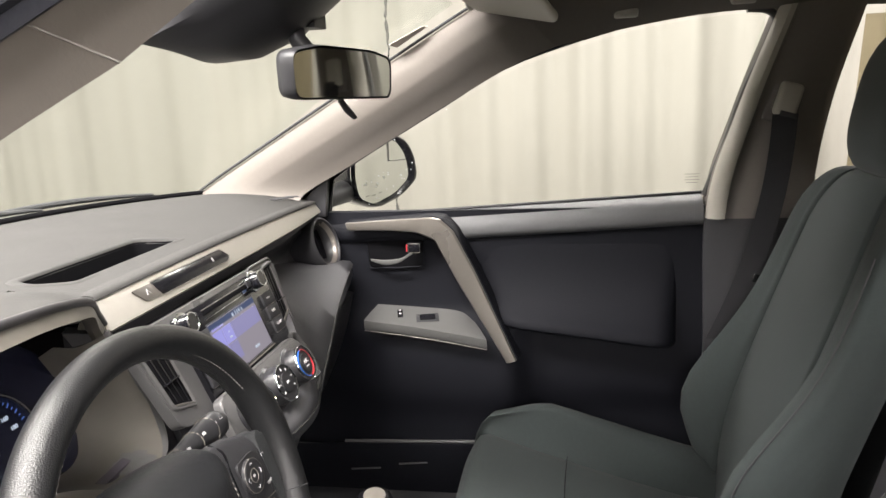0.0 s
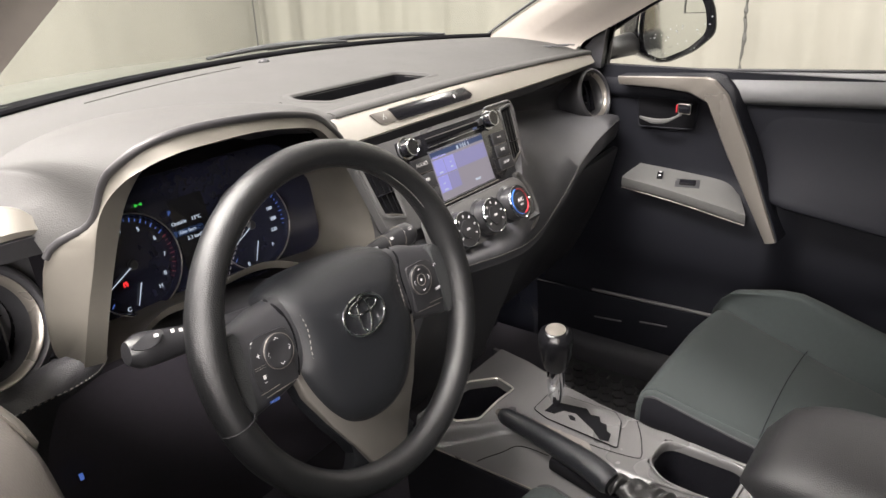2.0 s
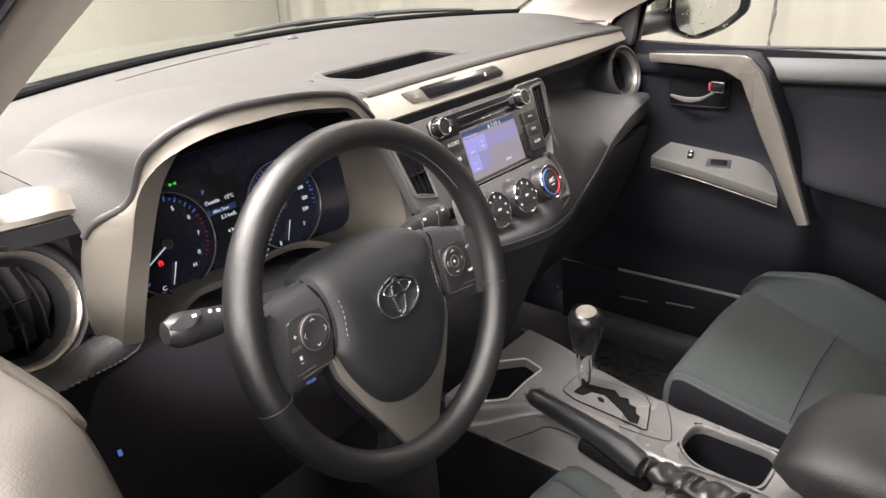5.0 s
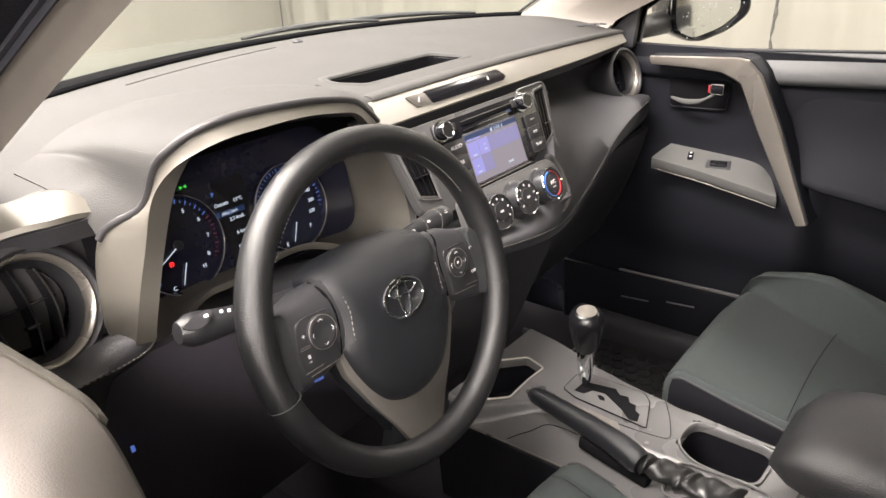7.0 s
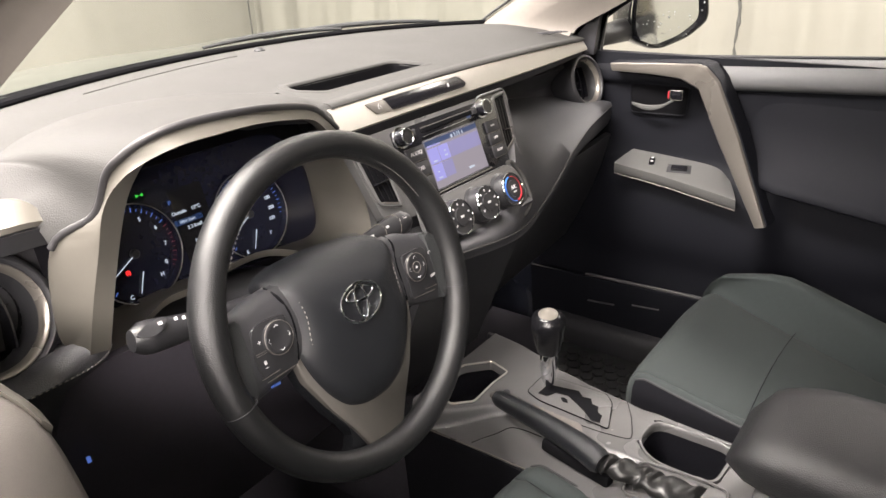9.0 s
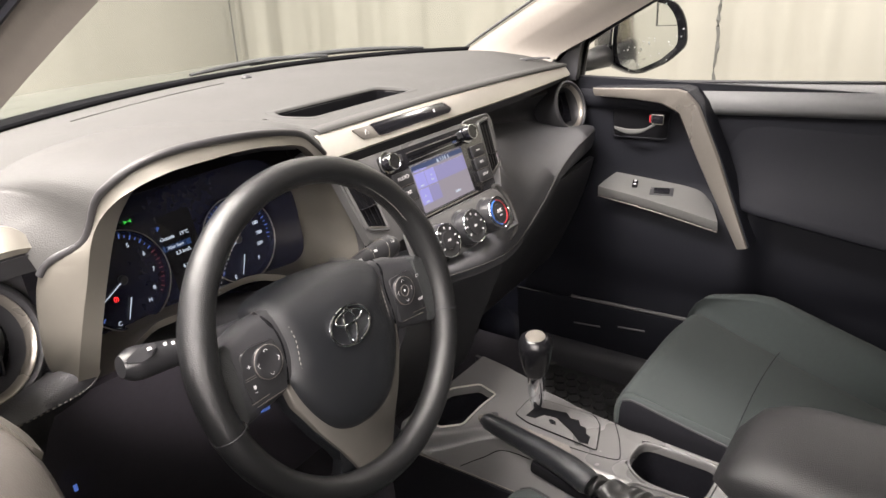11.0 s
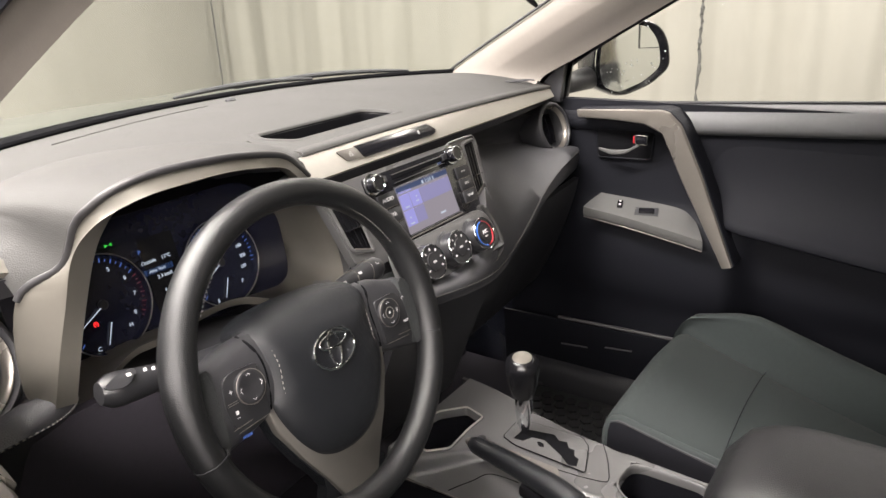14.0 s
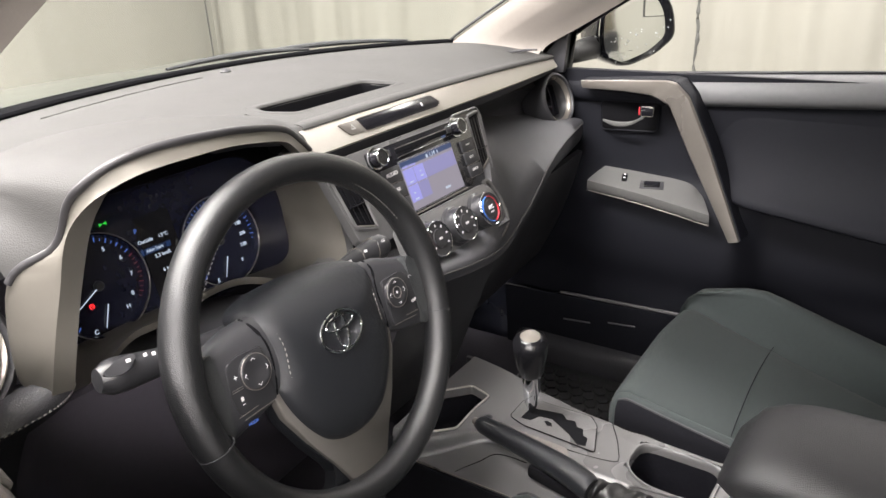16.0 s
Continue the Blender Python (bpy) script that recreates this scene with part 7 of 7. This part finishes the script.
# ---- floor mats ----
def mat_thing(cx, name):
    t = thing(name, (cx, 0.15, 0.03), "black rubber floor mat with honeycomb ribs", "floor mat", "floor mats")
    part("mat_base", box(0.50, 0.47, 0.012, pose(cx, 0.065, 0.068), 0.004), M_MAT, t, "black rubber base")
    b = bmesh.new()
    R = 0.019
    for i in range(-11, 12):
        for j in range(-9, 10):
            x, y = cx + i * R * 1.5, 0.16 + (j + (i % 2) * 0.5) * R * 1.732
            if abs(x - cx) > 0.225 or y > 0.27 or y < -0.14:
                continue
            plate([(x + R * 0.80 * math.cos(q), y + R * 0.80 * math.sin(q)) for q in [k * math.pi / 3 for k in range(6)]], 0.006, Matrix.Translation((0, 0, 0.074)), 0, bm=b)
    part("honeycomb", b, M_MAT, t, "raised hexagons", smooth=False, kind="stuff")
    part("mat_rim", tube([Vector((x, y, 0.078)) for x, y in round_poly([(cx - 0.245, -0.16), (cx + 0.245, -0.16), (cx + 0.245, 0.295), (cx - 0.245, 0.295)], 0.04)], 0.006, 8, loop=True), M_MAT, t, "raised rim")
    return t


mat_thing(0.40, "floor_mat")
mat_thing(-0.42, "floor_mat")

# ---- water drops and small marks ----
rd = random.Random(12)
b = bmesh.new()
for i in range(70):
    a = rd.uniform(0, 2 * math.pi)
    k = rd.uniform(0.15, 1.12)
    x, y = GLr[int(a / (2 * math.pi) * len(GLr)) % len(GLr)]
    if k < 0.8 and y * k > 0.0:
        continue
    r = rd.uniform(0.0008, 0.0022)
    zf = 0.0034 if k < 0.97 else 0.0125
    lathe([(r, 0), (r * 0.85, r * 0.35), (r * 0.4, r * 0.6), (0, r * 0.65)], MM @ Matrix.Translation((0.012 + (x - 0.012) * k, 0.02 + (y - 0.02) * k, zf)), 7, bm=b)
part("water_drops", b, M_WATER, wing, "small clear water drops", kind="stuff")
for i, (w, dz) in enumerate(((0.030, 0), (0.026, -0.006), (0.030, -0.012), (0.022, -0.018))):
    bar(w, 0.0012, frame_of((0.7415, -0.535, 0.868 + dz), (-1, 0, 0.1)), M_SEAM, bpy.data.objects["passenger_door"], "mark", "faint etched writing on the glass")
for x in (-0.030, -0.010, 0.012):
    bar(0.010, 0.0009, MM @ Matrix.Translation((x, -0.040 + 0.004 * (x > 0), 0.0036)), M_SEAM, wing, "mark", "small unreadable writing on the mirror")
